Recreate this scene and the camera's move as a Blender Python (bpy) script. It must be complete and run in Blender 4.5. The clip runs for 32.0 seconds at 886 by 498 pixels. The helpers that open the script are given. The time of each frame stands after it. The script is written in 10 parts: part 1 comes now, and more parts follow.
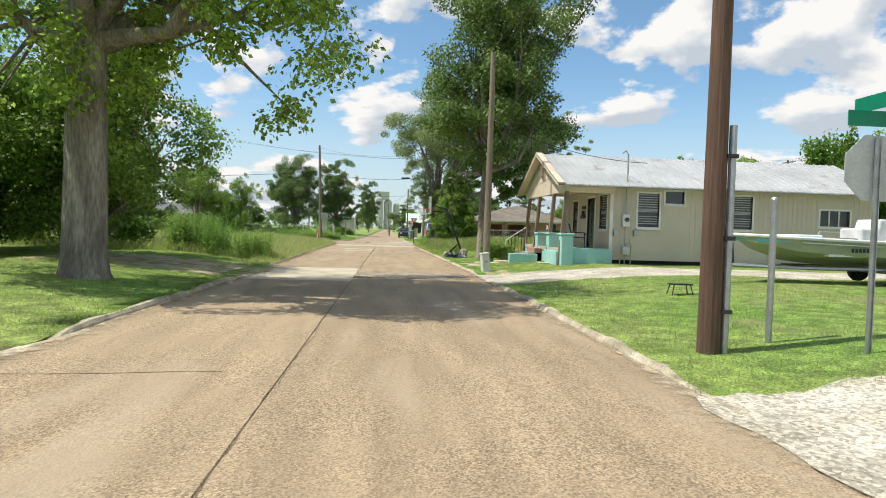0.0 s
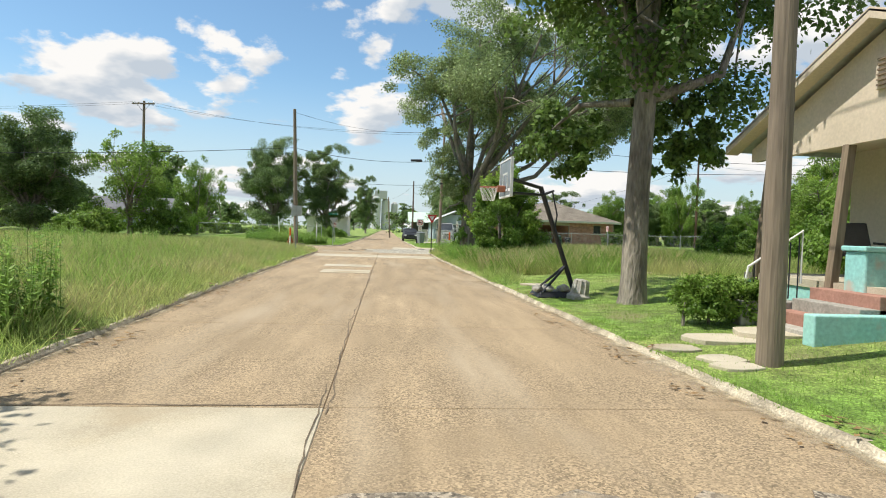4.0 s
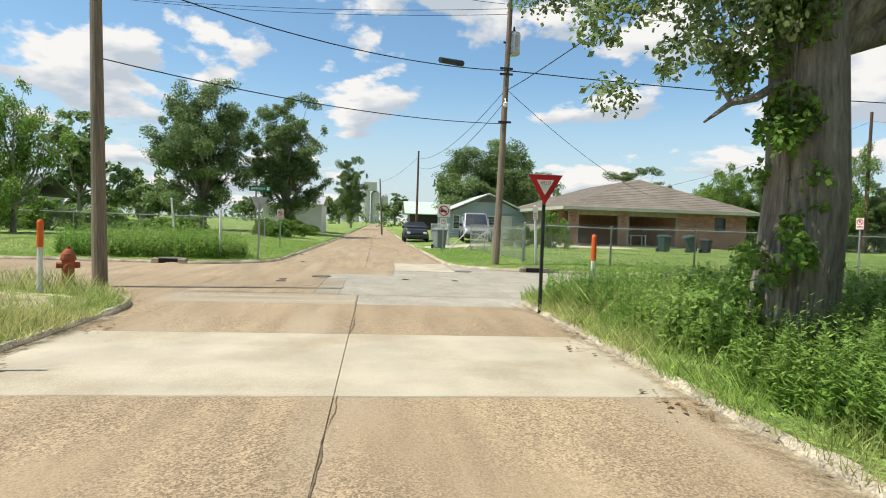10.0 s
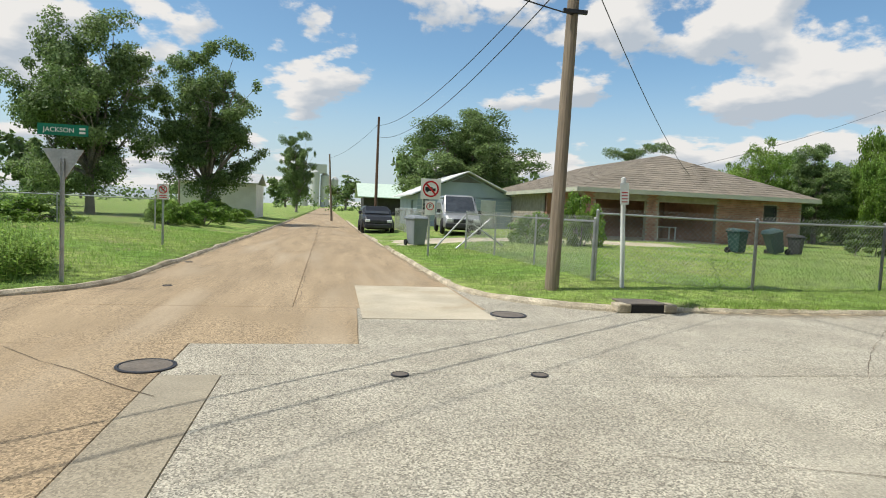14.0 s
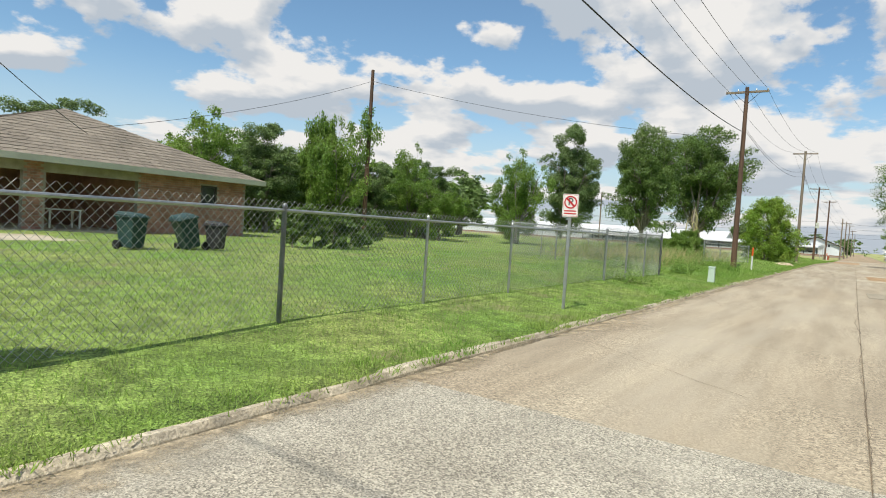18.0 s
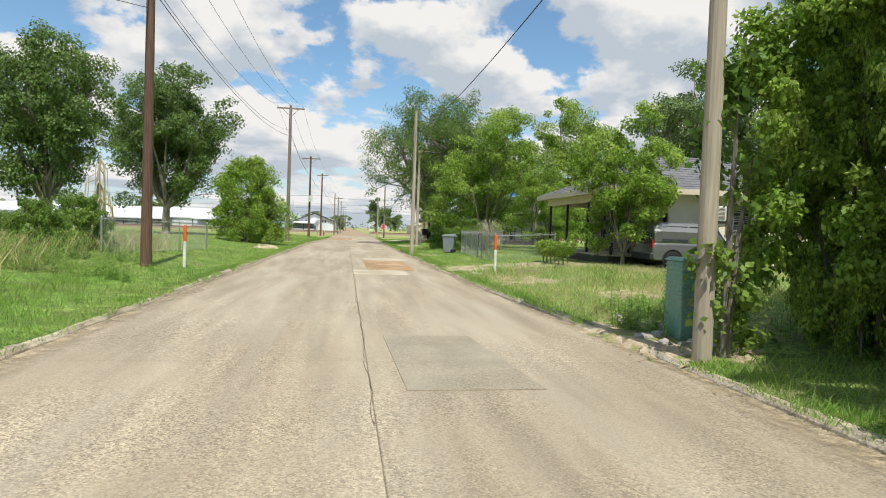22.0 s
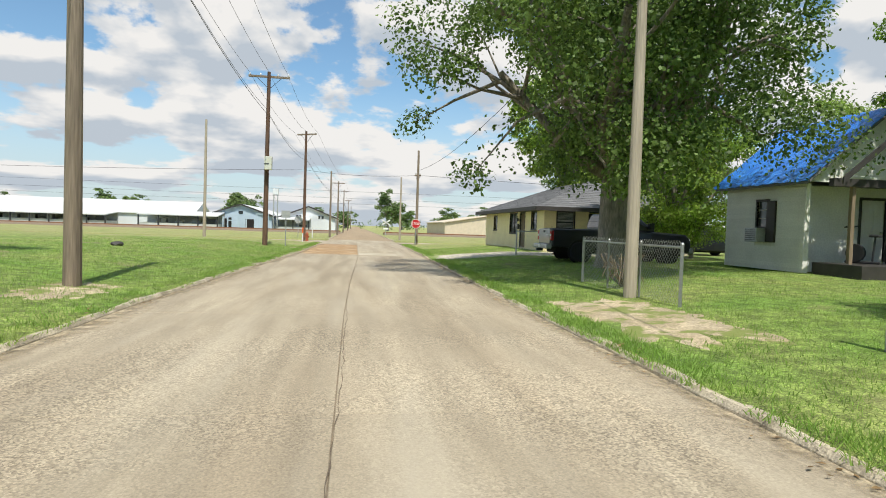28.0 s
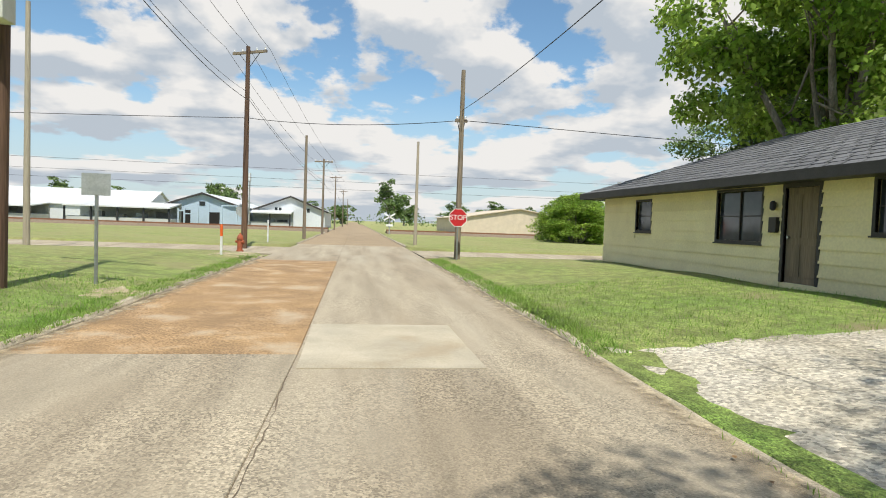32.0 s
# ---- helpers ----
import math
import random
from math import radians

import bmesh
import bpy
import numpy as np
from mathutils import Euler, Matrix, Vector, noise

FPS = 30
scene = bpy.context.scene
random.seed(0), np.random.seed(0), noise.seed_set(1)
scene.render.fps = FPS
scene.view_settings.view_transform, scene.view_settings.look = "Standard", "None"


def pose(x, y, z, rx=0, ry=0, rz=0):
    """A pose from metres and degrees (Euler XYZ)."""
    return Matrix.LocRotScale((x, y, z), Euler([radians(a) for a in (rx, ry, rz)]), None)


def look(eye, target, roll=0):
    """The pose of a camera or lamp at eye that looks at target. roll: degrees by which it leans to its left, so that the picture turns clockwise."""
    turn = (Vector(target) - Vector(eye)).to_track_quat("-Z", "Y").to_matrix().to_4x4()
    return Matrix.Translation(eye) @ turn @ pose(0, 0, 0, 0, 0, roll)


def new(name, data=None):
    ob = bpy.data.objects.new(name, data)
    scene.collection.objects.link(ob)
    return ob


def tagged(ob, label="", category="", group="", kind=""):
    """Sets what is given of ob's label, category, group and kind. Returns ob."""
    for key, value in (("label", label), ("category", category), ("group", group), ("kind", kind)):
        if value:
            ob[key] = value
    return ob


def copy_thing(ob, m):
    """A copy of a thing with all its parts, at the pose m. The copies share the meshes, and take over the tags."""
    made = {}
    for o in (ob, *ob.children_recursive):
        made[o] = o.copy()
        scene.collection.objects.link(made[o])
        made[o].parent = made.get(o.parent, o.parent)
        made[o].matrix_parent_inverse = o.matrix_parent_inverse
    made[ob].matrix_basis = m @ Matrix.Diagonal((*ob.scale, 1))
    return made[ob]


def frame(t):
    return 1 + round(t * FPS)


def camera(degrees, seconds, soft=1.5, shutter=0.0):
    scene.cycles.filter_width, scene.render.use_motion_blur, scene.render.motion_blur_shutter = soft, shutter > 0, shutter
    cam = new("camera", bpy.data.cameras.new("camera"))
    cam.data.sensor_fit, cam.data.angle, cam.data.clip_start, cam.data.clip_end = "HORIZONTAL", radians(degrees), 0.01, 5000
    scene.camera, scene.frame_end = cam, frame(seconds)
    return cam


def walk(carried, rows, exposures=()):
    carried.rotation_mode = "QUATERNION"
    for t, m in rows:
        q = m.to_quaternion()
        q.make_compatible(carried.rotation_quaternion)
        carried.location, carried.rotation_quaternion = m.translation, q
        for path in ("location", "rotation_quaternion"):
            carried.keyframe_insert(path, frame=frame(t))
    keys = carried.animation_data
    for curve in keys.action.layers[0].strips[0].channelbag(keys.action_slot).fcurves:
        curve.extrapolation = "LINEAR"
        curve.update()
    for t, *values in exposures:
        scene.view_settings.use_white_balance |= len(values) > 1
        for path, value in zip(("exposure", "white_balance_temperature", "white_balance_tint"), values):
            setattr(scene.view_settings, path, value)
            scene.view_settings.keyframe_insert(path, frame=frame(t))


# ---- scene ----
cam = camera(71.75, 32.0, 1.0)
PATH = [
    (0.000, 1.070, -0.002, 1.551, 88.148, -1.663, -4.967),
    (0.500, 1.055, 2.214, 1.547, 88.209, -1.654, -4.835),
    (1.000, 0.981, 4.419, 1.539, 88.048, -1.767, -4.698),
    (1.500, 0.903, 6.633, 1.527, 88.119, -1.801, -4.578),
    (2.000, 0.781, 8.835, 1.532, 88.347, -1.908, -4.586),
    (2.500, 0.721, 11.027, 1.547, 88.402, -1.794, -4.914),
    (3.000, 0.632, 13.184, 1.577, 88.180, -1.757, -5.301),
    (3.500, 0.571, 15.472, 1.595, 88.159, -1.786, -5.217),
    (4.000, 0.496, 17.857, 1.577, 88.203, -1.907, -5.237),
    (4.500, 0.415, 20.277, 1.562, 88.275, -2.002, -5.336),
    (5.000, 0.339, 22.672, 1.548, 88.339, -2.072, -5.486),
    (5.500, 0.277, 24.980, 1.530, 88.356, -2.142, -5.655),
    (6.000, 0.240, 27.139, 1.527, 88.289, -2.213, -5.814),
    (6.500, 0.280, 29.226, 1.561, 88.274, -2.365, -5.929),
    (7.000, 0.313, 31.678, 1.572, 88.134, -2.310, -5.928),
    (7.500, 0.237, 34.059, 1.564, 88.069, -2.244, -6.373),
    (8.000, 0.245, 36.347, 1.560, 87.934, -2.151, -6.547),
    (8.500, 0.286, 38.565, 1.561, 87.823, -2.036, -6.608),
    (9.000, 0.337, 40.777, 1.569, 87.783, -1.930, -6.473),
    (9.500, 0.344, 42.920, 1.575, 87.789, -1.869, -6.343),
    (10.000, 0.325, 45.007, 1.547, 87.635, -1.969, -6.204),
    (10.500, 0.293, 47.114, 1.531, 87.387, -2.019, -6.204),
    (11.000, 0.240, 49.013, 1.574, 87.352, -1.866, -6.302),
    (11.500, 0.195, 50.802, 1.565, 86.800, -1.987, -6.627),
    (12.000, 0.211, 52.389, 1.538, 86.541, -2.021, -7.156),
    (12.500, 0.224, 53.717, 1.509, 86.631, -2.149, -7.969),
    (13.000, 0.281, 54.772, 1.493, 86.640, -2.251, -8.748),
    (13.500, 0.343, 55.571, 1.496, 86.598, -2.462, -9.794),
    (14.000, 0.441, 56.007, 1.535, 86.407, -2.584, -10.775),
    (14.500, 0.607, 56.268, 1.557, 86.183, -2.631, -11.781),
    (15.000, 0.874, 56.541, 1.566, 86.037, -2.623, -12.897),
    (15.500, 1.274, 57.015, 1.571, 86.083, -2.647, -14.205),
    (16.000, 1.839, 57.876, 1.569, 86.434, -2.951, -19.810),
    (16.500, 2.631, 58.764, 1.562, 86.825, -3.215, -26.749),
    (17.000, 3.787, 59.538, 1.573, 87.189, -3.434, -34.229),
    (17.500, 5.425, 60.887, 1.555, 87.436, -3.738, -45.225),
    (18.000, 7.388, 61.628, 1.557, 87.760, -3.816, -56.112),
    (18.500, 9.459, 61.989, 1.559, 88.129, -3.770, -67.658),
    (19.000, 11.545, 62.055, 1.540, 88.479, -3.724, -78.972),
    (19.500, 13.885, 62.054, 1.543, 88.687, -3.355, -88.361),
    (20.000, 16.408, 62.004, 1.543, 88.715, -2.984, -94.574),
    (20.500, 19.041, 61.912, 1.556, 88.599, -2.671, -97.468),
    (21.000, 21.705, 61.772, 1.554, 88.478, -2.419, -98.581),
    (21.500, 24.667, 61.717, 1.553, 88.352, -2.202, -99.039),
    (22.000, 27.586, 61.687, 1.554, 88.253, -2.004, -99.094),
    (22.500, 30.482, 61.631, 1.564, 88.210, -1.796, -98.995),
    (23.000, 33.441, 61.648, 1.568, 88.127, -1.729, -98.972),
    (23.500, 36.487, 61.604, 1.564, 87.922, -1.738, -98.815),
    (24.000, 39.787, 61.497, 1.571, 87.889, -1.709, -98.628),
    (24.500, 43.085, 61.429, 1.581, 87.782, -1.765, -98.486),
    (25.000, 46.356, 61.386, 1.562, 87.700, -1.838, -98.363),
    (25.500, 49.671, 61.313, 1.529, 87.622, -1.888, -98.233),
    (26.000, 53.499, 61.334, 1.543, 87.696, -2.028, -98.212),
    (26.500, 57.589, 61.392, 1.556, 87.849, -2.110, -98.267),
    (27.000, 61.687, 61.431, 1.561, 88.005, -2.068, -98.361),
    (27.500, 65.543, 61.393, 1.555, 88.089, -1.919, -98.453),
    (28.000, 68.905, 61.220, 1.536, 88.028, -1.847, -98.498),
    (28.500, 72.164, 61.080, 1.549, 88.006, -1.830, -98.583),
    (29.000, 75.366, 60.965, 1.559, 87.885, -1.893, -98.672),
    (29.500, 78.511, 60.838, 1.560, 87.804, -1.868, -98.733),
    (30.000, 81.615, 60.666, 1.567, 87.776, -1.848, -98.586),
    (30.500, 84.797, 60.526, 1.584, 87.737, -1.870, -98.430),
    (31.000, 87.867, 60.454, 1.586, 87.747, -1.929, -98.359),
    (31.500, 90.919, 60.365, 1.558, 87.689, -1.975, -98.414),
    (32.000, 93.934, 60.286, 1.539, 87.626, -2.024, -98.527),
]
walk(cam, [(t, pose(x, y, z, a, b, c)) for t, x, y, z, a, b, c in PATH],
     [(0.0, 0.50), (1.2, 0.56), (2.0, 0.66), (2.8, 0.54), (3.4, 0.52), (5.5, 0.50), (9.0, 0.50), (12.5, 0.30), (20.0, 0.36), (24.0, 0.40), (32.0, 0.34)])

# ---- light ----
SUN_AZ, SUN_EL = radians(184.0), radians(60.0)   # the sun stands towards -x, so shadows fall towards +x
sun_data = bpy.data.lights.new("sun", "SUN")
sun_data.energy, sun_data.angle, sun_data.color = 4.0, radians(0.53), (1.0, 0.965, 0.875)
sun = new("sun", sun_data)
sun.matrix_world = look((math.cos(SUN_AZ) * math.cos(SUN_EL) * 50, math.sin(SUN_AZ) * math.cos(SUN_EL) * 50, math.sin(SUN_EL) * 50), (0, 0, 0))

world = bpy.data.worlds.new("world")
scene.world = world
world.use_nodes = True
wn, wl = world.node_tree.nodes, world.node_tree.links
wn.clear()


def wnode(kind, **kw):
    n = wn.new(kind)
    for k, v in kw.items():
        n.inputs[k].default_value = v
    return n


def wmath(op, a, b=None, clamp=False):
    n = wn.new("ShaderNodeMath")
    n.operation, n.use_clamp = op, clamp
    for i, v in enumerate((a, b)):
        if v is None:
            continue
        if isinstance(v, (int, float)):
            n.inputs[i].default_value = v
        else:
            wl.new(v, n.inputs[i])
    return n.outputs[0]


sky = wn.new("ShaderNodeTexSky")
sky.sky_type, sky.sun_disc = "NISHITA", False
sky.sun_elevation, sky.sun_rotation = SUN_EL, radians(90) - SUN_AZ
sky.air_density, sky.dust_density, sky.ozone_density = 1.0, 0.6, 1.6
coord = wn.new("ShaderNodeTexCoord")
axes = wn.new("ShaderNodeSeparateXYZ")
wl.new(coord.outputs["Generated"], axes.inputs[0])
height = wmath("MAXIMUM", axes.outputs["Z"], 0.0)
stretch = wn.new("ShaderNodeCombineXYZ")          # clouds grow flatter towards the horizon
wl.new(axes.outputs["X"], stretch.inputs["X"])
wl.new(axes.outputs["Y"], stretch.inputs["Y"])
wl.new(wmath("MULTIPLY", wmath("LOGARITHM", wmath("ADD", height, 0.07), math.e), 0.60), stretch.inputs["Z"])


def wnoise(scale, detail, rough, off):
    m = wn.new("ShaderNodeMapping")
    m.inputs["Location"].default_value = off
    wl.new(stretch.outputs[0], m.inputs[0])
    n = wnode("ShaderNodeTexNoise", Scale=scale, Detail=detail, Roughness=rough)
    wl.new(m.outputs[0], n.inputs["Vector"])
    return n.outputs["Fac"]


OFF = (2.3, 0.4, 1.7)
puffs = wnoise(5.6, 9.0, 0.54, OFF)
above = wnoise(5.6, 5.0, 0.5, (OFF[0] - 0.02, OFF[1], OFF[2] + 0.05))
below = wnoise(5.6, 5.0, 0.5, (OFF[0] + 0.02, OFF[1], OFF[2] - 0.05))
wide = wnoise(1.4, 2.0, 0.5, (0.4, 5.2, 0.0))
dens = wmath("ADD", puffs, wmath("MULTIPLY", wmath("SUBTRACT", wide, 0.5), 0.40))
dens = wmath("ADD", dens, wmath("MULTIPLY", wmath("POWER", wmath("MAXIMUM", axes.outputs["X"], 0.0), 3.0), 0.075))      # the sky is fuller towards the east
mask = wn.new("ShaderNodeMapRange")
mask.interpolation_type = "SMOOTHSTEP"
mask.inputs["From Min"].default_value, mask.inputs["From Max"].default_value = 0.505, 0.565
wl.new(dens, mask.inputs["Value"])
core = wn.new("ShaderNodeMapRange")
core.inputs["From Min"].default_value, core.inputs["From Max"].default_value = 0.55, 0.78
wl.new(dens, core.inputs["Value"])
tone = wn.new("ShaderNodeMapRange")
tone.inputs["From Min"].default_value, tone.inputs["From Max"].default_value = -0.11, 0.035
tone.inputs["To Min"].default_value, tone.inputs["To Max"].default_value = 0.0, 1.0
wl.new(wmath("SUBTRACT", wmath("SUBTRACT", below, above), wmath("MULTIPLY", core.outputs[0], 0.05)), tone.inputs["Value"])
cloud_col = wn.new("ShaderNodeMix")
cloud_col.data_type = "RGBA"
wl.new(tone.outputs[0], cloud_col.inputs["Factor"])
cloud_col.inputs["A"].default_value, cloud_col.inputs["B"].default_value = (0.60, 0.67, 0.75, 1), (1.04, 1.02, 0.99, 1)
bg_sky, bg_cloud = wnode("ShaderNodeBackground", Strength=0.115), wnode("ShaderNodeBackground", Strength=0.66)
tint = wn.new("ShaderNodeMix")
tint.data_type, tint.blend_type = "RGBA", "MULTIPLY"
tint.inputs["Factor"].default_value = 1.0
tint.inputs["B"].default_value = (0.80, 0.96, 0.98, 1)
wl.new(sky.outputs[0], tint.inputs["A"])
wl.new(tint.outputs["Result"], bg_sky.inputs["Color"])
bg_haze = wnode("ShaderNodeBackground", Color=(0.74, 0.85, 0.93, 1), Strength=0.62)
low_air = wn.new("ShaderNodeMapRange")
low_air.interpolation_type = "SMOOTHSTEP"
for key, value in (("From Min", 0.0), ("From Max", 0.24), ("To Min", 0.8), ("To Max", 0.0)):
    low_air.inputs[key].default_value = value
wl.new(height, low_air.inputs["Value"])
clear = wn.new("ShaderNodeMixShader")
wl.new(low_air.outputs[0], clear.inputs[0])
wl.new(bg_sky.outputs[0], clear.inputs[1])
wl.new(bg_haze.outputs[0], clear.inputs[2])
wl.new(cloud_col.outputs["Result"], bg_cloud.inputs["Color"])
mixs = wn.new("ShaderNodeMixShader")
wl.new(mask.outputs[0], mixs.inputs[0])
wl.new(clear.outputs[0], mixs.inputs[1])
wl.new(bg_cloud.outputs[0], mixs.inputs[2])
wout = wn.new("ShaderNodeOutputWorld")
wl.new(mixs.outputs[0], wout.inputs[0])


# ---- materials ----
def mat(name, col, col2=None, rough=0.8, metal=0.0, scale=3.0, fine=40.0, bump=0.15, bump_d=0.01, vary=0.25, island=0.0, obj_rand=0.0,
        stretch=(1, 1, 1), trans=0.0, spec=0.4, spots=None, coat=0.0, pebble=None, streak=None, worn=None):
    """A surface with two scales of variation. stretch lengthens the grain; island and obj_rand vary the value piece by piece."""
    m = bpy.data.materials.new(name)
    m.use_nodes = True
    nt = m.node_tree
    n, l = nt.nodes, nt.links
    p = n["Principled BSDF"]
    p.inputs["Roughness"].default_value, p.inputs["Metallic"].default_value = rough, metal
    p.inputs["Specular IOR Level"].default_value = spec
    p.inputs["Coat Weight"].default_value = coat
    tc, mp = n.new("ShaderNodeTexCoord"), n.new("ShaderNodeMapping")
    geo = n.new("ShaderNodeNewGeometry")
    l.new(geo.outputs["Position"], mp.inputs[0])
    mp.inputs["Scale"].default_value = stretch

    def tex(sc, det, even=False):
        t = n.new("ShaderNodeTexNoise")
        t.inputs["Scale"].default_value, t.inputs["Detail"].default_value = sc, det
        l.new(geo.outputs["Position"] if even else mp.outputs[0], t.inputs["Vector"])
        return t.outputs["Fac"]

    a, b = tex(scale, 4.0), tex(fine, 3.0, bool(worn))
    ramp = n.new("ShaderNodeMapRange")
    ramp.inputs["From Min"].default_value, ramp.inputs["From Max"].default_value = 0.35, 0.65
    l.new(a, ramp.inputs["Value"])
    mx = n.new("ShaderNodeMix")
    mx.data_type = "RGBA"
    c2 = col2 or tuple(c * 0.75 for c in col)
    mx.inputs["A"].default_value, mx.inputs["B"].default_value = (*col, 1), (*c2, 1)
    l.new(ramp.outputs[0], mx.inputs["Factor"])
    hsv = n.new("ShaderNodeHueSaturation")
    l.new(mx.outputs["Result"], hsv.inputs["Color"])
    val = n.new("ShaderNodeMapRange")
    val.inputs["To Min"].default_value, val.inputs["To Max"].default_value = 1 - vary, 1 + vary
    val.inputs["From Min"].default_value, val.inputs["From Max"].default_value = 0.25, 0.75
    l.new(b, val.inputs["Value"])
    out = val.outputs[0]
    for src, amt, lo, hi in ((pebble, None, 0.2, 0.8), (streak, None, 0.38, 0.62)):
        if src:
            sc, amt = src
            if src is pebble:
                t = n.new("ShaderNodeTexVoronoi")
                t.inputs["Scale"].default_value = sc
                l.new(geo.outputs["Position"] if worn else mp.outputs[0], t.inputs["Vector"])
                sock = t.outputs["Color"]
                if worn:
                    wm = n.new("ShaderNodeMapRange")
                    wm.inputs["From Min"].default_value, wm.inputs["From Max"].default_value = worn[1], worn[2]
                    wm.inputs["To Min"].default_value = 0.22
                    l.new(tex(worn[0], 5.0, True), wm.inputs["Value"])
                    calm = n.new("ShaderNodeMix")
                    l.new(wm.outputs[0], calm.inputs["Factor"])
                    calm.inputs["A"].default_value = 0.5
                    l.new(sock, calm.inputs["B"])
                    sock = calm.outputs["Result"]
            else:
                sock = tex(sc, 6.0)
            r = n.new("ShaderNodeMapRange")
            r.inputs["From Min"].default_value, r.inputs["From Max"].default_value = lo, hi
            r.inputs["To Min"].default_value, r.inputs["To Max"].default_value = 1 - amt, 1 + amt
            l.new(sock, r.inputs["Value"])
            mu = n.new("ShaderNodeMath")
            mu.operation = "MULTIPLY"
            l.new(out, mu.inputs[0])
            l.new(r.outputs[0], mu.inputs[1])
            out = mu.outputs[0]
    for amount, sock in ((island, geo.outputs["Random Per Island"]), (obj_rand, None)):
        if amount:
            if sock is None:
                sock = n.new("ShaderNodeObjectInfo").outputs["Random"]
            r = n.new("ShaderNodeMapRange")
            r.inputs["To Min"].default_value, r.inputs["To Max"].default_value = 1 - amount, 1 + amount
            l.new(sock, r.inputs["Value"])
            mu = n.new("ShaderNodeMath")
            mu.operation = "MULTIPLY"
            l.new(out, mu.inputs[0])
            l.new(r.outputs[0], mu.inputs[1])
            out = mu.outputs[0]
    l.new(out, hsv.inputs["Value"])
    colour = hsv.outputs["Color"]
    if spots:
        scol, sscale, lo, hi = spots
        t = tex(sscale, 5.0)
        r = n.new("ShaderNodeMapRange")
        r.inputs["From Min"].default_value, r.inputs["From Max"].default_value = lo, hi
        l.new(t, r.inputs["Value"])
        m2 = n.new("ShaderNodeMix")
        m2.data_type = "RGBA"
        l.new(r.outputs[0], m2.inputs["Factor"])
        l.new(colour, m2.inputs["A"])
        m2.inputs["B"].default_value = (*scol, 1)
        colour = m2.outputs["Result"]
    l.new(colour, p.inputs["Base Color"])
    if bump:
        bp = n.new("ShaderNodeBump")
        bp.inputs["Strength"].default_value, bp.inputs["Distance"].default_value = bump, bump_d
        l.new(b, bp.inputs["Height"])
        l.new(bp.outputs[0], p.inputs["Normal"])
    if trans:
        tr, ms = n.new("ShaderNodeBsdfTranslucent"), n.new("ShaderNodeMixShader")
        ms.inputs[0].default_value = trans
        l.new(colour, tr.inputs["Color"])
        l.new(p.outputs[0], ms.inputs[1])
        l.new(tr.outputs[0], ms.inputs[2])
        l.new(ms.outputs[0], n["Material Output"].inputs[0])
    return m


M = {}
M["soil_grass"] = mat("soil_grass", (0.165, 0.275, 0.047), (0.265, 0.315, 0.086), 0.95, scale=0.35, fine=38, bump=1.0, bump_d=0.06, vary=0.42, pebble=(34.0, 0.30), streak=(3.2, 0.30), spots=((0.29, 0.25, 0.13), 0.5, 0.60, 0.74))
M["road_red"] = mat("road_red", (0.335, 0.25, 0.155), (0.275, 0.203, 0.124), 0.92, scale=0.9, fine=55, bump=0.7, bump_d=0.010, vary=0.20, obj_rand=0.06, pebble=(62.0, 0.42), worn=(0.55, 0.36, 0.56), streak=(2.6, 0.10), stretch=(1, 0.14, 1), spots=((0.43, 0.345, 0.24), 0.9, 0.52, 0.78))
M["road_pale"] = mat("road_pale", (0.375, 0.318, 0.230), (0.305, 0.25, 0.175), 0.92, scale=0.9, fine=55, bump=0.6, bump_d=0.010, vary=0.18, obj_rand=0.06, pebble=(58.0, 0.42), worn=(0.45, 0.42, 0.62), streak=(2.4, 0.11), stretch=(0.12, 1, 1), spots=((0.43, 0.375, 0.285), 0.8, 0.50, 0.76))
M["road_grey"] = mat("road_grey", (0.365, 0.335, 0.268), (0.31, 0.28, 0.22), 0.92, scale=0.6, fine=45, bump=0.8, bump_d=0.014, vary=0.22, obj_rand=0.05, pebble=(85.0, 0.5), worn=(0.35, 0.34, 0.5), streak=(1.8, 0.08))
M["patch_pale"] = mat("patch_pale", (0.47, 0.415, 0.315), (0.40, 0.345, 0.25), 0.9, scale=0.8, fine=60, bump=0.3, vary=0.12, pebble=(80.0, 0.14), worn=(0.8, 0.4, 0.7), streak=(1.2, 0.10), spots=((0.36, 0.28, 0.18), 0.8, 0.56, 0.78))
M["patch_grey"] = mat("patch_grey", (0.315, 0.275, 0.205), (0.275, 0.235, 0.17), 0.92, scale=0.7, fine=60, bump=0.4, bump_d=0.01, vary=0.15, pebble=(70.0, 0.25), worn=(0.7, 0.35, 0.6), streak=(1.8, 0.08))
M["patch_brown"] = mat("patch_brown", (0.37, 0.235, 0.115), (0.31, 0.20, 0.105), 0.95, scale=0.7, fine=45, bump=0.5, vary=0.25, pebble=(50.0, 0.4), worn=(0.6, 0.36, 0.6), streak=(1.2, 0.16), spots=((0.44, 0.35, 0.24), 1.2, 0.53, 0.72))
M["joint"] = mat("joint", (0.16, 0.125, 0.085), (0.24, 0.18, 0.12), 0.95, scale=2.0, fine=30, vary=0.3)
M["curb"] = mat("curb", (0.46, 0.40, 0.30), (0.35, 0.295, 0.21), 0.92, scale=1.4, fine=40, bump=0.7, bump_d=0.02, vary=0.25, pebble=(60.0, 0.2), streak=(3.0, 0.22), spots=((0.21, 0.175, 0.105), 0.9, 0.57, 0.70))
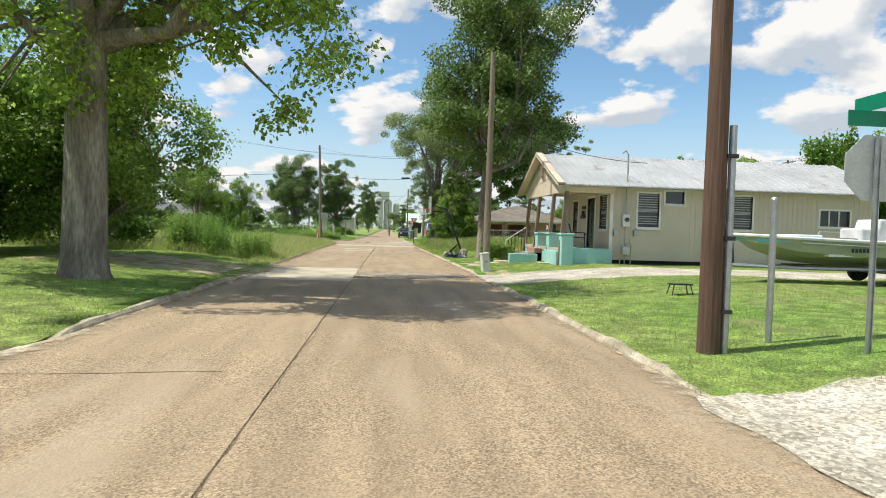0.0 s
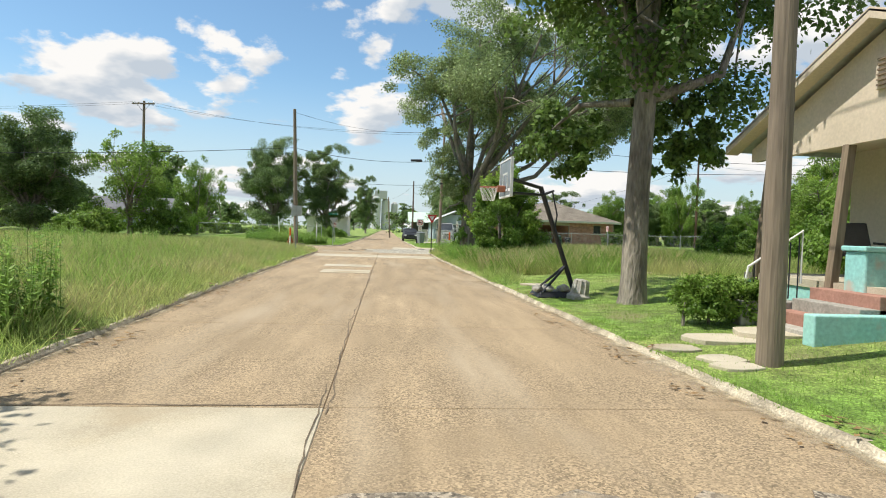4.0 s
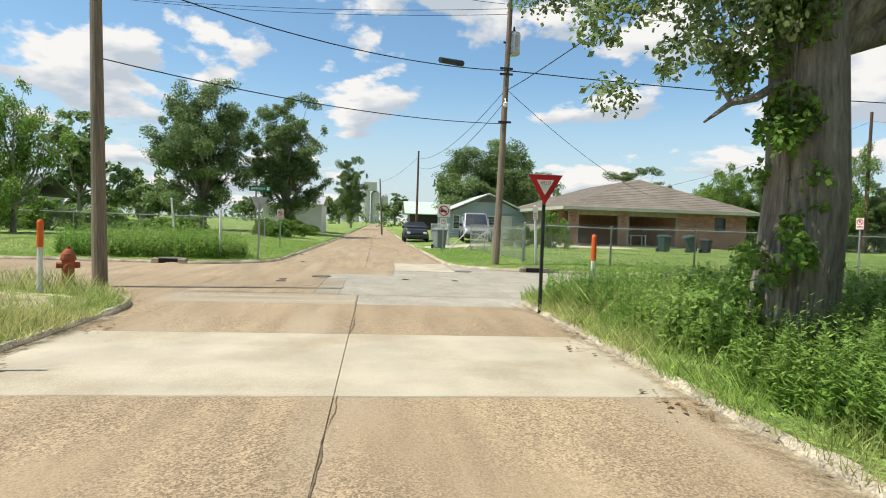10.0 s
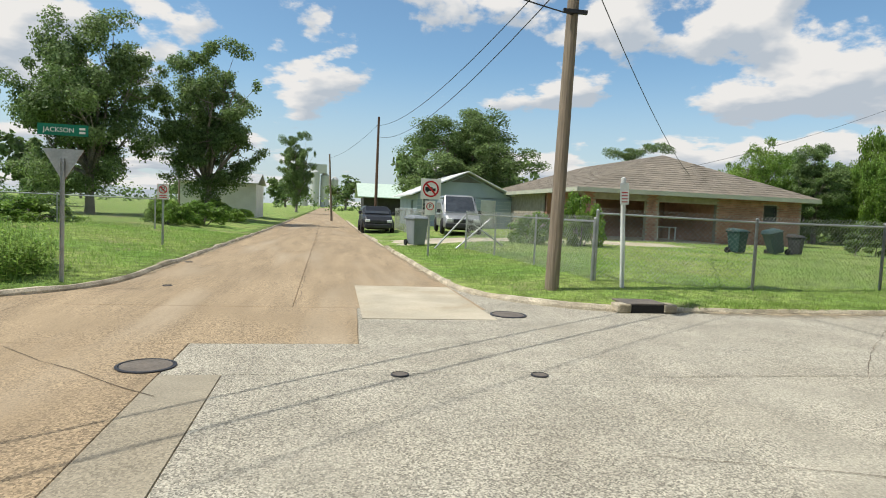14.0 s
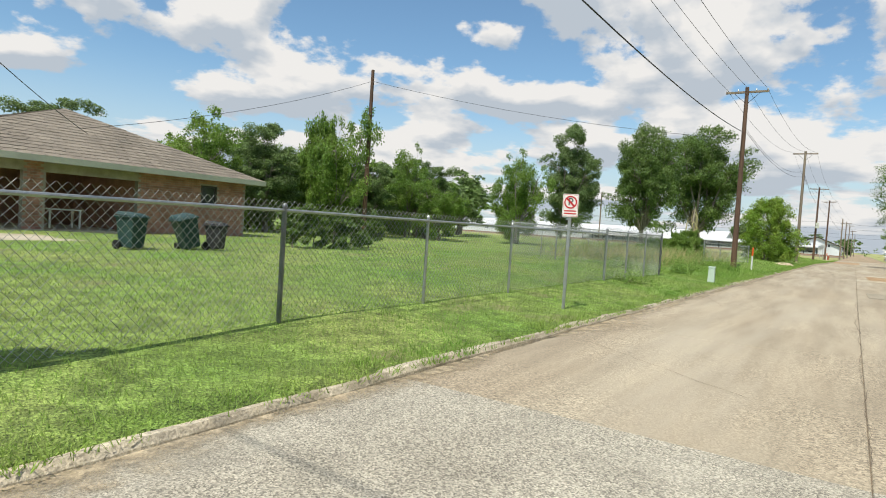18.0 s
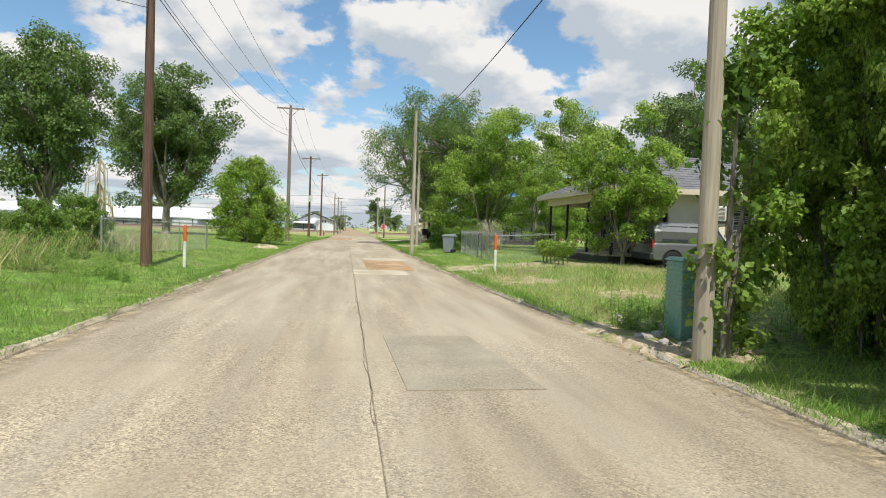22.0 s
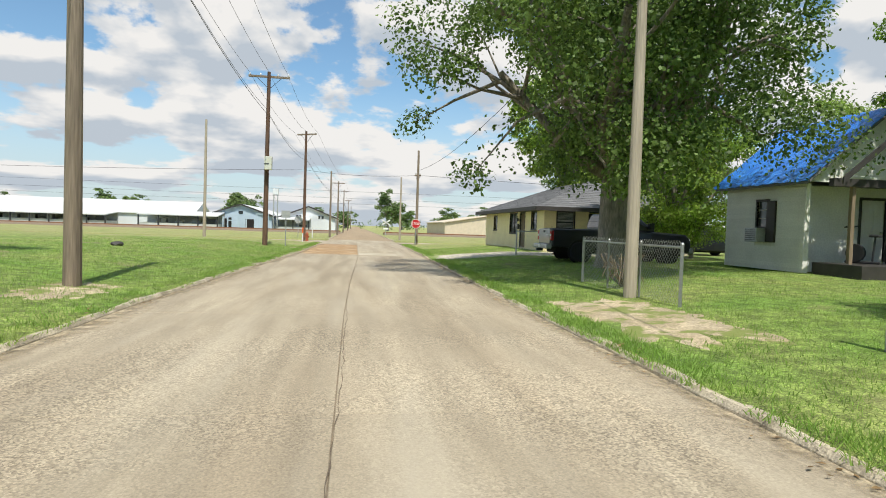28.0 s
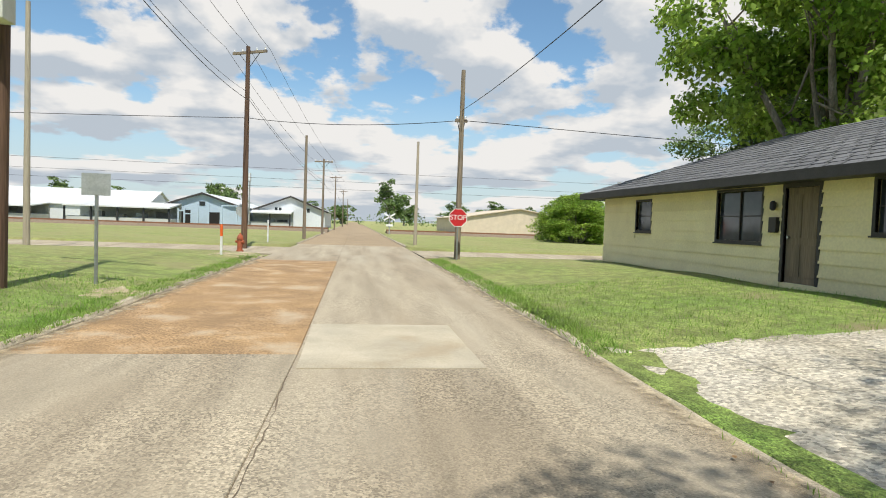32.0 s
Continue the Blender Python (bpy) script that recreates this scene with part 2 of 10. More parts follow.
M["gravel"] = mat("gravel", (0.50, 0.455, 0.37), (0.40, 0.355, 0.27), 0.95, scale=0.9, fine=24, bump=1.0, bump_d=0.03, vary=0.3, pebble=(26.0, 0.35), streak=(1.5, 0.12))
M["sand"] = mat("sand", (0.45, 0.37, 0.25), (0.36, 0.285, 0.18), 0.95, scale=1.2, fine=26, bump=0.8, bump_d=0.02, vary=0.25, pebble=(34.0, 0.18), streak=(2.0, 0.15), spots=((0.19, 0.22, 0.06), 2.4, 0.50, 0.58))
M["grass"] = mat("grass", (0.215, 0.39, 0.06), (0.30, 0.41, 0.092), 0.6, scale=0.4, fine=6, bump=0, vary=0.15, island=0.3, trans=0.5)
M["straw"] = mat("straw", (0.50, 0.44, 0.20), (0.62, 0.55, 0.29), 0.7, scale=0.3, fine=5, bump=0, vary=0.15, island=0.3, trans=0.4)
M["grass_tall"] = mat("grass_tall", (0.30, 0.45, 0.095), (0.53, 0.53, 0.22), 0.65, scale=0.35, fine=5, bump=0, vary=0.2, island=0.5, trans=0.5)
M["weed"] = mat("weed", (0.21, 0.36, 0.07), (0.29, 0.41, 0.10), 0.55, scale=0.6, fine=6, bump=0, vary=0.15, island=0.45, trans=0.5)
M["leaf"] = mat("leaf", (0.12, 0.20, 0.046), (0.17, 0.25, 0.06), 0.5, scale=0.5, fine=5, bump=0, vary=0.15, island=0.45, trans=0.48)
M["leaf_bright"] = mat("leaf_bright", (0.16, 0.28, 0.048), (0.235, 0.345, 0.066), 0.48, scale=0.5, fine=5, bump=0, vary=0.15, island=0.45, trans=0.58)
M["leaf_broad"] = mat("leaf_broad", (0.25, 0.39, 0.06), (0.37, 0.48, 0.10), 0.45, scale=0.9, fine=5, bump=0, vary=0.2, island=0.5, trans=0.68)
M["leaf_dull"] = mat("leaf_dull", (0.215, 0.295, 0.115), (0.29, 0.355, 0.155), 0.5, scale=0.5, fine=5, bump=0, vary=0.15, island=0.45, trans=0.5)
M["leaf_far"] = mat("leaf_far", (0.14, 0.215, 0.07), (0.19, 0.265, 0.09), 0.55, scale=0.2, fine=3, bump=0, vary=0.15, island=0.45, trans=0.45)
M["bark"] = mat("bark", (0.30, 0.265, 0.215), (0.17, 0.145, 0.115), 0.95, scale=4, fine=22, bump=1.0, bump_d=0.05, vary=0.4, stretch=(1, 1, 0.2))
M["pole_brown"] = mat("pole_brown", (0.13, 0.075, 0.045), (0.085, 0.05, 0.035), 0.85, scale=4, fine=30, bump=0.6, bump_d=0.02, vary=0.35, stretch=(1, 1, 0.06))
M["pole_grey"] = mat("pole_grey", (0.25, 0.20, 0.145), (0.17, 0.135, 0.10), 0.9, scale=4, fine=30, bump=0.6, bump_d=0.02, vary=0.3, stretch=(1, 1, 0.06))
M["pole_pale"] = mat("pole_pale", (0.40, 0.35, 0.27), (0.33, 0.28, 0.21), 0.9, scale=3, fine=30, bump=0.4, bump_d=0.01, vary=0.2, stretch=(1, 1, 0.06))
M["gutter"] = mat("gutter", (0.45, 0.375, 0.26), (0.37, 0.295, 0.19), 0.95, scale=1.5, fine=50, bump=0.6, bump_d=0.01, vary=0.20, pebble=(60.0, 0.2), streak=(2.5, 0.16))
M["crack"] = mat("crack", (0.12, 0.092, 0.065), (0.18, 0.135, 0.09), 0.95, scale=2.0, fine=30, vary=0.3)
M["litter"] = mat("litter", (0.20, 0.115, 0.05), (0.30, 0.20, 0.09), 0.8, scale=2.0, fine=10, bump=0, vary=0.2, island=0.4, trans=0.15)
M["asphalt"] = mat("asphalt", (0.23, 0.19, 0.145), (0.32, 0.27, 0.205), 0.92, scale=2.2, fine=30, bump=1.0, bump_d=0.03, vary=0.3, pebble=(38.0, 0.6), worn=(2.0, 0.3, 0.5), streak=(2.0, 0.2), spots=((0.36, 0.275, 0.18), 1.6, 0.50, 0.62))
M["iron"] = mat("iron", (0.14, 0.12, 0.10), (0.19, 0.16, 0.13), 0.75, 0.3, scale=6, fine=40, vary=0.25)
M["wire"] = mat("wire", (0.02, 0.02, 0.022), None, 0.6, vary=0.1)
M["galv"] = mat("galv", (0.46, 0.47, 0.47), (0.36, 0.37, 0.37), 0.45, 0.8, scale=6, fine=60, vary=0.15)
M["rim_brown"] = mat("rim_brown", (0.42, 0.15, 0.07), (0.33, 0.13, 0.08), 0.55, 0.1, scale=6, fine=30, vary=0.2, bump=0)
M["mesh_wire"] = mat("mesh_wire", (0.46, 0.465, 0.45), (0.34, 0.345, 0.335), 0.6, 0.2, scale=3, fine=20, vary=0.15, bump=0)
M["dark_metal"] = mat("dark_metal", (0.035, 0.035, 0.04), (0.05, 0.05, 0.055), 0.5, 0.3, vary=0.2)
M["sign_back"] = mat("sign_back", (0.50, 0.51, 0.50), (0.40, 0.41, 0.40), 0.5, 0.6, scale=4, fine=30, vary=0.12)
M["white_paint"] = mat("white_paint", (0.74, 0.73, 0.69), (0.64, 0.62, 0.57), 0.6, scale=2, fine=25, vary=0.08)
M["red_sign"] = mat("red_sign", (0.55, 0.025, 0.03), (0.46, 0.02, 0.025), 0.45, scale=2, vary=0.05)
M["green_sign"] = mat("green_sign", (0.0, 0.20, 0.11), (0.0, 0.16, 0.09), 0.45, scale=2, vary=0.05)
M["sign_white"] = mat("sign_white", (0.82, 0.81, 0.77), (0.74, 0.73, 0.69), 0.45, scale=3, vary=0.06)
M["sign_black"] = mat("sign_black", (0.02, 0.02, 0.02), None, 0.5, vary=0.1)
M["orange"] = mat("orange", (0.75, 0.13, 0.02), (0.65, 0.11, 0.02), 0.5, scale=4, vary=0.1)
M["siding_cream"] = mat("siding_cream", (0.56, 0.505, 0.41), (0.51, 0.455, 0.365), 0.7, scale=0.8, fine=18, bump=0.1, vary=0.08, obj_rand=0.05)
M["trim_cream"] = mat("trim_cream", (0.62, 0.52, 0.40), (0.55, 0.46, 0.35), 0.7, scale=1.2, fine=22, bump=0.1, vary=0.1)
M["turquoise"] = mat("turquoise", (0.27, 0.55, 0.52), (0.33, 0.57, 0.52), 0.75, scale=1.5, fine=18, bump=0.3, vary=0.15, spots=((0.45, 0.42, 0.35), 2.2, 0.60, 0.72))
M["tin_roof"] = mat("tin_roof", (0.56, 0.56, 0.55), (0.46, 0.46, 0.45), 0.45, 0.35, scale=0.8, fine=14, vary=0.12, spots=((0.30, 0.24, 0.19), 1.1, 0.62, 0.78))
M["glass_dark"] = mat("glass_dark", (0.03, 0.035, 0.04), (0.05, 0.055, 0.06), 0.08, scale=1, fine=4, bump=0, vary=0.2, spec=0.6)
M["blind"] = mat("blind", (0.42, 0.42, 0.42), (0.34, 0.34, 0.34), 0.6, scale=3, vary=0.15)
# near-black: painted shade for closed-in hollows, also underbodies and seams
M["dark_hole"] = mat("dark_hole", (0.02, 0.018, 0.017), None, 0.9, vary=0.2)
M["wood_post"] = mat("wood_post", (0.24, 0.18, 0.12), (0.17, 0.13, 0.09), 0.85, scale=4, fine=30, vary=0.25, stretch=(1, 1, 0.08))
M["brick_red"] = mat("brick_red", (0.43, 0.225, 0.17), (0.34, 0.175, 0.13), 0.9, scale=3, fine=25, bump=0.4, vary=0.15, obj_rand=0.15, island=0.2)
M["brick_tan"] = mat("brick_tan", (0.30, 0.235, 0.17), (0.22, 0.155, 0.11), 0.9, scale=3, fine=25, bump=0.4, vary=0.2, island=0.45)
M["mortar"] = mat("mortar", (0.36, 0.31, 0.26), None, 0.95, scale=3, vary=0.15)
M["shingle_brown"] = mat("shingle_brown", (0.245, 0.21, 0.165), (0.195, 0.165, 0.13), 0.95, scale=0.9, fine=26, bump=0.6, bump_d=0.015, vary=0.25, island=0.10)
M["shingle_grey"] = mat("shingle_grey", (0.165, 0.165, 0.17), (0.13, 0.13, 0.135), 0.95, scale=0.9, fine=26, bump=0.6, bump_d=0.015, vary=0.25, island=0.10)
M["fascia"] = mat("fascia", (0.50, 0.50, 0.40), (0.42, 0.42, 0.34), 0.7, scale=1.5, vary=0.1)
M["siding_blue"] = mat("siding_blue", (0.36, 0.42, 0.47), (0.31, 0.37, 0.42), 0.7, scale=1, vary=0.08)
M["siding_white"] = mat("siding_white", (0.76, 0.75, 0.70), (0.66, 0.65, 0.60), 0.7, scale=1, fine=18, vary=0.1, obj_rand=0.05)
M["siding_yellow"] = mat("siding_yellow", (0.82, 0.72, 0.43), (0.76, 0.66, 0.39), 0.7, scale=1.2, fine=18, vary=0.08, obj_rand=0.05)
M["stucco"] = mat("stucco", (0.74, 0.68, 0.55), (0.67, 0.61, 0.48), 0.85, scale=1, fine=24, vary=0.08)
M["tarp"] = mat("tarp", (0.03, 0.17, 0.62), (0.05, 0.24, 0.72), 0.4, scale=2.5, fine=9, bump=0.8, bump_d=0.05, vary=0.25)
M["dark_trim"] = mat("dark_trim", (0.05, 0.045, 0.042), None, 0.6, vary=0.15)
M["car_black"] = mat("car_black", (0.010, 0.011, 0.014), None, 0.38, 0.0, vary=0.1, bump=0, coat=0.25)
M["car_grey"] = mat("car_grey", (0.20, 0.20, 0.20), (0.18, 0.18, 0.18), 0.35, 0.5, vary=0.08, bump=0, coat=0.6)
M["car_silver"] = mat("car_silver", (0.42, 0.42, 0.41), None, 0.35, 0.5, vary=0.08, bump=0, coat=0.6)
M["rubber"] = mat("rubber", (0.018, 0.018, 0.018), None, 0.85, vary=0.2)
M["rim"] = mat("rim", (0.45, 0.45, 0.45), None, 0.35, 0.8, vary=0.1)
M["tail_red"] = mat("tail_red", (0.45, 0.02, 0.02), None, 0.25, vary=0.05, bump=0)
M["bin_green"] = mat("bin_green", (0.018, 0.045, 0.042), (0.022, 0.055, 0.05), 0.55, scale=2, vary=0.15)
M["bin_grey"] = mat("bin_grey", (0.22, 0.24, 0.25), (0.17, 0.19, 0.20), 0.6, scale=2, vary=0.15)
M["cabinet_green"] = mat("cabinet_green", (0.14, 0.30, 0.22), (0.19, 0.34, 0.26), 0.5, scale=2, fine=20, vary=0.2, spots=((0.22, 0.20, 0.13), 2.0, 0.6, 0.8))
M["box_green"] = mat("box_green", (0.52, 0.62, 0.52), (0.45, 0.55, 0.46), 0.6, scale=2, vary=0.1)
M["box_beige"] = mat("box_beige", (0.60, 0.61, 0.53), (0.52, 0.53, 0.45), 0.7, scale=3, vary=0.1)
M["hydrant_rust"] = mat("hydrant_rust", (0.42, 0.10, 0.04), (0.28, 0.09, 0.05), 0.8, scale=6, vary=0.25)
M["cloth_black"] = mat("cloth_black", (0.03, 0.03, 0.032), None, 0.7, vary=0.15)
M["boat_hull"] = mat("boat_hull", (0.36, 0.38, 0.28), (0.30, 0.32, 0.24), 0.4, scale=1.2, vary=0.1)
M["boat_blue"] = mat("boat_blue", (0.10, 0.50, 0.62), (0.13, 0.52, 0.62), 0.4, scale=2, vary=0.08)
M["plastic_white"] = mat("plastic_white", (0.78, 0.78, 0.76), None, 0.4, scale=3, vary=0.05)
M["bucket_blue"] = mat("bucket_blue", (0.02, 0.10, 0.55), None, 0.4, vary=0.08)
M["stone"] = mat("stone", (0.42, 0.39, 0.34), (0.32, 0.30, 0.26), 0.95, scale=4, fine=22, vary=0.25, obj_rand=0.2)
M["warehouse_white"] = mat("warehouse_white", (0.66, 0.68, 0.70), (0.58, 0.60, 0.62), 0.6, scale=0.3, fine=4, vary=0.06)
M["warehouse_blue"] = mat("warehouse_blue", (0.43, 0.52, 0.61), (0.38, 0.47, 0.56), 0.6, scale=0.3, fine=4, vary=0.06)
M["roof_white"] = mat("roof_white", (0.74, 0.74, 0.73), (0.64, 0.64, 0.63), 0.5, 0.2, scale=0.3, fine=4, vary=0.06)
M["silo"] = mat("silo", (0.52, 0.52, 0.50), (0.44, 0.44, 0.43), 0.8, scale=0.05, fine=1, vary=0.08)
M["rust"] = mat("rust", (0.26, 0.12, 0.06), (0.18, 0.09, 0.05), 0.9, scale=5, vary=0.25)
M["backboard"] = mat("backboard", (0.24, 0.265, 0.28), (0.20, 0.225, 0.24), 0.25, scale=1, vary=0.05, bump=0)
M["net"] = mat("net", (0.78, 0.76, 0.72), None, 0.8, vary=0.1)


def dry_field(m, straw, x0, x1, amount):
    """The mown field beyond x1 is drier than the yards before x0."""
    n, l = m.node_tree.nodes, m.node_tree.links
    base = n["Principled BSDF"].inputs["Base Color"]
    old = base.links[0].from_socket
    geo, sp = n.new("ShaderNodeNewGeometry"), n.new("ShaderNodeSeparateXYZ")
    l.new(geo.outputs["Position"], sp.inputs[0])
    r, t, mu, mx = n.new("ShaderNodeMapRange"), n.new("ShaderNodeTexNoise"), n.new("ShaderNodeMath"), n.new("ShaderNodeMix")
    t.inputs["Scale"].default_value, t.inputs["Detail"].default_value = 0.25, 6.0
    l.new(geo.outputs["Position"], t.inputs["Vector"])
    for key, value in (("From Min", x0), ("From Max", x1), ("To Max", amount * 2)):
        r.inputs[key].default_value = value
    l.new(sp.outputs["X"], r.inputs["Value"])
    mu.operation = "MULTIPLY"
    l.new(r.outputs[0], mu.inputs[0])
    l.new(t.outputs["Fac"], mu.inputs[1])
    mx.data_type = "RGBA"
    l.new(mu.outputs[0], mx.inputs["Factor"])
    l.new(old, mx.inputs["A"])
    mx.inputs["B"].default_value = (*straw, 1)
    l.new(mx.outputs["Result"], base)


dry_field(M["soil_grass"], (0.36, 0.33, 0.15), 96.0, 118.0, 0.62)


def thinning(m, strength=0.9, scale=5.0):
    """Lets a layer of loose sand thin out towards the edge where its u coordinate reaches 1."""
    n, l = m.node_tree.nodes, m.node_tree.links
    uv, sp = n.new("ShaderNodeUVMap"), n.new("ShaderNodeSeparateXYZ")
    l.new(uv.outputs[0], sp.inputs[0])
    geo = n.new("ShaderNodeNewGeometry")
    t = n.new("ShaderNodeTexNoise")
    t.inputs["Scale"].default_value, t.inputs["Detail"].default_value, t.inputs["Roughness"].default_value = scale, 8.0, 0.7
    l.new(geo.outputs["Position"], t.inputs["Vector"])
    r = n.new("ShaderNodeMapRange")
    r.interpolation_type = "SMOOTHSTEP"
    for key, value in (("From Min", -0.15), ("From Max", 0.45)):
        r.inputs[key].default_value = value
    a, b = n.new("ShaderNodeMath"), n.new("ShaderNodeMath")
    a.operation = b.operation = "SUBTRACT"
    l.new(t.outputs["Fac"], a.inputs[0])
    l.new(sp.outputs["X"], a.inputs[1])
    l.new(a.outputs[0], b.inputs[0])
    b.inputs[1].default_value = 0.5 - strength
    b.operation = "ADD"
    l.new(b.outputs[0], r.inputs["Value"])
    clear, ms = n.new("ShaderNodeBsdfTransparent"), n.new("ShaderNodeMixShader")
    l.new(r.outputs[0], ms.inputs[0])
    l.new(clear.outputs[0], ms.inputs[1])
    l.new(n["Principled BSDF"].outputs[0], ms.inputs[2])
    l.new(ms.outputs[0], n["Material Output"].inputs[0])


thinning(M["gutter"], 0.72)


# ---- mesh building ----
class Shape:
    """Collects corners and faces of one mesh."""

    def __init__(self):
        self.v, self.f, self.smooth = [], [], False

    def add(self, verts, faces):
        n = len(self.v)
        self.v.extend(tuple(p) for p in verts)
        self.f.extend(tuple(n + i for i in f) for f in faces)
        return self

    def hexa(self, c):
        """Eight corners: four below, four above, both counter-clockwise from above."""
        return self.add(c, [(3, 2, 1, 0), (4, 5, 6, 7), (0, 1, 5, 4), (1, 2, 6, 5), (2, 3, 7, 6), (3, 0, 4, 7)])

    def box(self, x0, x1, y0, y1, z0, z1):
        return self.hexa([(x0, y0, z0), (x1, y0, z0), (x1, y1, z0), (x0, y1, z0), (x0, y0, z1), (x1, y0, z1), (x1, y1, z1), (x0, y1, z1)])

    def tube(self, pts, radii, seg=8, cap=True):
        """A round bar along points, with a radius at each."""
        pts = [Vector(p) for p in pts]
        if isinstance(radii, (int, float)):
            radii = [radii] * len(pts)
        n0 = len(self.v)
        ref = None
        for i, p in enumerate(pts):
            d = (pts[min(i + 1, len(pts) - 1)] - pts[max(i - 1, 0)]).normalized()
            if ref is None:
                ref = d.orthogonal().normalized()
            ref = (ref - d * ref.dot(d)).normalized()
            s = d.cross(ref)
            for k in range(seg):
                a = 2 * math.pi * k / seg
                self.v.append(tuple(p + (ref * math.cos(a) + s * math.sin(a)) * radii[i]))
        for i in range(len(pts) - 1):
            for k in range(seg):
                a, b = n0 + i * seg + k, n0 + i * seg + (k + 1) % seg
                self.f.append((a, b, b + seg, a + seg))
        if cap:
            self.f.append(tuple(n0 + k for k in reversed(range(seg))))
            self.f.append(tuple(n0 + (len(pts) - 1) * seg + k for k in range(seg)))
        return self

    def lathe(self, profile, centre=(0, 0, 0), seg=16):
        """A turned shape about the z axis; profile: (radius, height) from below up."""
        n0 = len(self.v)
        cx, cy, cz = centre
        for r, z in profile:
            for k in range(seg):
                a = 2 * math.pi * k / seg
                self.v.append((cx + r * math.cos(a), cy + r * math.sin(a), cz + z))
        m = len(profile)
        for i in range(m - 1):
            for k in range(seg):
                a, b = n0 + i * seg + k, n0 + i * seg + (k + 1) % seg
                self.f.append((a, b, b + seg, a + seg))
        self.f.append(tuple(n0 + k for k in reversed(range(seg))))
        self.f.append(tuple(n0 + (m - 1) * seg + k for k in range(seg)))
        return self

    def slab(self, poly, z0, z1):
        """An upright prism over a counter-clockwise outline."""
        n = len(poly)
        c = [(x, y, z0) for x, y in poly] + [(x, y, z1) for x, y in poly]
        return self.add(c, [tuple(reversed(range(n))), tuple(range(n, 2 * n))] + [(i, (i + 1) % n, n + (i + 1) % n, n + i) for i in range(n)])

    def plate(self, poly, axis, d0, d1):
        """A prism over an outline in the plane across an axis ('x': outline in y, z; 'y': outline in x, z)."""
        n = len(poly)
        f = (lambda a, b, d: (d, a, b)) if axis == "x" else (lambda a, b, d: (a, d, b))
        c = [f(a, b, d0) for a, b in poly] + [f(a, b, d1) for a, b in poly]
        return self.add(c, [tuple(reversed(range(n))), tuple(range(n, 2 * n))] + [(i, (i + 1) % n, n + (i + 1) % n, n + i) for i in range(n)])

    def mesh(self, name, material):
        me = bpy.data.meshes.new(name)
        me.from_pydata(self.v, [], self.f)
        me.materials.append(material)
        me.validate()
        bm = bmesh.new()
        bm.from_mesh(me)
        bmesh.ops.recalc_face_normals(bm, faces=bm.faces)
        bm.to_mesh(me)
        bm.free()
        if self.smooth:
            me.shade_smooth()
        return me


def part(name, shape, material, parent=None, label="", at=None, bevel=0.0):
    """One mesh object, under a thing where a parent is given."""
    ob = new(name, shape.mesh(name, material) if isinstance(shape, Shape) else shape)
    if parent:
        ob.parent = parent
    if at is not None:
        ob.matrix_basis = at
    if bevel:
        b = ob.modifiers.new("bevel", "BEVEL")
        b.width, b.segments, b.limit_method = bevel, 2, "ANGLE"
    if label:
        ob["label"] = label
    return ob


def thing(name, label, category, group="", kind="", at=None):
    ob = new(name)
    ob.empty_display_size = 0.2
    if at is not None:
        ob.matrix_basis = at
    return tagged(ob, label, category, group, kind)


def raw_mesh(name, verts, faces, material):
    """A mesh from arrays: verts n x 3, faces m x k."""
    me = bpy.data.meshes.new(name)
    verts, faces = np.asarray(verts, np.float32), np.asarray(faces, np.int32)
    k = faces.shape[1]
    me.vertices.add(len(verts))
    me.vertices.foreach_set("co", verts.ravel())
    me.loops.add(faces.size)
    me.loops.foreach_set("vertex_index", faces.ravel())
    me.polygons.add(len(faces))
    me.polygons.foreach_set("loop_start", np.arange(0, faces.size, k, dtype=np.int32))
    me.polygons.foreach_set("loop_total", np.full(len(faces), k, np.int32))
    me.materials.append(material)
    me.update(calc_edges=True)
    me.validate()
    return me


def text_mesh(body, size, material, name="lettering", extrude=0.002):
    """Lettering in the built-in font as a mesh, centred, standing in the x-z plane and facing -y."""
    cu = bpy.data.curves.new(name, "FONT")
    cu.body, cu.size, cu.align_x, cu.align_y, cu.extrude = body, size, "CENTER", "CENTER", extrude
    ob = bpy.data.objects.new(name, cu)
    scene.collection.objects.link(ob)
    bpy.context.view_layer.update()
    me = bpy.data.meshes.new_from_object(ob.evaluated_get(bpy.context.evaluated_depsgraph_get()))
    bpy.data.objects.remove(ob)
    me.materials.clear()
    me.materials.append(material)
    me.transform(Matrix.Rotation(math.pi / 2, 4, "X"))
    me.name = name
    return me


# ---- the lie of the land ----
def lerp(x, knots):
    return float(np.interp(x, [k[0] for k in knots], [k[1] for k in knots]))


L1 = [(-60, -3.1), (20, -3.15), (35, -3.5), (57, -3.6), (66, -3.1), (90, -2.7), (400, -2.7)]
R1 = [(-60, 4.1), (20, 4.1), (35, 3.65), (48, 3.3), (57, 3.25), (66, 2.95), (90, 2.5), (400, 2.4)]
S2 = [(-300, 57.9), (20, 57.8), (36, 57.7), (45, 58.0), (82, 57.9), (100, 57.4), (130, 57.0), (600, 55)]
N2 = [(-300, 65.2), (30, 65.25), (55, 65.1), (80, 64.9), (102, 63.9), (130, 63.4), (600, 61)]
X3 = (121.0, 127.5)   # the next crossing street


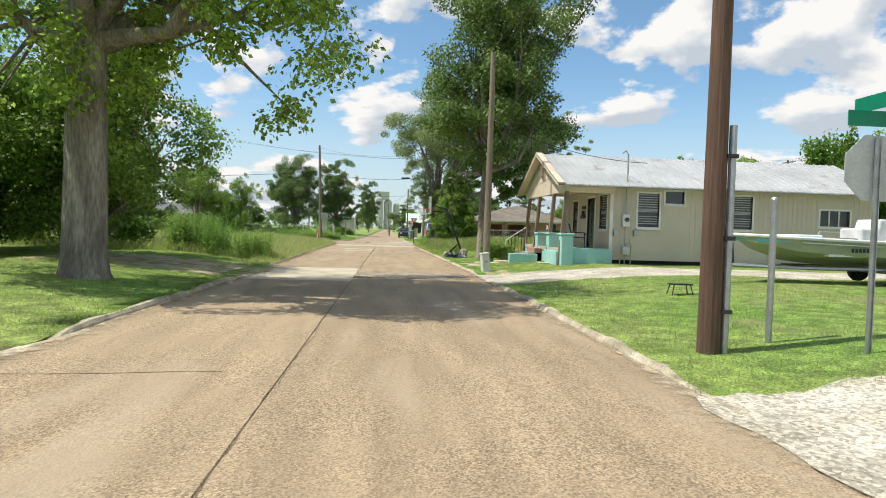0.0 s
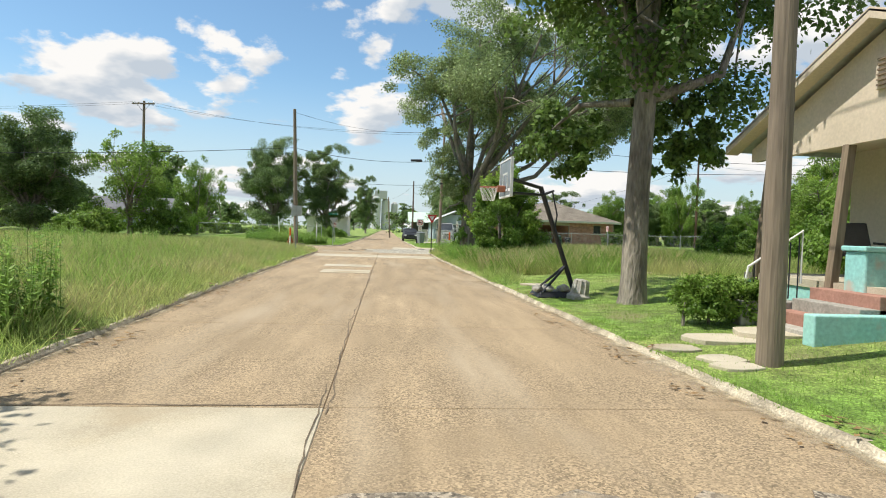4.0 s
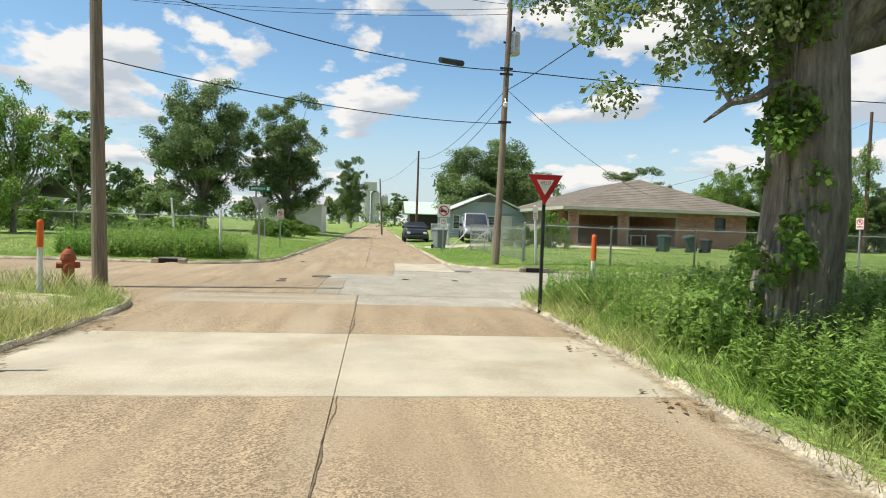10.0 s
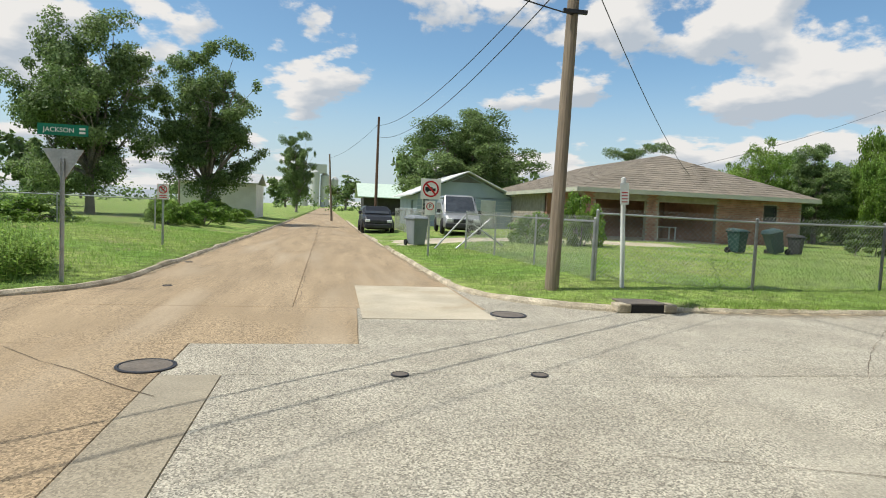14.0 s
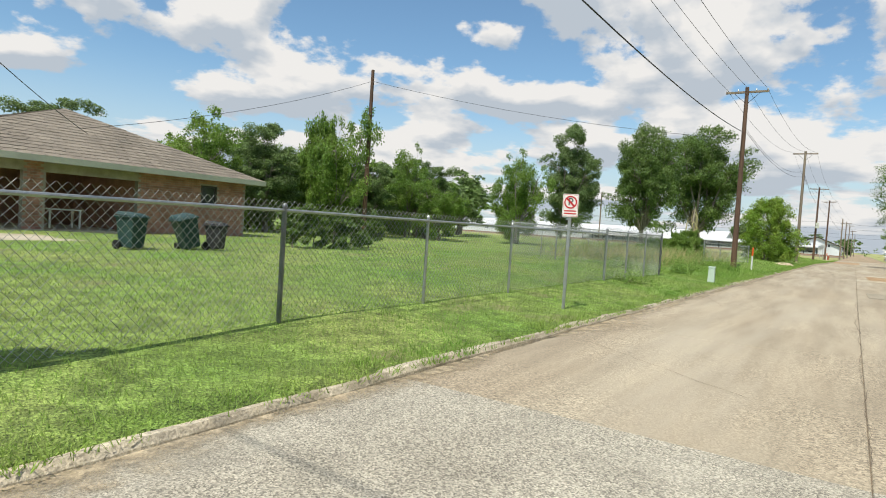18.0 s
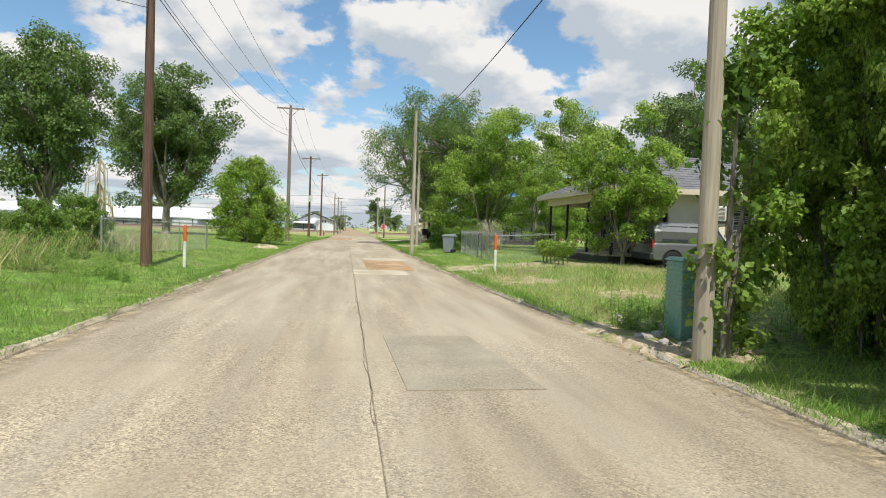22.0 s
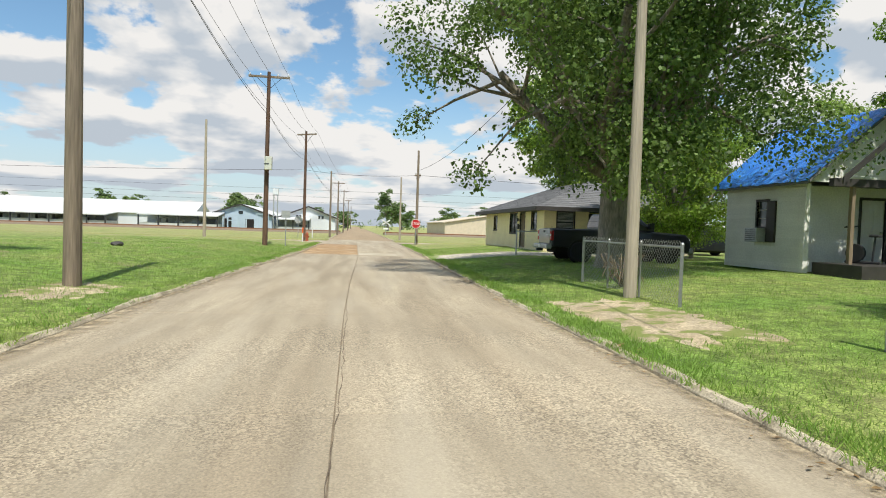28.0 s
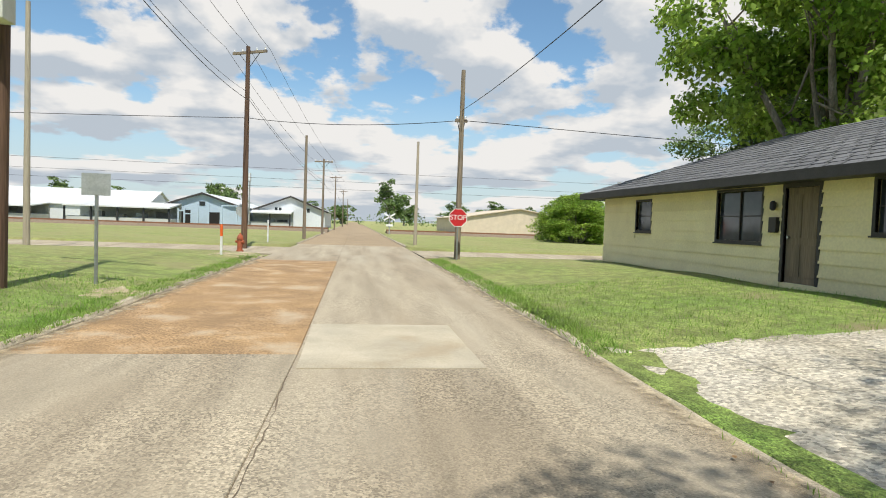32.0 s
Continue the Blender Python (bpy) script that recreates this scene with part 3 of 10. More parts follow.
def road_gap(x, y):
    """Metres from a place to the nearest road's edge: below zero on a road. Arrays."""
    x, y = np.asarray(x, float), np.asarray(y, float)
    ip = lambda v, k: np.interp(v, [a for a, _ in k], [b for _, b in k])
    dx = np.maximum(ip(y, L1) - x, x - ip(y, R1))
    dy = np.maximum(ip(x, S2) - y, y - ip(x, N2))
    d3 = np.maximum(X3[0] - x, x - X3[1])

    def corner(a, b, r):
        near = (a < r) & (b < r)
        return np.where(near, r - np.hypot(np.maximum(r - a, 0), np.maximum(r - b, 0)), np.minimum(a, b))

    round_off = np.where((x > 0) & (x < 60) & (y < 61), 1.2, 3.0)     # the south-east corner is the tightest
    return np.minimum(corner(dx, dy, round_off), corner(d3, dy, 3.0))


APRONS = (("y", 16.4, 22.0, 3.0, 9.0), ("y", -2.0, 6.5, 3.0, 9.0), ("y", 2.6, 8.8, -9.0, -2.5), ("y", 17.2, 23.0, -9.0, -2.5), ("y", 79.6, 83.9, 2.0, 8.0),
          ("x", 49.0, 52.8, 52.0, 58.6), ("x", 96.2, 101.6, 52.0, 58.6))


def apron(x, y):
    """1 where a drive crosses the kerb, falling to 0 beside it. Arrays."""
    out = np.zeros(np.broadcast(x, y).shape)
    for axis, a, b, c, d in APRONS:
        u, v = (y, x) if axis == "y" else (x, y)
        w = np.clip((u - a) / 0.7, 0, 1) * np.clip((b - u) / 0.7, 0, 1) * ((v > c) & (v < d))
        out = np.maximum(out, w)
    return out


def land(x, y):
    """Height of the ground beside the roads. Arrays."""
    x, y = np.asarray(x, float), np.asarray(y, float)
    d = np.clip(road_gap(x, y) / 5.5, 0, 1)
    rise = 0.31 * d * d * (3 - 2 * d)
    rise = rise * np.clip((135 - x) / 25, 0.0, 1)
    far = np.clip((np.hypot(x - 40, y - 40) - 150) / 200, 0, 1)
    edge = 0.095 - 0.075 * apron(x, y) * np.clip(1.4 - 1.4 * d * 3, 0, 1)
    return edge + rise - 0.1 * far + 0.02 * np.sin(x * 1.3 + 0.7 * y) * d + 0.015 * np.sin(2.1 * y - 0.9 * x) * d


def gz(x, y):
    return float(land(x, y))


def axis_lines(near0, near1, step, far):
    core = np.arange(near0, near1 + 1e-6, step)
    out = []
    g = step
    v = near1
    while v < far:
        g *= 1.35
        v += g
        out.append(v)
    neg, g, v = [], step, near0
    while v > -far:
        g *= 1.35
        v -= g
        neg.append(v)
    return np.array(neg[::-1] + list(core) + out)


gx, gy = axis_lines(-16, 134, 0.5, 3000), axis_lines(-8, 76, 0.5, 3000)
GX, GY = np.meshgrid(gx, gy, indexing="ij")
gap = road_gap(GX, GY)
ex, ey = road_gap(GX + 0.02, GY) - gap, road_gap(GX, GY + 0.02) - gap
en = np.hypot(ex, ey) + 1e-9
shift = np.where(np.abs(gap - 0.1) < 0.27, 0.1 - gap, 0.0)
GX2, GY2 = GX + ex / en * shift, GY + ey / en * shift
GZ = np.where(gap + shift > 0.05, land(GX2, GY2), -1.6)
nx, ny = GX.shape
idx = np.arange(nx * ny).reshape(nx, ny)
quads = np.stack([idx[:-1, :-1], idx[1:, :-1], idx[1:, 1:], idx[:-1, 1:]], -1).reshape(-1, 4)
ground = new("ground", raw_mesh("ground", np.stack([GX2, GY2, GZ], -1).reshape(-1, 3), quads, M["soil_grass"]))
ground.data.shade_smooth()
tagged(ground, "uneven green and straw-coloured grass ground with bare soil", "ground", kind="structure")


# ---- roads ----
def edge_line(knots, a, b, step):
    n = max(2, int(abs(b - a) / step) + 1)
    return [(t, lerp(t, knots)) for t in np.linspace(a, b, n)]


road = thing("road", "worn tan and reddish concrete street with joints and patches", "road", kind="structure")
base = Shape()
for a, b in zip(np.arange(-60, 399, 3.0), np.arange(-57, 402, 3.0)):
    base.add([(lerp(a, L1), a, -0.012), (lerp(a, R1), a, -0.012), (lerp(b, R1), b, -0.012), (lerp(b, L1), b, -0.012)], [(0, 1, 2, 3)])
part("road_bed", base, M["joint"], road)
base = Shape()
for a, b in zip(np.arange(-120, 597, 3.0), np.arange(-117, 600, 3.0)):
    base.add([(a, lerp(a, S2), -0.016), (b, lerp(b, S2), -0.016), (b, lerp(b, N2), -0.016), (a, lerp(a, N2), -0.016)], [(0, 1, 2, 3)])
part("road_bed", base, M["joint"], road)
# rounded corners of the crossing
for sx, sy in ((1, 1), (1, -1), (-1, 1), (-1, -1)):
    cx = lerp(66 if sy > 0 else 57, R1 if sx > 0 else L1)
    cy = lerp(cx, N2 if sy > 0 else S2)
    r = 1.2 if (sx, sy) == (1, -1) else 3.0
    ox, oy = cx + sx * r, cy + sy * r
    arc = [(ox - sx * r * math.sin(t), oy - sy * r * math.cos(t)) for t in np.linspace(0, math.pi / 2, 9)]
    tri = [(cx - sx * 0.3, cy - sy * 0.3)] + arc
    part("corner_slab", Shape().slab(tri, -0.05, -0.004), M["road_grey"] if sx > 0 else M["road_red"], road)

rnd = random.Random(4)


def road_slab(quad, material, top=0.0):
    """A concrete panel with slightly rounded upper edges, a little apart from its neighbours."""
    cx, cy = sum(p[0] for p in quad) / 4, sum(p[1] for p in quad) / 4

    def inset(g):
        return [(cx + (x - cx) * (1 - g / max(0.5, abs(x - cx))), cy + (y - cy) * (1 - g / max(0.5, abs(y - cy)))) for x, y in quad]

    o, i = inset(0.002), inset(0.009)
    s = Shape()
    s.add([(x, y, -0.06) for x, y in o] + [(x, y, top - 0.010) for x, y in o] + [(x, y, top) for x, y in i],
          [(8, 9, 10, 11)] + [(k, (k + 1) % 4, 4 + (k + 1) % 4, 4 + k) for k in range(4)] + [(4 + k, 4 + (k + 1) % 4, 8 + (k + 1) % 4, 8 + k) for k in range(4)])
    return part("slab", s, material, road)


def run_y(y0, y1, step, pick):
    y = y0
    while y < y1 - 0.1:
        e = min(y1, y + step)
        for side in (0, 1):
            a0, a1 = (lerp(y, L1), 0.0) if side == 0 else (0.0, lerp(y, R1))
            b0, b1 = (lerp(e, L1), 0.0) if side == 0 else (0.0, lerp(e, R1))
            road_slab([(a0, y), (a1, y), (b1, e), (b0, e)], pick(side, y), rnd.uniform(-0.002, 0.002))
        y = e


def mid2(x):
    return lerp(x, [(-120, 61.4), (30, 61.4), (82, 61.3), (100, 60.85), (600, 58)])


def run_x(x0, x1, step, pick):
    x = x0
    while x < x1 - 0.1:
        e = min(x1, x + step)
        for side in (0, 1):
            a0, a1 = (lerp(x, S2), mid2(x)) if side == 0 else (mid2(x), lerp(x, N2))
            b0, b1 = (lerp(e, S2), mid2(e)) if side == 0 else (mid2(e), lerp(e, N2))
            road_slab([(x, a0), (e, b0), (e, b1), (x, a1)], pick(side, x), rnd.uniform(-0.002, 0.002))
        x = e


run_y(-14, 17.6, 5.27, lambda s, y: M["road_red"])
run_y(17.6, 23.2, 5.6, lambda s, y: M["patch_pale"] if s == 0 else M["road_red"])
run_y(23.2, 50.4, 4.53, lambda s, y: M["road_red"])
run_y(50.4, 53.4, 3.0, lambda s, y: M["patch_pale"])
run_y(53.4, 56.4, 3.0, lambda s, y: M["road_red"])
run_y(56.4, 57.9, 1.5, lambda s, y: M["road_pale"] if s == 0 else M["road_grey"])
run_y(65.3, 120, 5.5, lambda s, y: M["road_red"])
run_y(120, 400, 40, lambda s, y: M["road_red"])
run_x(-120, -3.6, 8, lambda s, x: M["road_red"])
# the crossing itself
road_slab([(-3.6, 57.9), (-0.95, 57.9), (-0.95, 62.85), (-3.6, 62.85)], M["road_red"])
road_slab([(-3.6, 62.85), (0.85, 62.85), (0.95, 65.3), (-3.6, 65.3)], M["road_red"])
road_slab([(-0.95, 57.9), (-0.42, 57.9), (-0.42, 61.6), (-0.95, 61.6)], M["patch_grey"])
road_slab([(-0.42, 57.9), (3.3, 57.9), (3.3, 61.6), (-0.42, 61.6)], M["road_grey"])
road_slab([(-0.95, 61.6), (3.3, 61.6), (3.3, 62.85), (-0.95, 62.85)], M["road_grey"])
road_slab([(0.85, 62.85), (3.3, 62.85), (3.3, 65.3), (0.95, 65.3)], M["road_grey"])
run_x(3.3, 12.3, 4.5, lambda s, x: M["road_grey"])
run_x(12.3, 101.0, 5.6, lambda s, x: M["road_pale"])
run_x(101.0, 117.0, 16.0, lambda s, x: M["patch_brown"] if s else M["road_pale"])
run_x(117.0, 132.0, 5.0, lambda s, x: M["road_pale"])
run_x(132.0, 600.0, 39.0, lambda s, x: M["road_red"])
s3 = Shape()
s3.box(X3[0], X3[1], -200, 57, -0.06, -0.006).box(X3[0], X3[1], 63.4, 300, -0.06, -0.006)
part("side_street", s3, M["road_pale"], road)


def patch(quad, material, top, name="patch"):
    s = Shape()
    s.slab(quad, -0.03, top)
    part(name, s, material, road)


patch([(-1.75, 38.9), (-0.06, 38.9), (-0.06, 40.4), (-1.75, 40.4)], M["patch_pale"], 0.008)
patch([(-1.95, 42.3), (-0.06, 42.3), (-0.06, 43.6), (-1.95, 43.6)], M["patch_pale"], 0.008)
def ragged(x0, x1, y0, y1, seed, rag=0.12, n=9):
    """A four-sided outline with uneven edges, counter-clockwise."""
    rg = random.Random(seed)
    c = [(x0, y0), (x1, y0), (x1, y1), (x0, y1)]
    out = []
    for (ax, ay), (bx, by) in zip(c, c[1:] + c[:1]):
        out += [(ax + (bx - ax) * k / n + rg.uniform(-rag, rag), ay + (by - ay) * k / n + rg.uniform(-rag, rag)) for k in range(n)]
    return out


patch(ragged(0.06, 3.55, 18.85, 21.35, 6, 0.13, 14), M["asphalt"], 0.012, "asphalt_patch")
patch([(0.98, 64.4), (2.9, 64.4), (2.87, 67.95), (1.03, 67.95)], M["patch_pale"], 0.008)
patch([(48.0, 59.5), (50.25, 59.5), (50.25, 61.35), (48.0, 61.35)], M["patch_pale"], 0.010)
patch(ragged(50.32, 56.76, 59.0, 60.8, 9, 0.035, 16), M["patch_brown"], 0.008)
patch([(56.82, 58.6), (59.2, 58.6), (59.2, 60.76), (56.82, 60.72)], M["patch_pale"], 0.010)
patch([(100.3, 58.8), (103.0, 58.8), (103.0, 60.8), (100.3, 60.8)], M["patch_pale"], 0.010)
patch([(33.4, 59.65), (36.4, 59.85), (36.4, 61.1), (33.4, 61.05)], M["patch_grey"], 0.010)


def manhole(x, y, r, material=None):
    th = thing("manhole", "round dark iron manhole cover set in the road", "manhole", "manhole covers", at=pose(x, y, 0.006))
    part("rim", Shape().lathe([(r, -0.02), (r, 0.006), (r * 0.9, 0.010), (r * 0.88, 0.002)], seg=24), M["dark_metal"], th)
    part("cover", Shape().lathe([(r * 0.86, -0.02), (r * 0.86, 0.005), (r * 0.5, 0.009), (0.02, 0.009)], seg=24), M["iron"], th)


for x, y, r in ((-1.12, 61.9, 0.26), (1.16, 61.55, 0.085), (2.5, 61.5, 0.085), (-2.0, 60.92, 0.10), (-1.97, 60.42, 0.12), (3.2, 64.85, 0.28), (-2.25, 67.4, 0.08), (-2.8, 71.8, 0.09)):
    manhole(x, y, r)


# ---- cracks, a painted shadow, gutters and litter on the roads ----
def crack(a, b, width, wander, seed, z=0.0055):
    """A wandering open crack, or a painted pole shadow, between two places on the road."""
    rg = random.Random(seed)
    a, b = Vector(a), Vector(b)
    n = max(4, int((b - a).length / 0.16))
    d = (b - a).normalized()
    side = Vector((-d.y, d.x))
    s, off = Shape(), 0.0
    for i in range(n + 1):
        off = off * 0.93 + rg.uniform(-wander, wander)
        w = width * rg.uniform(0.15, 0.8)
        p = a.lerp(b, i / n) + side * off
        for e in (-1, 1):
            q = p + side * (e * w / 2)
            s.v.append((q.x, q.y, z))
    s.f = [(2 * i, 2 * i + 1, 2 * i + 3, 2 * i + 2) for i in range(n)]
    part("crack", s, M["crack"], road)


for i, (y0, y1, w) in enumerate(((-12, 6, 0.012), (6, 17, 0.02), (18.6, 24, 0.018), (23, 36, 0.026), (35, 46, 0.024), (46, 50.4, 0.016), (53.4, 57.9, 0.03), (65.5, 80, 0.022), (80, 110, 0.025))):
    crack((0.02, y0), (0.0, y1), w, 0.022, i)
for i, (x0, x1, w) in enumerate(((4, 12, 0.012), (13, 21, 0.010), (21.5, 30, 0.02), (32.4, 47.5, 0.02), (60, 71, 0.014), (71, 82, 0.018), (84, 100, 0.018))):
    crack((x0, mid2(x0)), (x1, mid2(x1)), w, 0.02, 20 + i)
# the 0.05 wide entry at y 58 paints pole c's cast shadow; the rest are cracks
for i, (ax, ay, bx, by, w) in enumerate(((-3.0, 6.3, -0.6, 6.5, 0.03), (-3.1, 23.2, 0, 23.25, 0.03), (0.3, 41.6, 3.3, 41.9, 0.025), (-3.4, 46.2, -0.2, 46.4, 0.012), (0.1, 46.3, 3.2, 46.2, 0.01),
                                        (-3.5, 57.85, 3.0, 57.75, 0.035), (-3.4, 57.95, -0.3, 58.0, 0.05), (2.6, 59.6, 6.8, 57.95, 0.012), (-3.4, 63.3, -0.8, 61.0, 0.02), (6.0, 61.3, 9.0, 63.9, 0.012), (14.3, 62.4, 16.2, 65.1, 0.012),
                                        (18.5, 61.8, 20.6, 65.0, 0.010), (26.0, 57.9, 27.2, 61.2, 0.010), (23.8, 64.2, 26.6, 65.1, 0.02), (43.6, 58.1, 44.3, 60.9, 0.012), (46.9, 58.2, 47.6, 61.0, 0.014), (65.5, 58.1, 66.3, 61.2, 0.012), (88.5, 58.0, 90.0, 60.6, 0.010), (36.2, 61.6, 38.0, 64.9, 0.010))):
    crack((ax, ay), (bx, by), w, 0.02, 50 + i)


def gutter(knots, a, b, side, along, seed, width=0.5):
    """Pale washed-in sand along a kerb, with a ragged inner edge. side: +1 where the road lies at lower values."""
    s = Shape()
    n = int((b - a) / 0.2)
    for i in range(n + 1):
        t = a + (b - a) * i / n
        e = lerp(t, knots)
        w = width * (0.6 + 0.9 * noise.noise(Vector((t * 0.3, seed, 0))) + 0.22 * noise.noise(Vector((t * 1.3, seed, 3))))
        w = max(0.06, w)
        for q, z in ((e + 0.02 * side, 0.022), (e - side * w * 0.5, 0.010), (e - side * w, 0.0045)):
            s.v.append((q, t, z) if along == "y" else (t, q, z))
    s.f = [(3 * i + k, 3 * i + k + 1, 3 * i + k + 4, 3 * i + k + 3) for i in range(n) for k in (0, 1)]
    ob = part("gutter", s, M["gutter"], road)
    layer = ob.data.uv_layers.new(name="across")
    for lp in ob.data.loops:
        layer.data[lp.index].uv = ((lp.vertex_index % 3) * 0.5, 0.0)


gutter(L1, -10, 54.5, -1, "y", 1, 1.0)
gutter(R1, -10, 56.2, 1, "y", 2, 1.0)
gutter(L1, 68.8, 118, -1, "y", 3, 0.7)
gutter(R1, 68.8, 118, 1, "y", 4, 0.7)
gutter(S2, 5.0, 116, -1, "x", 5, 1.1)
gutter(N2, 6.8, 116, 1, "x", 6, 1.3)


def litter(n, x0, x1, y0, y1, dmin, dmax, size, seed):
    """Fallen leaves and twigs gathered along the kerbs."""
    rg = np.random.default_rng(seed)
    k = max(8, n // 18)
    cx, cy = rg.uniform(x0, x1, k), rg.uniform(y0, y1, k)
    j = rg.integers(0, k, n)
    x, y = cx[j] + rg.normal(0, 0.22, n), cy[j] + rg.normal(0, 0.22, n)
    d = road_gap(x, y)
    ok = (d > dmin) & (d < dmax)
    x, y, d = x[ok], y[ok], d[ok]
    z = np.where(d > 0.0, 0.13, 0.018) + rg.uniform(0, 0.012, len(x))
    a = rg.uniform(0, 6.283, len(x))
    s = size * rg.uniform(0.5, 1.4, len(x))
    ux, uy = np.cos(a) * s, np.sin(a) * s
    t = rg.uniform(-0.25, 0.35, len(x)) * s
    V = np.stack([np.stack([x - ux, y - uy, z], -1), np.stack([x - uy * .45, y + ux * .45, z + t * .6 + .006], -1), np.stack([x + ux, y + uy, z + np.abs(t)], -1), np.stack([x + uy * .45, y - ux * .45, z + .004], -1)], 1).reshape(-1, 3)
    ob = new("leaf_litter", raw_mesh("leaf_litter", V, np.arange(len(V)).reshape(-1, 4), M["litter"]))
    tagged(ob, "dry brown fallen leaves gathered along the kerb", "leaves", kind="stuff")


litter(1800, -4, -2.2, 18, 57, -0.5, 0.3, 0.045, 1)
litter(1800, 2.2, 4.4, 18, 57, -0.5, 0.3, 0.045, 2)
litter(1100, 8, 100, 57, 59, -0.3, 0.3, 0.032, 3)
litter(800, 8, 100, 64, 66, -0.3, 0.3, 0.032, 4)


# ---- kerbs ----
def kerb(points, label="low weathered concrete kerb partly covered by dirt", height=0.088, width=0.15):
    """A kerb along a line; the road lies to the right of its direction."""
    s = Shape()
    prof = [(-0.02, -0.06), (0.0, height - 0.05), (0.04, height), (width, height), (width + 0.02, -0.06)]
    pts = [Vector((x, y)) for x, y in points]
    n = len(prof)
    for i, p in enumerate(pts):
        d = (pts[min(i + 1, len(pts) - 1)] - pts[max(i - 1, 0)]).normalized()
        side = Vector((-d.y, d.x))
        w = 0.03 * noise.noise(Vector((p.x * 0.8, p.y * 0.8, 4)))
        dip = 1 - 0.85 * float(apron(p.x + side.x * 0.1, p.y + side.y * 0.1))
        for a, z in prof:
            z = z * dip if z > 0 else z
            q = p + side * (a + w)
            s.v.append((q.x, q.y, z + (0.03 * noise.noise(Vector((p.x * 1.1, p.y * 1.1, 9))) if z > 0 else 0)))
    for i in range(len(pts) - 1):
        for k in range(n - 1):
            a = i * n + k
            s.f.append((a, a + 1, a + n + 1, a + n))
    ob = part("kerb", s, M["curb"])
    tagged(ob, label, "kerb", kind="structure")
    return ob


def arc_pts(cx, cy, sx, sy, r=3.0):
    ox, oy = cx + sx * r, cy + sy * r
    return [(ox - sx * r * math.sin(t), oy - sy * r * math.cos(t)) for t in np.linspace(0, math.pi / 2, 10)]


kerb([(x, y) for y, x in edge_line(R1, 56.66, -60, 0.5)])
ne = arc_pts(lerp(66, R1), 65.2, 1, 1)       # from the east side round to the north
kerb([(x, y) for y, x in edge_line(R1, 120, 68.5, 0.5)] + ne[::-1] + [(x, y) for x, y in edge_line(N2, 6.5, 118, 0.5)])
kerb([(x, y) for x, y in edge_line(S2, 118, 4.8, 0.5)] + arc_pts(lerp(57, R1), 57.85, 1, -1, 1.2))
kerb([(x, y) for y, x in edge_line(L1, -60, 54.7, 0.5)] + arc_pts(lerp(57, L1), 57.9, -1, -1)[::-1] + [(x, y) for x, y in edge_line(S2, -7, -60, 1.5)])
kerb([(x, y) for x, y in edge_line(N2, -60, -6.5, 1.5)] + arc_pts(lerp(66, L1), 65.2, -1, 1) + [(x, y) for y, x in edge_line(L1, 68.6, 120, 0.5)])
kerb([(x, y) for x, y in edge_line(N2, 131, 330, 4.0)])
kerb([(x, y) for x, y in edge_line(S2, 330, 131, 4.0)])


def storm_drain(x, y, turn, w=0.62):
    th = thing("storm_drain", "storm drain inlet with a rusty iron lid in the kerb", "drain", "storm drains", at=pose(x, y, 0, 0, 0, turn))
    # solid near-black block paints the shaded inside of the inlet
    part("throat", Shape().box(-w / 2, w / 2, -0.03, 0.5, 0.005, 0.13), M["dark_hole"], th)
    part("lid", Shape().box(-w / 2 - 0.05, w / 2 + 0.05, -0.02, 0.55, 0.13, 0.16), M["iron"], th, bevel=0.01)
    for sx in (-1, 1):
        part("block", Shape().box(sx * (w / 2 + 0.1) - 0.12, sx * (w / 2 + 0.1) + 0.12, -0.05, 0.25, 0.0, 0.15), M["curb"], th, bevel=0.03)


storm_drain(5.68, 65.2, 0)
storm_drain(-6.2, 65.25, 0)


# ---- utility poles and wires ----
TOPS = {}


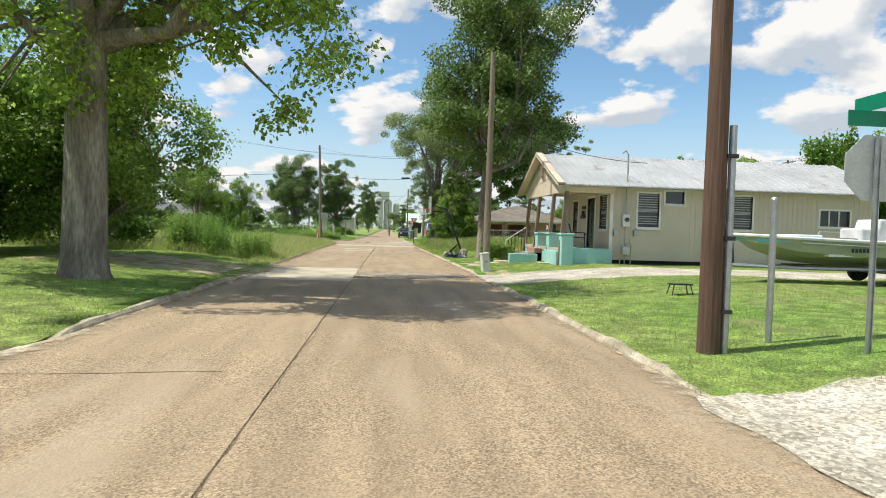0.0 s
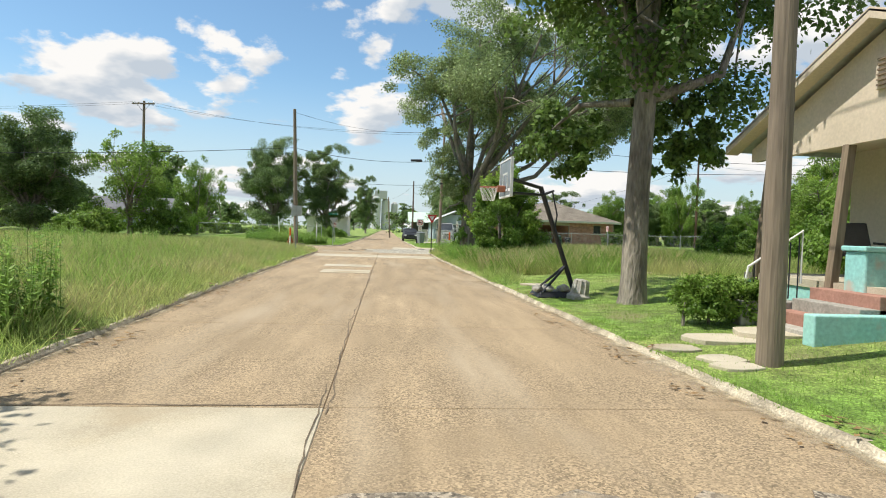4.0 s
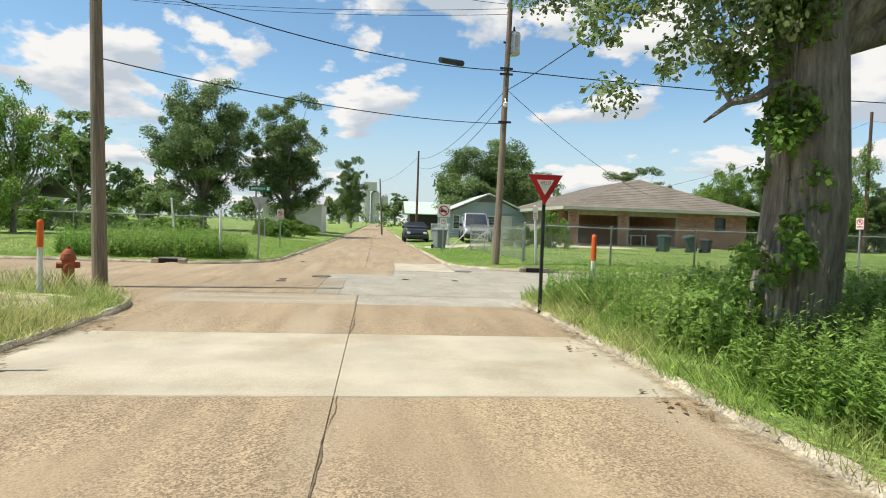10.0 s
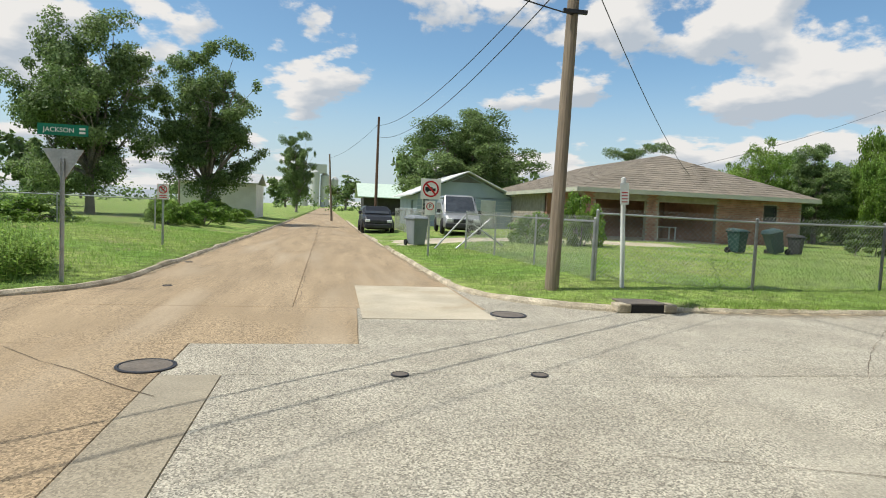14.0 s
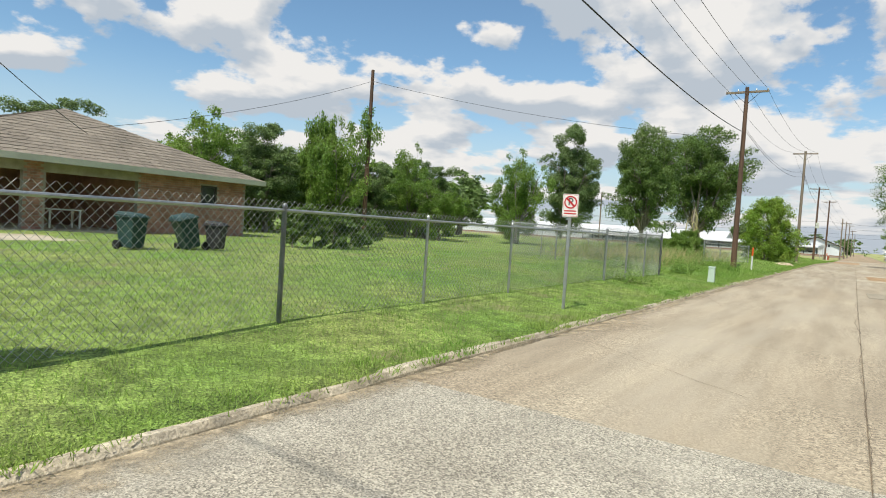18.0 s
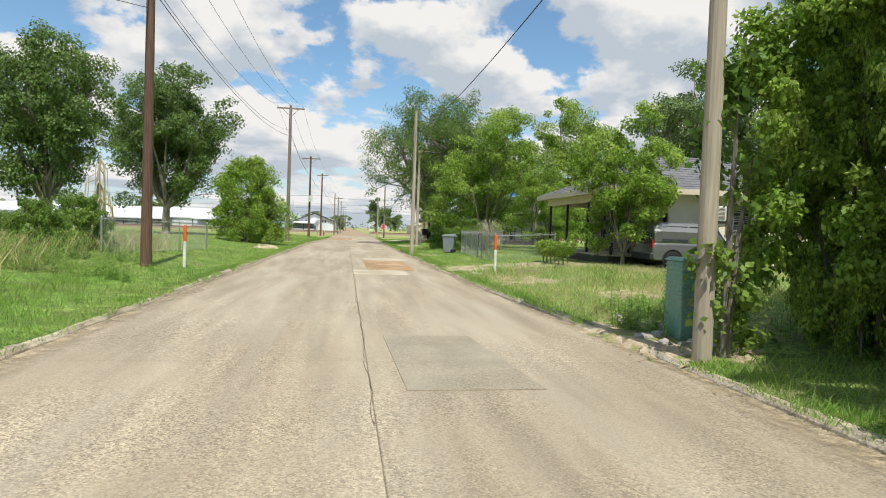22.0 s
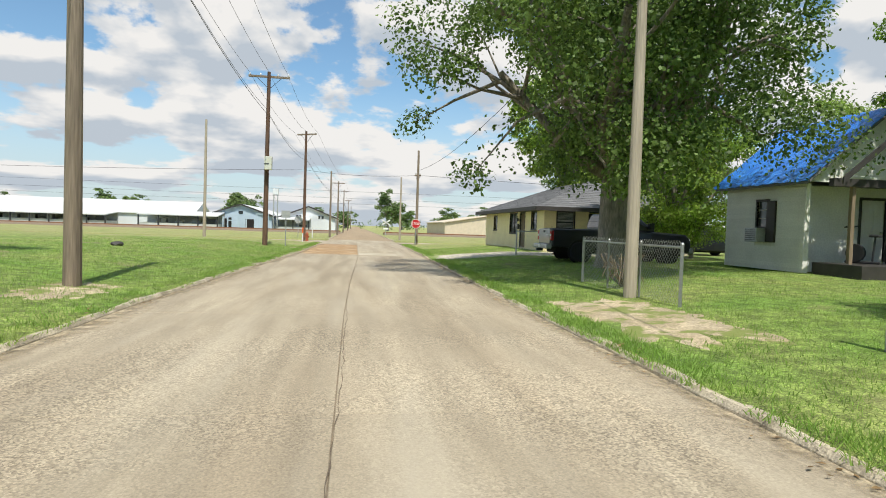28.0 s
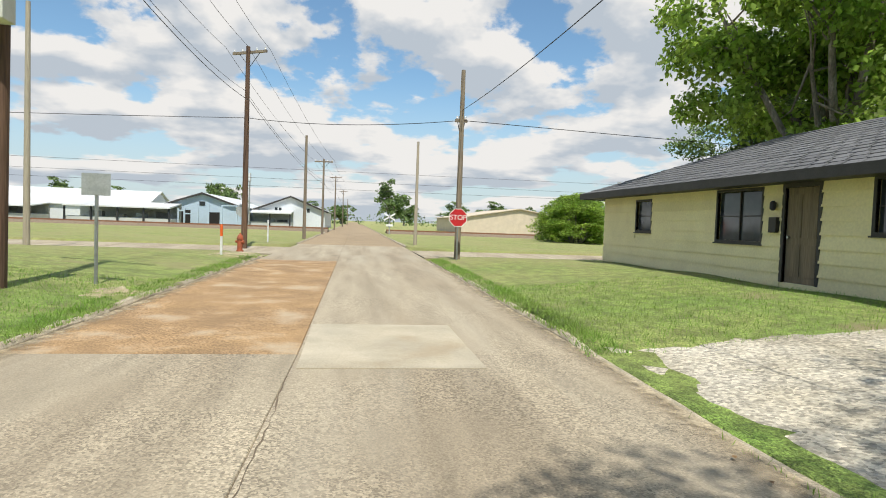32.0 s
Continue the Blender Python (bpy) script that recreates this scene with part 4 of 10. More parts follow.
def pole(key, x, y, h, r=0.15, material="pole_grey", lean=(0, 0), arm=0.0, arm_turn=0.0, arm_z=0.25, can=None, label="weathered wooden utility pole", extra=True):
    z = gz(x, y) - 0.1
    th = thing("utility_pole", label, "utility pole", "utility poles", at=pose(x, y, z))
    n = 7
    pts = [(lean[0] * i / (n - 1), lean[1] * i / (n - 1), (h + 0.1) * i / (n - 1)) for i in range(n)]
    s = Shape()
    s.tube(pts, [r * (1 - 0.36 * i / (n - 1)) for i in range(n)], 14)
    s.smooth = False
    part("shaft", s, M[material], th)
    top = Vector((x + lean[0], y + lean[1], z + h + 0.1))
    TOPS[key] = top
    if arm:
        c, si = math.cos(radians(arm_turn)), math.sin(radians(arm_turn))
        lx, ly = lean
        zz = h + 0.1 - arm_z
        cr = part("crossarm", Shape().box(-arm, arm, -0.17, -0.07, -0.06, 0.06), M["pole_grey"], th, at=pose(lx, ly, zz, 0, 0, arm_turn), bevel=0.008)
        for k in (-1, -0.45, 0.45, 1):
            part("insulator", Shape().lathe([(0.035, 0), (0.05, 0.04), (0.035, 0.07), (0.045, 0.1), (0.02, 0.13)], (k * (arm - 0.08), -0.12, 0.06), 10), M["plastic_white"], cr)
        for k in (-1, 1):
            part("arm_brace", Shape().tube([(k * arm * 0.6, -0.12, -0.05), (0, -0.12, -0.7)], 0.015, 6), M["dark_metal"], cr)
    if can:
        cz, ca = can
        cx, cy = math.cos(radians(ca)) * 0.42, math.sin(radians(ca)) * 0.42
        tf = part("transformer", Shape().lathe([(0.2, 0), (0.24, 0.05), (0.24, 0.72), (0.2, 0.8), (0.08, 0.84)], (cx, cy, cz), 16), M["sign_back"], th)
        part("bushing", Shape().lathe([(0.04, 0), (0.05, 0.08), (0.03, 0.2)], (cx, cy, cz + 0.82), 8), M["dark_metal"], tf)
        part("bracket", Shape().tube([(0, 0, cz + 0.4), (cx * 0.6, cy * 0.6, cz + 0.4)], 0.04, 6), M["dark_metal"], th)
    return th


p0 = pole("p0", 5.05, 7.25, 10.5, 0.14, "pole_brown", label="dark brown utility pole with a grey conduit up its side")
part("conduit", Shape().tube([(0.16, -0.08, 0.1), (0.16, -0.08, 2.9)], 0.045, 10), M["galv"], p0)
for z in (0.6, 1.5, 2.5):
    part("strap", Shape().box(0.08, 0.215, -0.135, -0.08, z, z + 0.05), M["dark_metal"], p0)
pole("p1", 5.0, 24.6, 8.6, 0.15, "pole_grey", lean=(0.05, 0.1))
pole("c", -5.35, 58.4, 9.0, 0.15, "pole_grey", lean=(-0.35, 0.3))
pd = pole("d", 4.68, 66.95, 9.6, 0.135, "pole_grey", lean=(0.2, 0.0), can=(7.7, 20), label="weathered wooden utility pole carrying a grey transformer can")
part("lamp_arm", Shape().tube([(0.1, 0, 6.0), (0.1, -0.18, 6.05), (0.1, -0.25, 5.95)], 0.02, 6), M["galv"], pd)
part("lamp_bulb", Shape().lathe([(0.03, 0.12), (0.09, 0.06), (0.08, -0.04), (0.02, -0.09)][::-1], (0.1, -0.25, 5.82), 10), M["plastic_white"], pd)
for z in (6.9, 7.1, 5.2):
    part("cable_clamp", Shape().box(-0.12, 0.34, -0.16, -0.1, z, z + 0.07), M["dark_metal"], pd)
pole("west", -21.0, 74.1, 11.6, 0.16, "pole_grey", arm=1.0, arm_turn=-8)
pole("back", 37.0, 87.6, 10.6, 0.16, "pole_brown")
pole("e", 46.45, 67.35, 10.5, 0.16, "pole_brown", arm=1.15, arm_turn=90, lean=(0.3, 0.1), can=None)
pole("f3", 81.7, 66.55, 11.6, 0.17, "pole_grey", arm=1.15, arm_turn=90)
pole("hm", 105.1, 66.1, 9.9, 0.15, "pole_brown", arm=1.15, arm_turn=90, lean=(0.25, 0))
pole("h1", 124.8, 65.4, 9.6, 0.15, "pole_brown", arm=1.0, arm_turn=60)
pole("h2", 139, 63.6, 7.4, 0.13, "pole_grey")
pole("h3", 158, 63.2, 7.6, 0.13, "pole_grey", arm=0.9, arm_turn=90)
pole("h4", 190, 62.8, 8.2, 0.13, "pole_grey", arm=0.9, arm_turn=90)
pole("h5", 235, 62.2, 8.2, 0.13, "pole_grey", arm=0.9, arm_turn=90)
pole("h6", 290, 61.5, 8.2, 0.13, "pole_grey")
pole("v", 34.3, 57.42, 10.6, 0.118, "pole_pale", label="vine-covered pale wooden utility pole")
pole("f", 64.1, 57.7, 8.5, 0.13, "pole_pale")
pole("g", 80.9, 55.45, 8.2, 0.14, "pole_pale")
pole("s", 118.4, 56.0, 7.6, 0.13, "pole_grey", arm=0.25, arm_turn=90, arm_z=2.0)
pole("s2", 133, 56.2, 6.6, 0.12, "pole_pale")
pole("field", 120, 72.8, 9.4, 0.13, "pole_pale")
pole("field2", 118, 101, 9.4, 0.15, "pole_grey", arm=1.0, arm_turn=0)
pole("n1", 3.9, 100.0, 7.8, 0.12, "pole_brown")
pole("n2", 1.0, 118.0, 6.5, 0.12, "pole_grey", lean=(-0.4, 0))
pole("nw", -15.5, 128, 10, 0.13, "pole_grey")


def wire(a, b, sag=0.4, r=0.011, name="overhead_wire", label="black overhead utility wire between poles"):
    a, b = Vector(a), Vector(b)
    n = 17
    pts = [a.lerp(b, i / (n - 1)) - Vector((0, 0, sag * 4 * (i / (n - 1)) * (1 - i / (n - 1)))) for i in range(n)]
    ob = part(name, Shape().tube(pts, r, 5), M["wire"])
    return tagged(ob, label, "wire", "overhead wires")


def span(k1, k2, dz1=0.0, dz2=0.0, off=(0, 0), sag=0.4, r=0.011):
    o = Vector((off[0], off[1], 0))
    wire(TOPS[k1] + o + Vector((0, 0, dz1)), TOPS[k2] + o + Vector((0, 0, dz2)), sag, r)


for a, b, sg in (("e", "f3", 0.9), ("f3", "hm", 0.5), ("hm", "h1", 0.45), ("h1", "h3", 0.5), ("h3", "h4", 0.5), ("h4", "h5", 0.6)):
    for o in (-1.05, 1.05):
        span(a, b, -0.1, -0.1, (0, o), sg, 0.009)
    span(a, b, 0.0, 0.0, (0, 0.0), sg, 0.009)
    span(a, b, -2.6, -2.6, (0.0, -0.15), sg, 0.012)
    span(a, b, -2.1, -2.1, (0.0, 0.1), sg * 1.1, 0.009)
for o in (-1.05, 1.05):
    wire(TOPS["e"] + Vector((0, o, -0.1)), TOPS["d"] + Vector((0, o * 0.3, 0.2)), 0.7, 0.009)
span("d", "e", -0.3, 0.0, sag=0.6, r=0.009)
span("d", "e", -2.6, -2.6, sag=0.7, r=0.02)
span("c", "d", -2.5, -2.6, sag=0.45, r=0.016)
span("c", "d", -0.2, -0.25, sag=0.6, r=0.009)
span("c", "d", -4.3, -4.5, sag=0.3, r=0.013)
wire(TOPS["c"] + Vector((0, 0, -2.5)), (-46, 60, 5.6), 0.6, 0.017)
wire(TOPS["d"] + Vector((0, 0, -0.6)), TOPS["west"] + Vector((0.8, 0, -0.1)), 0.7, 0.009)
wire(TOPS["d"] + Vector((0, 0, -0.4)), TOPS["west"] + Vector((-0.8, 0, -0.1)), 0.7, 0.009)
wire(TOPS["west"] + Vector((-0.8, 0, -0.1)), (-80, 82, 11), 0.8, 0.009)
wire(TOPS["west"] + Vector((0.8, 0, -0.1)), (-80, 84, 11), 0.8, 0.009)
span("p0", "p1", -1.0, -0.5, sag=0.5, r=0.014)
span("p0", "p1", -3.6, -2.8, sag=0.5, r=0.014)
span("p1", "d", -0.4, -0.4, sag=0.8, r=0.012)
span("p1", "d", -2.8, -3.3, sag=0.8, r=0.014)
wire(TOPS["p1"] + Vector((0, 0, -2.7)), (11.0, 23.2, 4.35), 0.35, 0.012)
span("d", "n1", -3.2, -0.6, sag=0.8, r=0.012)
span("d", "n1", -3.6, -1.4, sag=1.0, r=0.012)
span("n1", "n2", -0.5, -0.4, sag=0.4, r=0.012)
wire(TOPS["d"] + Vector((0, 0, -3.3)), (18.2, 84.0, 3.9), 0.4, 0.011)
wire(TOPS["back"] + Vector((0, 0, -0.7)), (19.5, 87, 4.4), 0.4, 0.01)
wire(TOPS["back"] + Vector((0, 0, -0.7)), TOPS["e"] + Vector((0, 0, -3)), 0.5, 0.01)
wire(TOPS["v"] + Vector((0, 0, -3.6)), (6.2, 51.9, 6.6), 0.5, 0.012)
span("v", "f", -3.6, -1.4, sag=0.5, r=0.014)
span("f", "g", -1.4, -1.2, sag=0.45, r=0.012)
span("g", "s", -1.2, -1.6, sag=0.8, r=0.012)
wire(TOPS["s"] + Vector((0, 0, -2.0)), (123, -60, 6.0), 0.8, 0.014)
wire(TOPS["s"] + Vector((0, 0, -2.0)), TOPS["h1"] + Vector((0, 0, -3.4)), 0.25, 0.014)
wire(TOPS["h1"] + Vector((0, 0, -3.4)), (124, 160, 7.0), 1.2, 0.014)
for z in (4.6, 5.3, 6.2):
    wire((150, -90, z), (150, 230, z + 0.6), 0.6, 0.012)
sp = part("cable_splice", Shape().tube([(2.2, 64.75, 6.78), (3.0, 65.35, 6.86)], [0.09, 0.1], 10), M["dark_metal"])
tagged(sp, "black splice case hanging on the overhead cable", "splice case")


# ---- trees ----
def leaf_cloud(rng, centres, radii, count, size, squash=0.8):
    """Leaves spread over clumps, each lying roughly along the clump's outside: vertices and faces."""
    c = np.asarray(centres, float)
    r = np.asarray(radii, float)
    w = r ** 2
    pick = rng.choice(len(c), count, p=w / w.sum())
    d = rng.normal(size=(count, 3))
    d[:, 2] += 0.25
    d /= np.linalg.norm(d, axis=1, keepdims=True)
    rad = rng.uniform(0.1, 1.0, (count, 1)) ** 0.45
    axis = rng.normal(size=(len(c), 3)) * np.array([1, 1, 0.6])
    axis /= np.linalg.norm(axis, axis=1, keepdims=True)
    long, thin = rng.uniform(0.9, 2.0, len(c)), rng.uniform(0.6, 1.0, len(c))
    off = d * rad * r[pick][:, None] * np.array([1, 1, squash])
    along = (off * axis[pick]).sum(1, keepdims=True) * axis[pick]
    p = c[pick] + (off - along) * thin[pick][:, None] + along * long[pick][:, None]
    p += rng.normal(size=(count, 3)) * 0.08 * r[pick][:, None]
    n = d * 0.75 + np.array([0, 0, 0.4]) + rng.normal(size=(count, 3)) * 0.55
    n /= np.linalg.norm(n, axis=1, keepdims=True)
    u = np.cross(n, rng.normal(size=(count, 3)))
    u[:, 2] -= 0.25
    u /= np.linalg.norm(u, axis=1, keepdims=True) + 1e-9
    v = np.cross(n, u)
    v /= np.linalg.norm(v, axis=1, keepdims=True) + 1e-9
    s = size * rng.uniform(0.55, 1.35, (count, 1))
    verts = np.stack([p, p + u * s * 0.5 + v * s * 0.34, p + u * s, p + u * s * 0.5 - v * s * 0.34], 1).reshape(-1, 3)
    return verts, np.arange(count * 4).reshape(-1, 4)


SIZE = {}


def tree_parts(seed, h, crown_r, crown_z0, trunk_r, leaves, leaf_size, leaf_mat, lean=(0, 0), lobes=9, clumps=90, fork=0.3, shape="round", bark="bark", clump_r=0.40, lobe_r=0.48, droop=0.0, upright=False, limb_k=1.0):
    """A trunk that forks into limbs; every limb bears a lobe of the crown, which is made of leaf clumps."""
    rng = np.random.default_rng(seed)
    th = thing("tree", "", "tree")
    fz = h * fork
    fp = Vector((0, 0, fz)) if upright else Vector((lean[0] * fork, lean[1] * fork, fz))
    s = Shape()
    bend = Vector((rng.normal(), rng.normal(), 0)) * trunk_r * (0.05 if upright else 0.35)
    s.tube([Vector((0, 0, -0.15)), Vector((0, 0, 0.12)), Vector((0, 0, 0.5)), fp * 0.5 + bend, fp], [trunk_r * 1.4, trunk_r * 1.15, trunk_r * 1.02, trunk_r * 0.94, trunk_r * 0.85], 14, cap=False)
    s.smooth = True
    part("trunk", s, M[bark], th)
    cz, hz = (crown_z0 + h) / 2, (h - crown_z0) / 2
    lob = [(np.array([0.0, 0.0, -0.1 * hz]), 0.5)]
    k = 0
    while len(lob) < lobes and k < 3000:
        k += 1
        d = rng.normal(size=3)
        d /= np.linalg.norm(d)
        q = d * rng.uniform(0.5, 0.72) * np.array([crown_r, crown_r, hz])
        rho = math.hypot(q[0], q[1]) / crown_r
        if shape == "vase" and q[2] / hz < 0.9 * rho - 0.75:
            continue
        if shape == "cone" and rho > 0.75 * (1 - (q[2] + hz) / (2.2 * hz)):
            continue
        if any(np.linalg.norm((q - o) / np.array([crown_r, crown_r, hz])) < 0.42 for o, _ in lob[1:]):
            if k < 2200:
                continue
        lob.append((q, rng.uniform(0.8, 1.2)))
    centres, radii, owner = [], [], []
    for i in range(clumps):
        o = int(rng.integers(0, len(lob)))
        q, g = lob[o]
        d = rng.normal(size=3)
        d /= np.linalg.norm(d)
        lr = np.array([crown_r, crown_r, hz]) * lobe_r * g
        c = q + d * lr * rng.uniform(0.55, 1.0)
        c[2] = min(c[2], hz * 0.97)
        if droop and math.hypot(c[0], c[1]) > crown_r * 0.6:
            c[2] -= droop * rng.uniform(0, 1)
        c[2] = max(c[2], -hz)
        centres.append((c[0] + lean[0], c[1] + lean[1], cz + c[2]))
        radii.append(min(crown_r, hz) * lobe_r * clump_r * rng.uniform(0.55, 1.45))
        owner.append(o)
    for o, (q, g) in enumerate(lob):
        end = Vector((q[0] + lean[0], q[1] + lean[1], cz + q[2]))
        limb = Shape()
        limb.smooth = True
        lo = fp - Vector((0, 0, min(fz * 0.3, trunk_r)))
        mid = lo.lerp(end, 0.5) + Vector((rng.normal() * 0.06, rng.normal() * 0.06, -0.06 + 0.1 * rng.normal())) * (end - lo).length
        limb.tube([lo, mid, end], [trunk_r * 0.52 * limb_k, trunk_r * 0.36 * limb_k, trunk_r * 0.17 * limb_k], 8, cap=False)
        for i in [i for i in range(clumps) if owner[i] == o][:6]:
            c = Vector(centres[i])
            st = mid.lerp(end, rng.uniform(0.3, 1.0))
            limb.tube([st, st.lerp(c, 0.5) + Vector((rng.normal(), rng.normal(), rng.normal())) * 0.05 * crown_r, c], [trunk_r * 0.15, trunk_r * 0.09, 0.01], 5, cap=False)
        part("limb", limb, M[bark], th)
    v, f = leaf_cloud(rng, centres, radii, leaves, leaf_size)
    if crown_z0 < 1.5:
        v[:, 2] = np.maximum(v[:, 2], 0.05)
    part("crown", raw_mesh("crown", v, f, M[leaf_mat]), M[leaf_mat], th)
    SIZE[th.name] = (crown_r, h)
    return th


def plant(th, x, y, label, turn=0.0, scale=1.0, category="tree"):
    th.matrix_basis = pose(x, y, gz(x, y), 0, 0, turn) @ Matrix.Scale(scale, 4)
    tagged(th, label, category)
    return th


def again(th, x, y, label, turn, sx, sz=None, category="tree"):
    m = pose(x, y, gz(x, y), 0, 0, turn)
    t = copy_thing(th, m)
    t.scale = (sx, sx, sz or sx)
    tagged(t, label, category)
    return t


def put(th, x, y, r, h, label, turn=0.0, category="tree"):
    """A copy of a plant at a place, with its crown's radius and its height."""
    r0, h0 = SIZE[th.name]
    return again(th, x, y, label, turn, r / r0, h / h0, category)


def box_hedge(seed, name, rx, ry, z0, z1, leaves, size, leaf_mat, stems=5):
    """A clipped hedge: leaf clumps filling a rounded box."""
    rng = np.random.default_rng(seed)
    th = thing(name, "", "bush")
    n = 90
    cs = np.stack([rng.uniform(-rx, rx, n), rng.uniform(-ry, ry, n), rng.uniform(z0, z1, n)], -1)
    v, f = leaf_cloud(rng, cs, rng.uniform(0.10, 0.2, n), leaves, size)
    v[:, 2] = np.maximum(v[:, 2], 0.02)
    for i in range(stems):
        x = rx * (2 * i / max(1, stems - 1) - 1) * 0.9
        part("stem", Shape().tube([(x, 0, -0.1), (x * 0.98, 0.03, z0 * 0.6 + 0.1), (x * 0.95, 0, (z0 + z1) / 2)], [0.03, 0.022, 0.01], 6, cap=False), M["bark"], th)
    part("foliage", raw_mesh("foliage", v, f, M[leaf_mat]), M[leaf_mat], th)
    return th


def bush(seed, rx, ry, h, leaves, size, leaf_mat, name="bush", stems=7, clumps=60, clump_r=(0.14, 0.30), hollow=0.0):
    rng = np.random.default_rng(seed)
    th = thing(name, "", "bush")
    cs, rs = [], []
    for _ in range(clumps):
        a = rng.uniform(0, 2 * math.pi)
        zz = rng.uniform(0.04, 1.0)
        k = rng.uniform(0.35, 1) ** 0.5 * math.sqrt(max(0.04, 1 - (zz * 0.96) ** 2.6))
        if zz < 0.34:
            k *= 1 - hollow
        wob = 1 + 0.14 * math.sin(3 * a + seed) + 0.10 * math.sin(5 * a + 7 * zz + seed)
        cs.append((rx * k * math.cos(a) * wob, ry * k * math.sin(a) * wob, h * zz * 0.9))
        rs.append(min(rx, ry, h * 0.6) * rng.uniform(*clump_r))
    for i in rng.permutation(len(cs))[:stems]:
        c = Vector(cs[i])
        part("stem", Shape().tube([(c.x * 0.2, c.y * 0.2, -0.1), (c.x * 0.5, c.y * 0.5, c.z * 0.6), tuple(c)], [0.05, 0.035, 0.012], 6, cap=False), M["bark"], th)
    v, f = leaf_cloud(rng, cs, rs, leaves, size, 0.9)
    v[:, 2] = np.maximum(v[:, 2], 0.02)
    part("foliage", raw_mesh("foliage", v, f, M[leaf_mat]), M[leaf_mat], th)
    SIZE[th.name] = (max(rx, ry), h)
    return th

# street one
plant(tree_parts(11, 15.0, 5.4, 3.0, 0.46, 60000, 0.15, "leaf_broad", lean=(0.6, 0.3), lobes=18, clumps=170, fork=0.38, clump_r=0.29, droop=1.6, upright=True), -5.75, 14.4, "large old tree with a thick grey trunk and bright green leaves")
plant(tree_parts(14, 7.6, 3.4, 0.4, 0.16, 60000, 0.13, "leaf_bright", lobes=15, clumps=170, fork=0.12, clump_r=0.44), -8.7, 21.0, "leafy bright green tree hanging down to the grass")
ft = plant(tree_parts(12, 15.0, 3.9, 3.4, 0.26, 80000, 0.14, "leaf", lean=(0.5, 0.4), lobes=14, clumps=170, fork=0.3, clump_r=0.42), 5.65, 30.2, "tall dark green tree with a straight pale trunk")
part("limb", Shape().tube([(0.1, 0.1, 4.3), (0.8, 0.6, 4.6), (1.5, 1.0, 4.2), (1.9, 1.2, 3.4)], [0.12, 0.09, 0.05, 0.015], 8, cap=False).tube([(-0.1, 0.2, 4.2), (-0.9, 1.2, 4.3), (-1.5, 1.8, 3.7)], [0.1, 0.06, 0.015], 8, cap=False), M["bark"], ft)
rgo = np.random.default_rng(76)
for centre, spread, count, leaves in (((1.35, 1.0, 3.7), (0.45, 0.4, 0.55), 26, 5200), ((-1.25, 1.6, 3.7), (0.5, 0.4, 0.45), 24, 4600)):
    spots = rgo.normal(size=(count, 3)) * np.array(spread) + np.array(centre)
    v, f = leaf_cloud(rgo, spots, rgo.uniform(0.16, 0.34, count), leaves, 0.12)
    part("sprig", raw_mesh("sprig", v, f, M["leaf"]), M["leaf"], ft)
oak = plant(tree_parts(13, 14.2, 8.2, 4.8, 0.44, 165000, 0.115, "leaf_dull", lean=(2.9, 0.4), lobes=17, clumps=250, fork=0.27, lobe_r=0.36, droop=1.6, clump_r=0.44, upright=True, limb_k=0.72), 4.93, 51.3, "spreading oak with forked limbs and thin grey-green leaves")
part("limb", Shape().tube([(0.05, 0, 3.45), (0.75, -0.1, 4.05), (1.8, 0, 4.85), (3.4, 0.3, 5.9)], [0.26, 0.22, 0.18, 0.1], 10, cap=False), M["bark"], oak)
part("dead_branch", Shape().tube([(-0.3, -0.1, 3.05), (-0.75, -0.3, 2.8), (-1.05, -0.35, 2.72), (-1.36, -0.4, 2.5)], [0.055, 0.045, 0.035, 0.012], 7).tube([(-1.05, -0.35, 2.72), (-1.2, -0.4, 2.85)], [0.03, 0.012], 6), M["bark"], oak, "bare broken branch stub")
part("limb", Shape().tube([(3.4, 0.3, 5.9), (5.6, -0.3, 6.9), (7.8, -0.9, 7.7), (10.4, -0.5, 8.4)], [0.1, 0.085, 0.06, 0.02], 8, cap=False).tube([(5.6, -0.3, 6.9), (7.2, -0.5, 8.4), (9.0, -0.8, 9.8)], [0.07, 0.05, 0.015], 7, cap=False), M["bark"], oak)
part("twig", Shape().tube([(-0.25, -0.1, 5.2), (-1.2, -0.3, 4.9), (-1.9, -0.4, 4.3), (-2.2, -0.4, 3.4)], [0.05, 0.03, 0.018, 0.006], 6), M["bark"], oak)
rgo = np.random.default_rng(77)
for centre, spread, count, leaves in (((-0.75, -0.2, 4.3), (0.35, 0.4, 0.55), 26, 6500), ((-1.95, -0.4, 3.75), (0.25, 0.3, 0.42), 14, 1700), ((-1.6, -0.3, 4.9), (0.5, 0.4, 0.3), 14, 3000), ((7.6, -1.2, 7.6), (1.3, 1.0, 0.55), 40, 13000), ((10.2, -0.4, 8.2), (1.0, 1.0, 0.8), 34, 11000), ((8.8, -0.8, 9.8), (1.6, 1.2, 0.6), 40, 12000)):
    spots = rgo.normal(size=(count, 3)) * np.array(spread) + np.array(centre)
    v, f = leaf_cloud(rgo, spots, rgo.uniform(0.16, 0.36, count), leaves, 0.075)
    part("sprig", raw_mesh("sprig", v, f, M["leaf_dull"]), M["leaf_dull"], oak)
vm = plant(bush(21, 1.7, 2.0, 4.0, 62000, 0.085, "leaf_bright", "vine_mound", clumps=170, clump_r=(0.07, 0.24), hollow=0.2), 5.75, 45.4, "tall mound of bright green vines and shrubs", category="shrub")
rgo = np.random.default_rng(78)
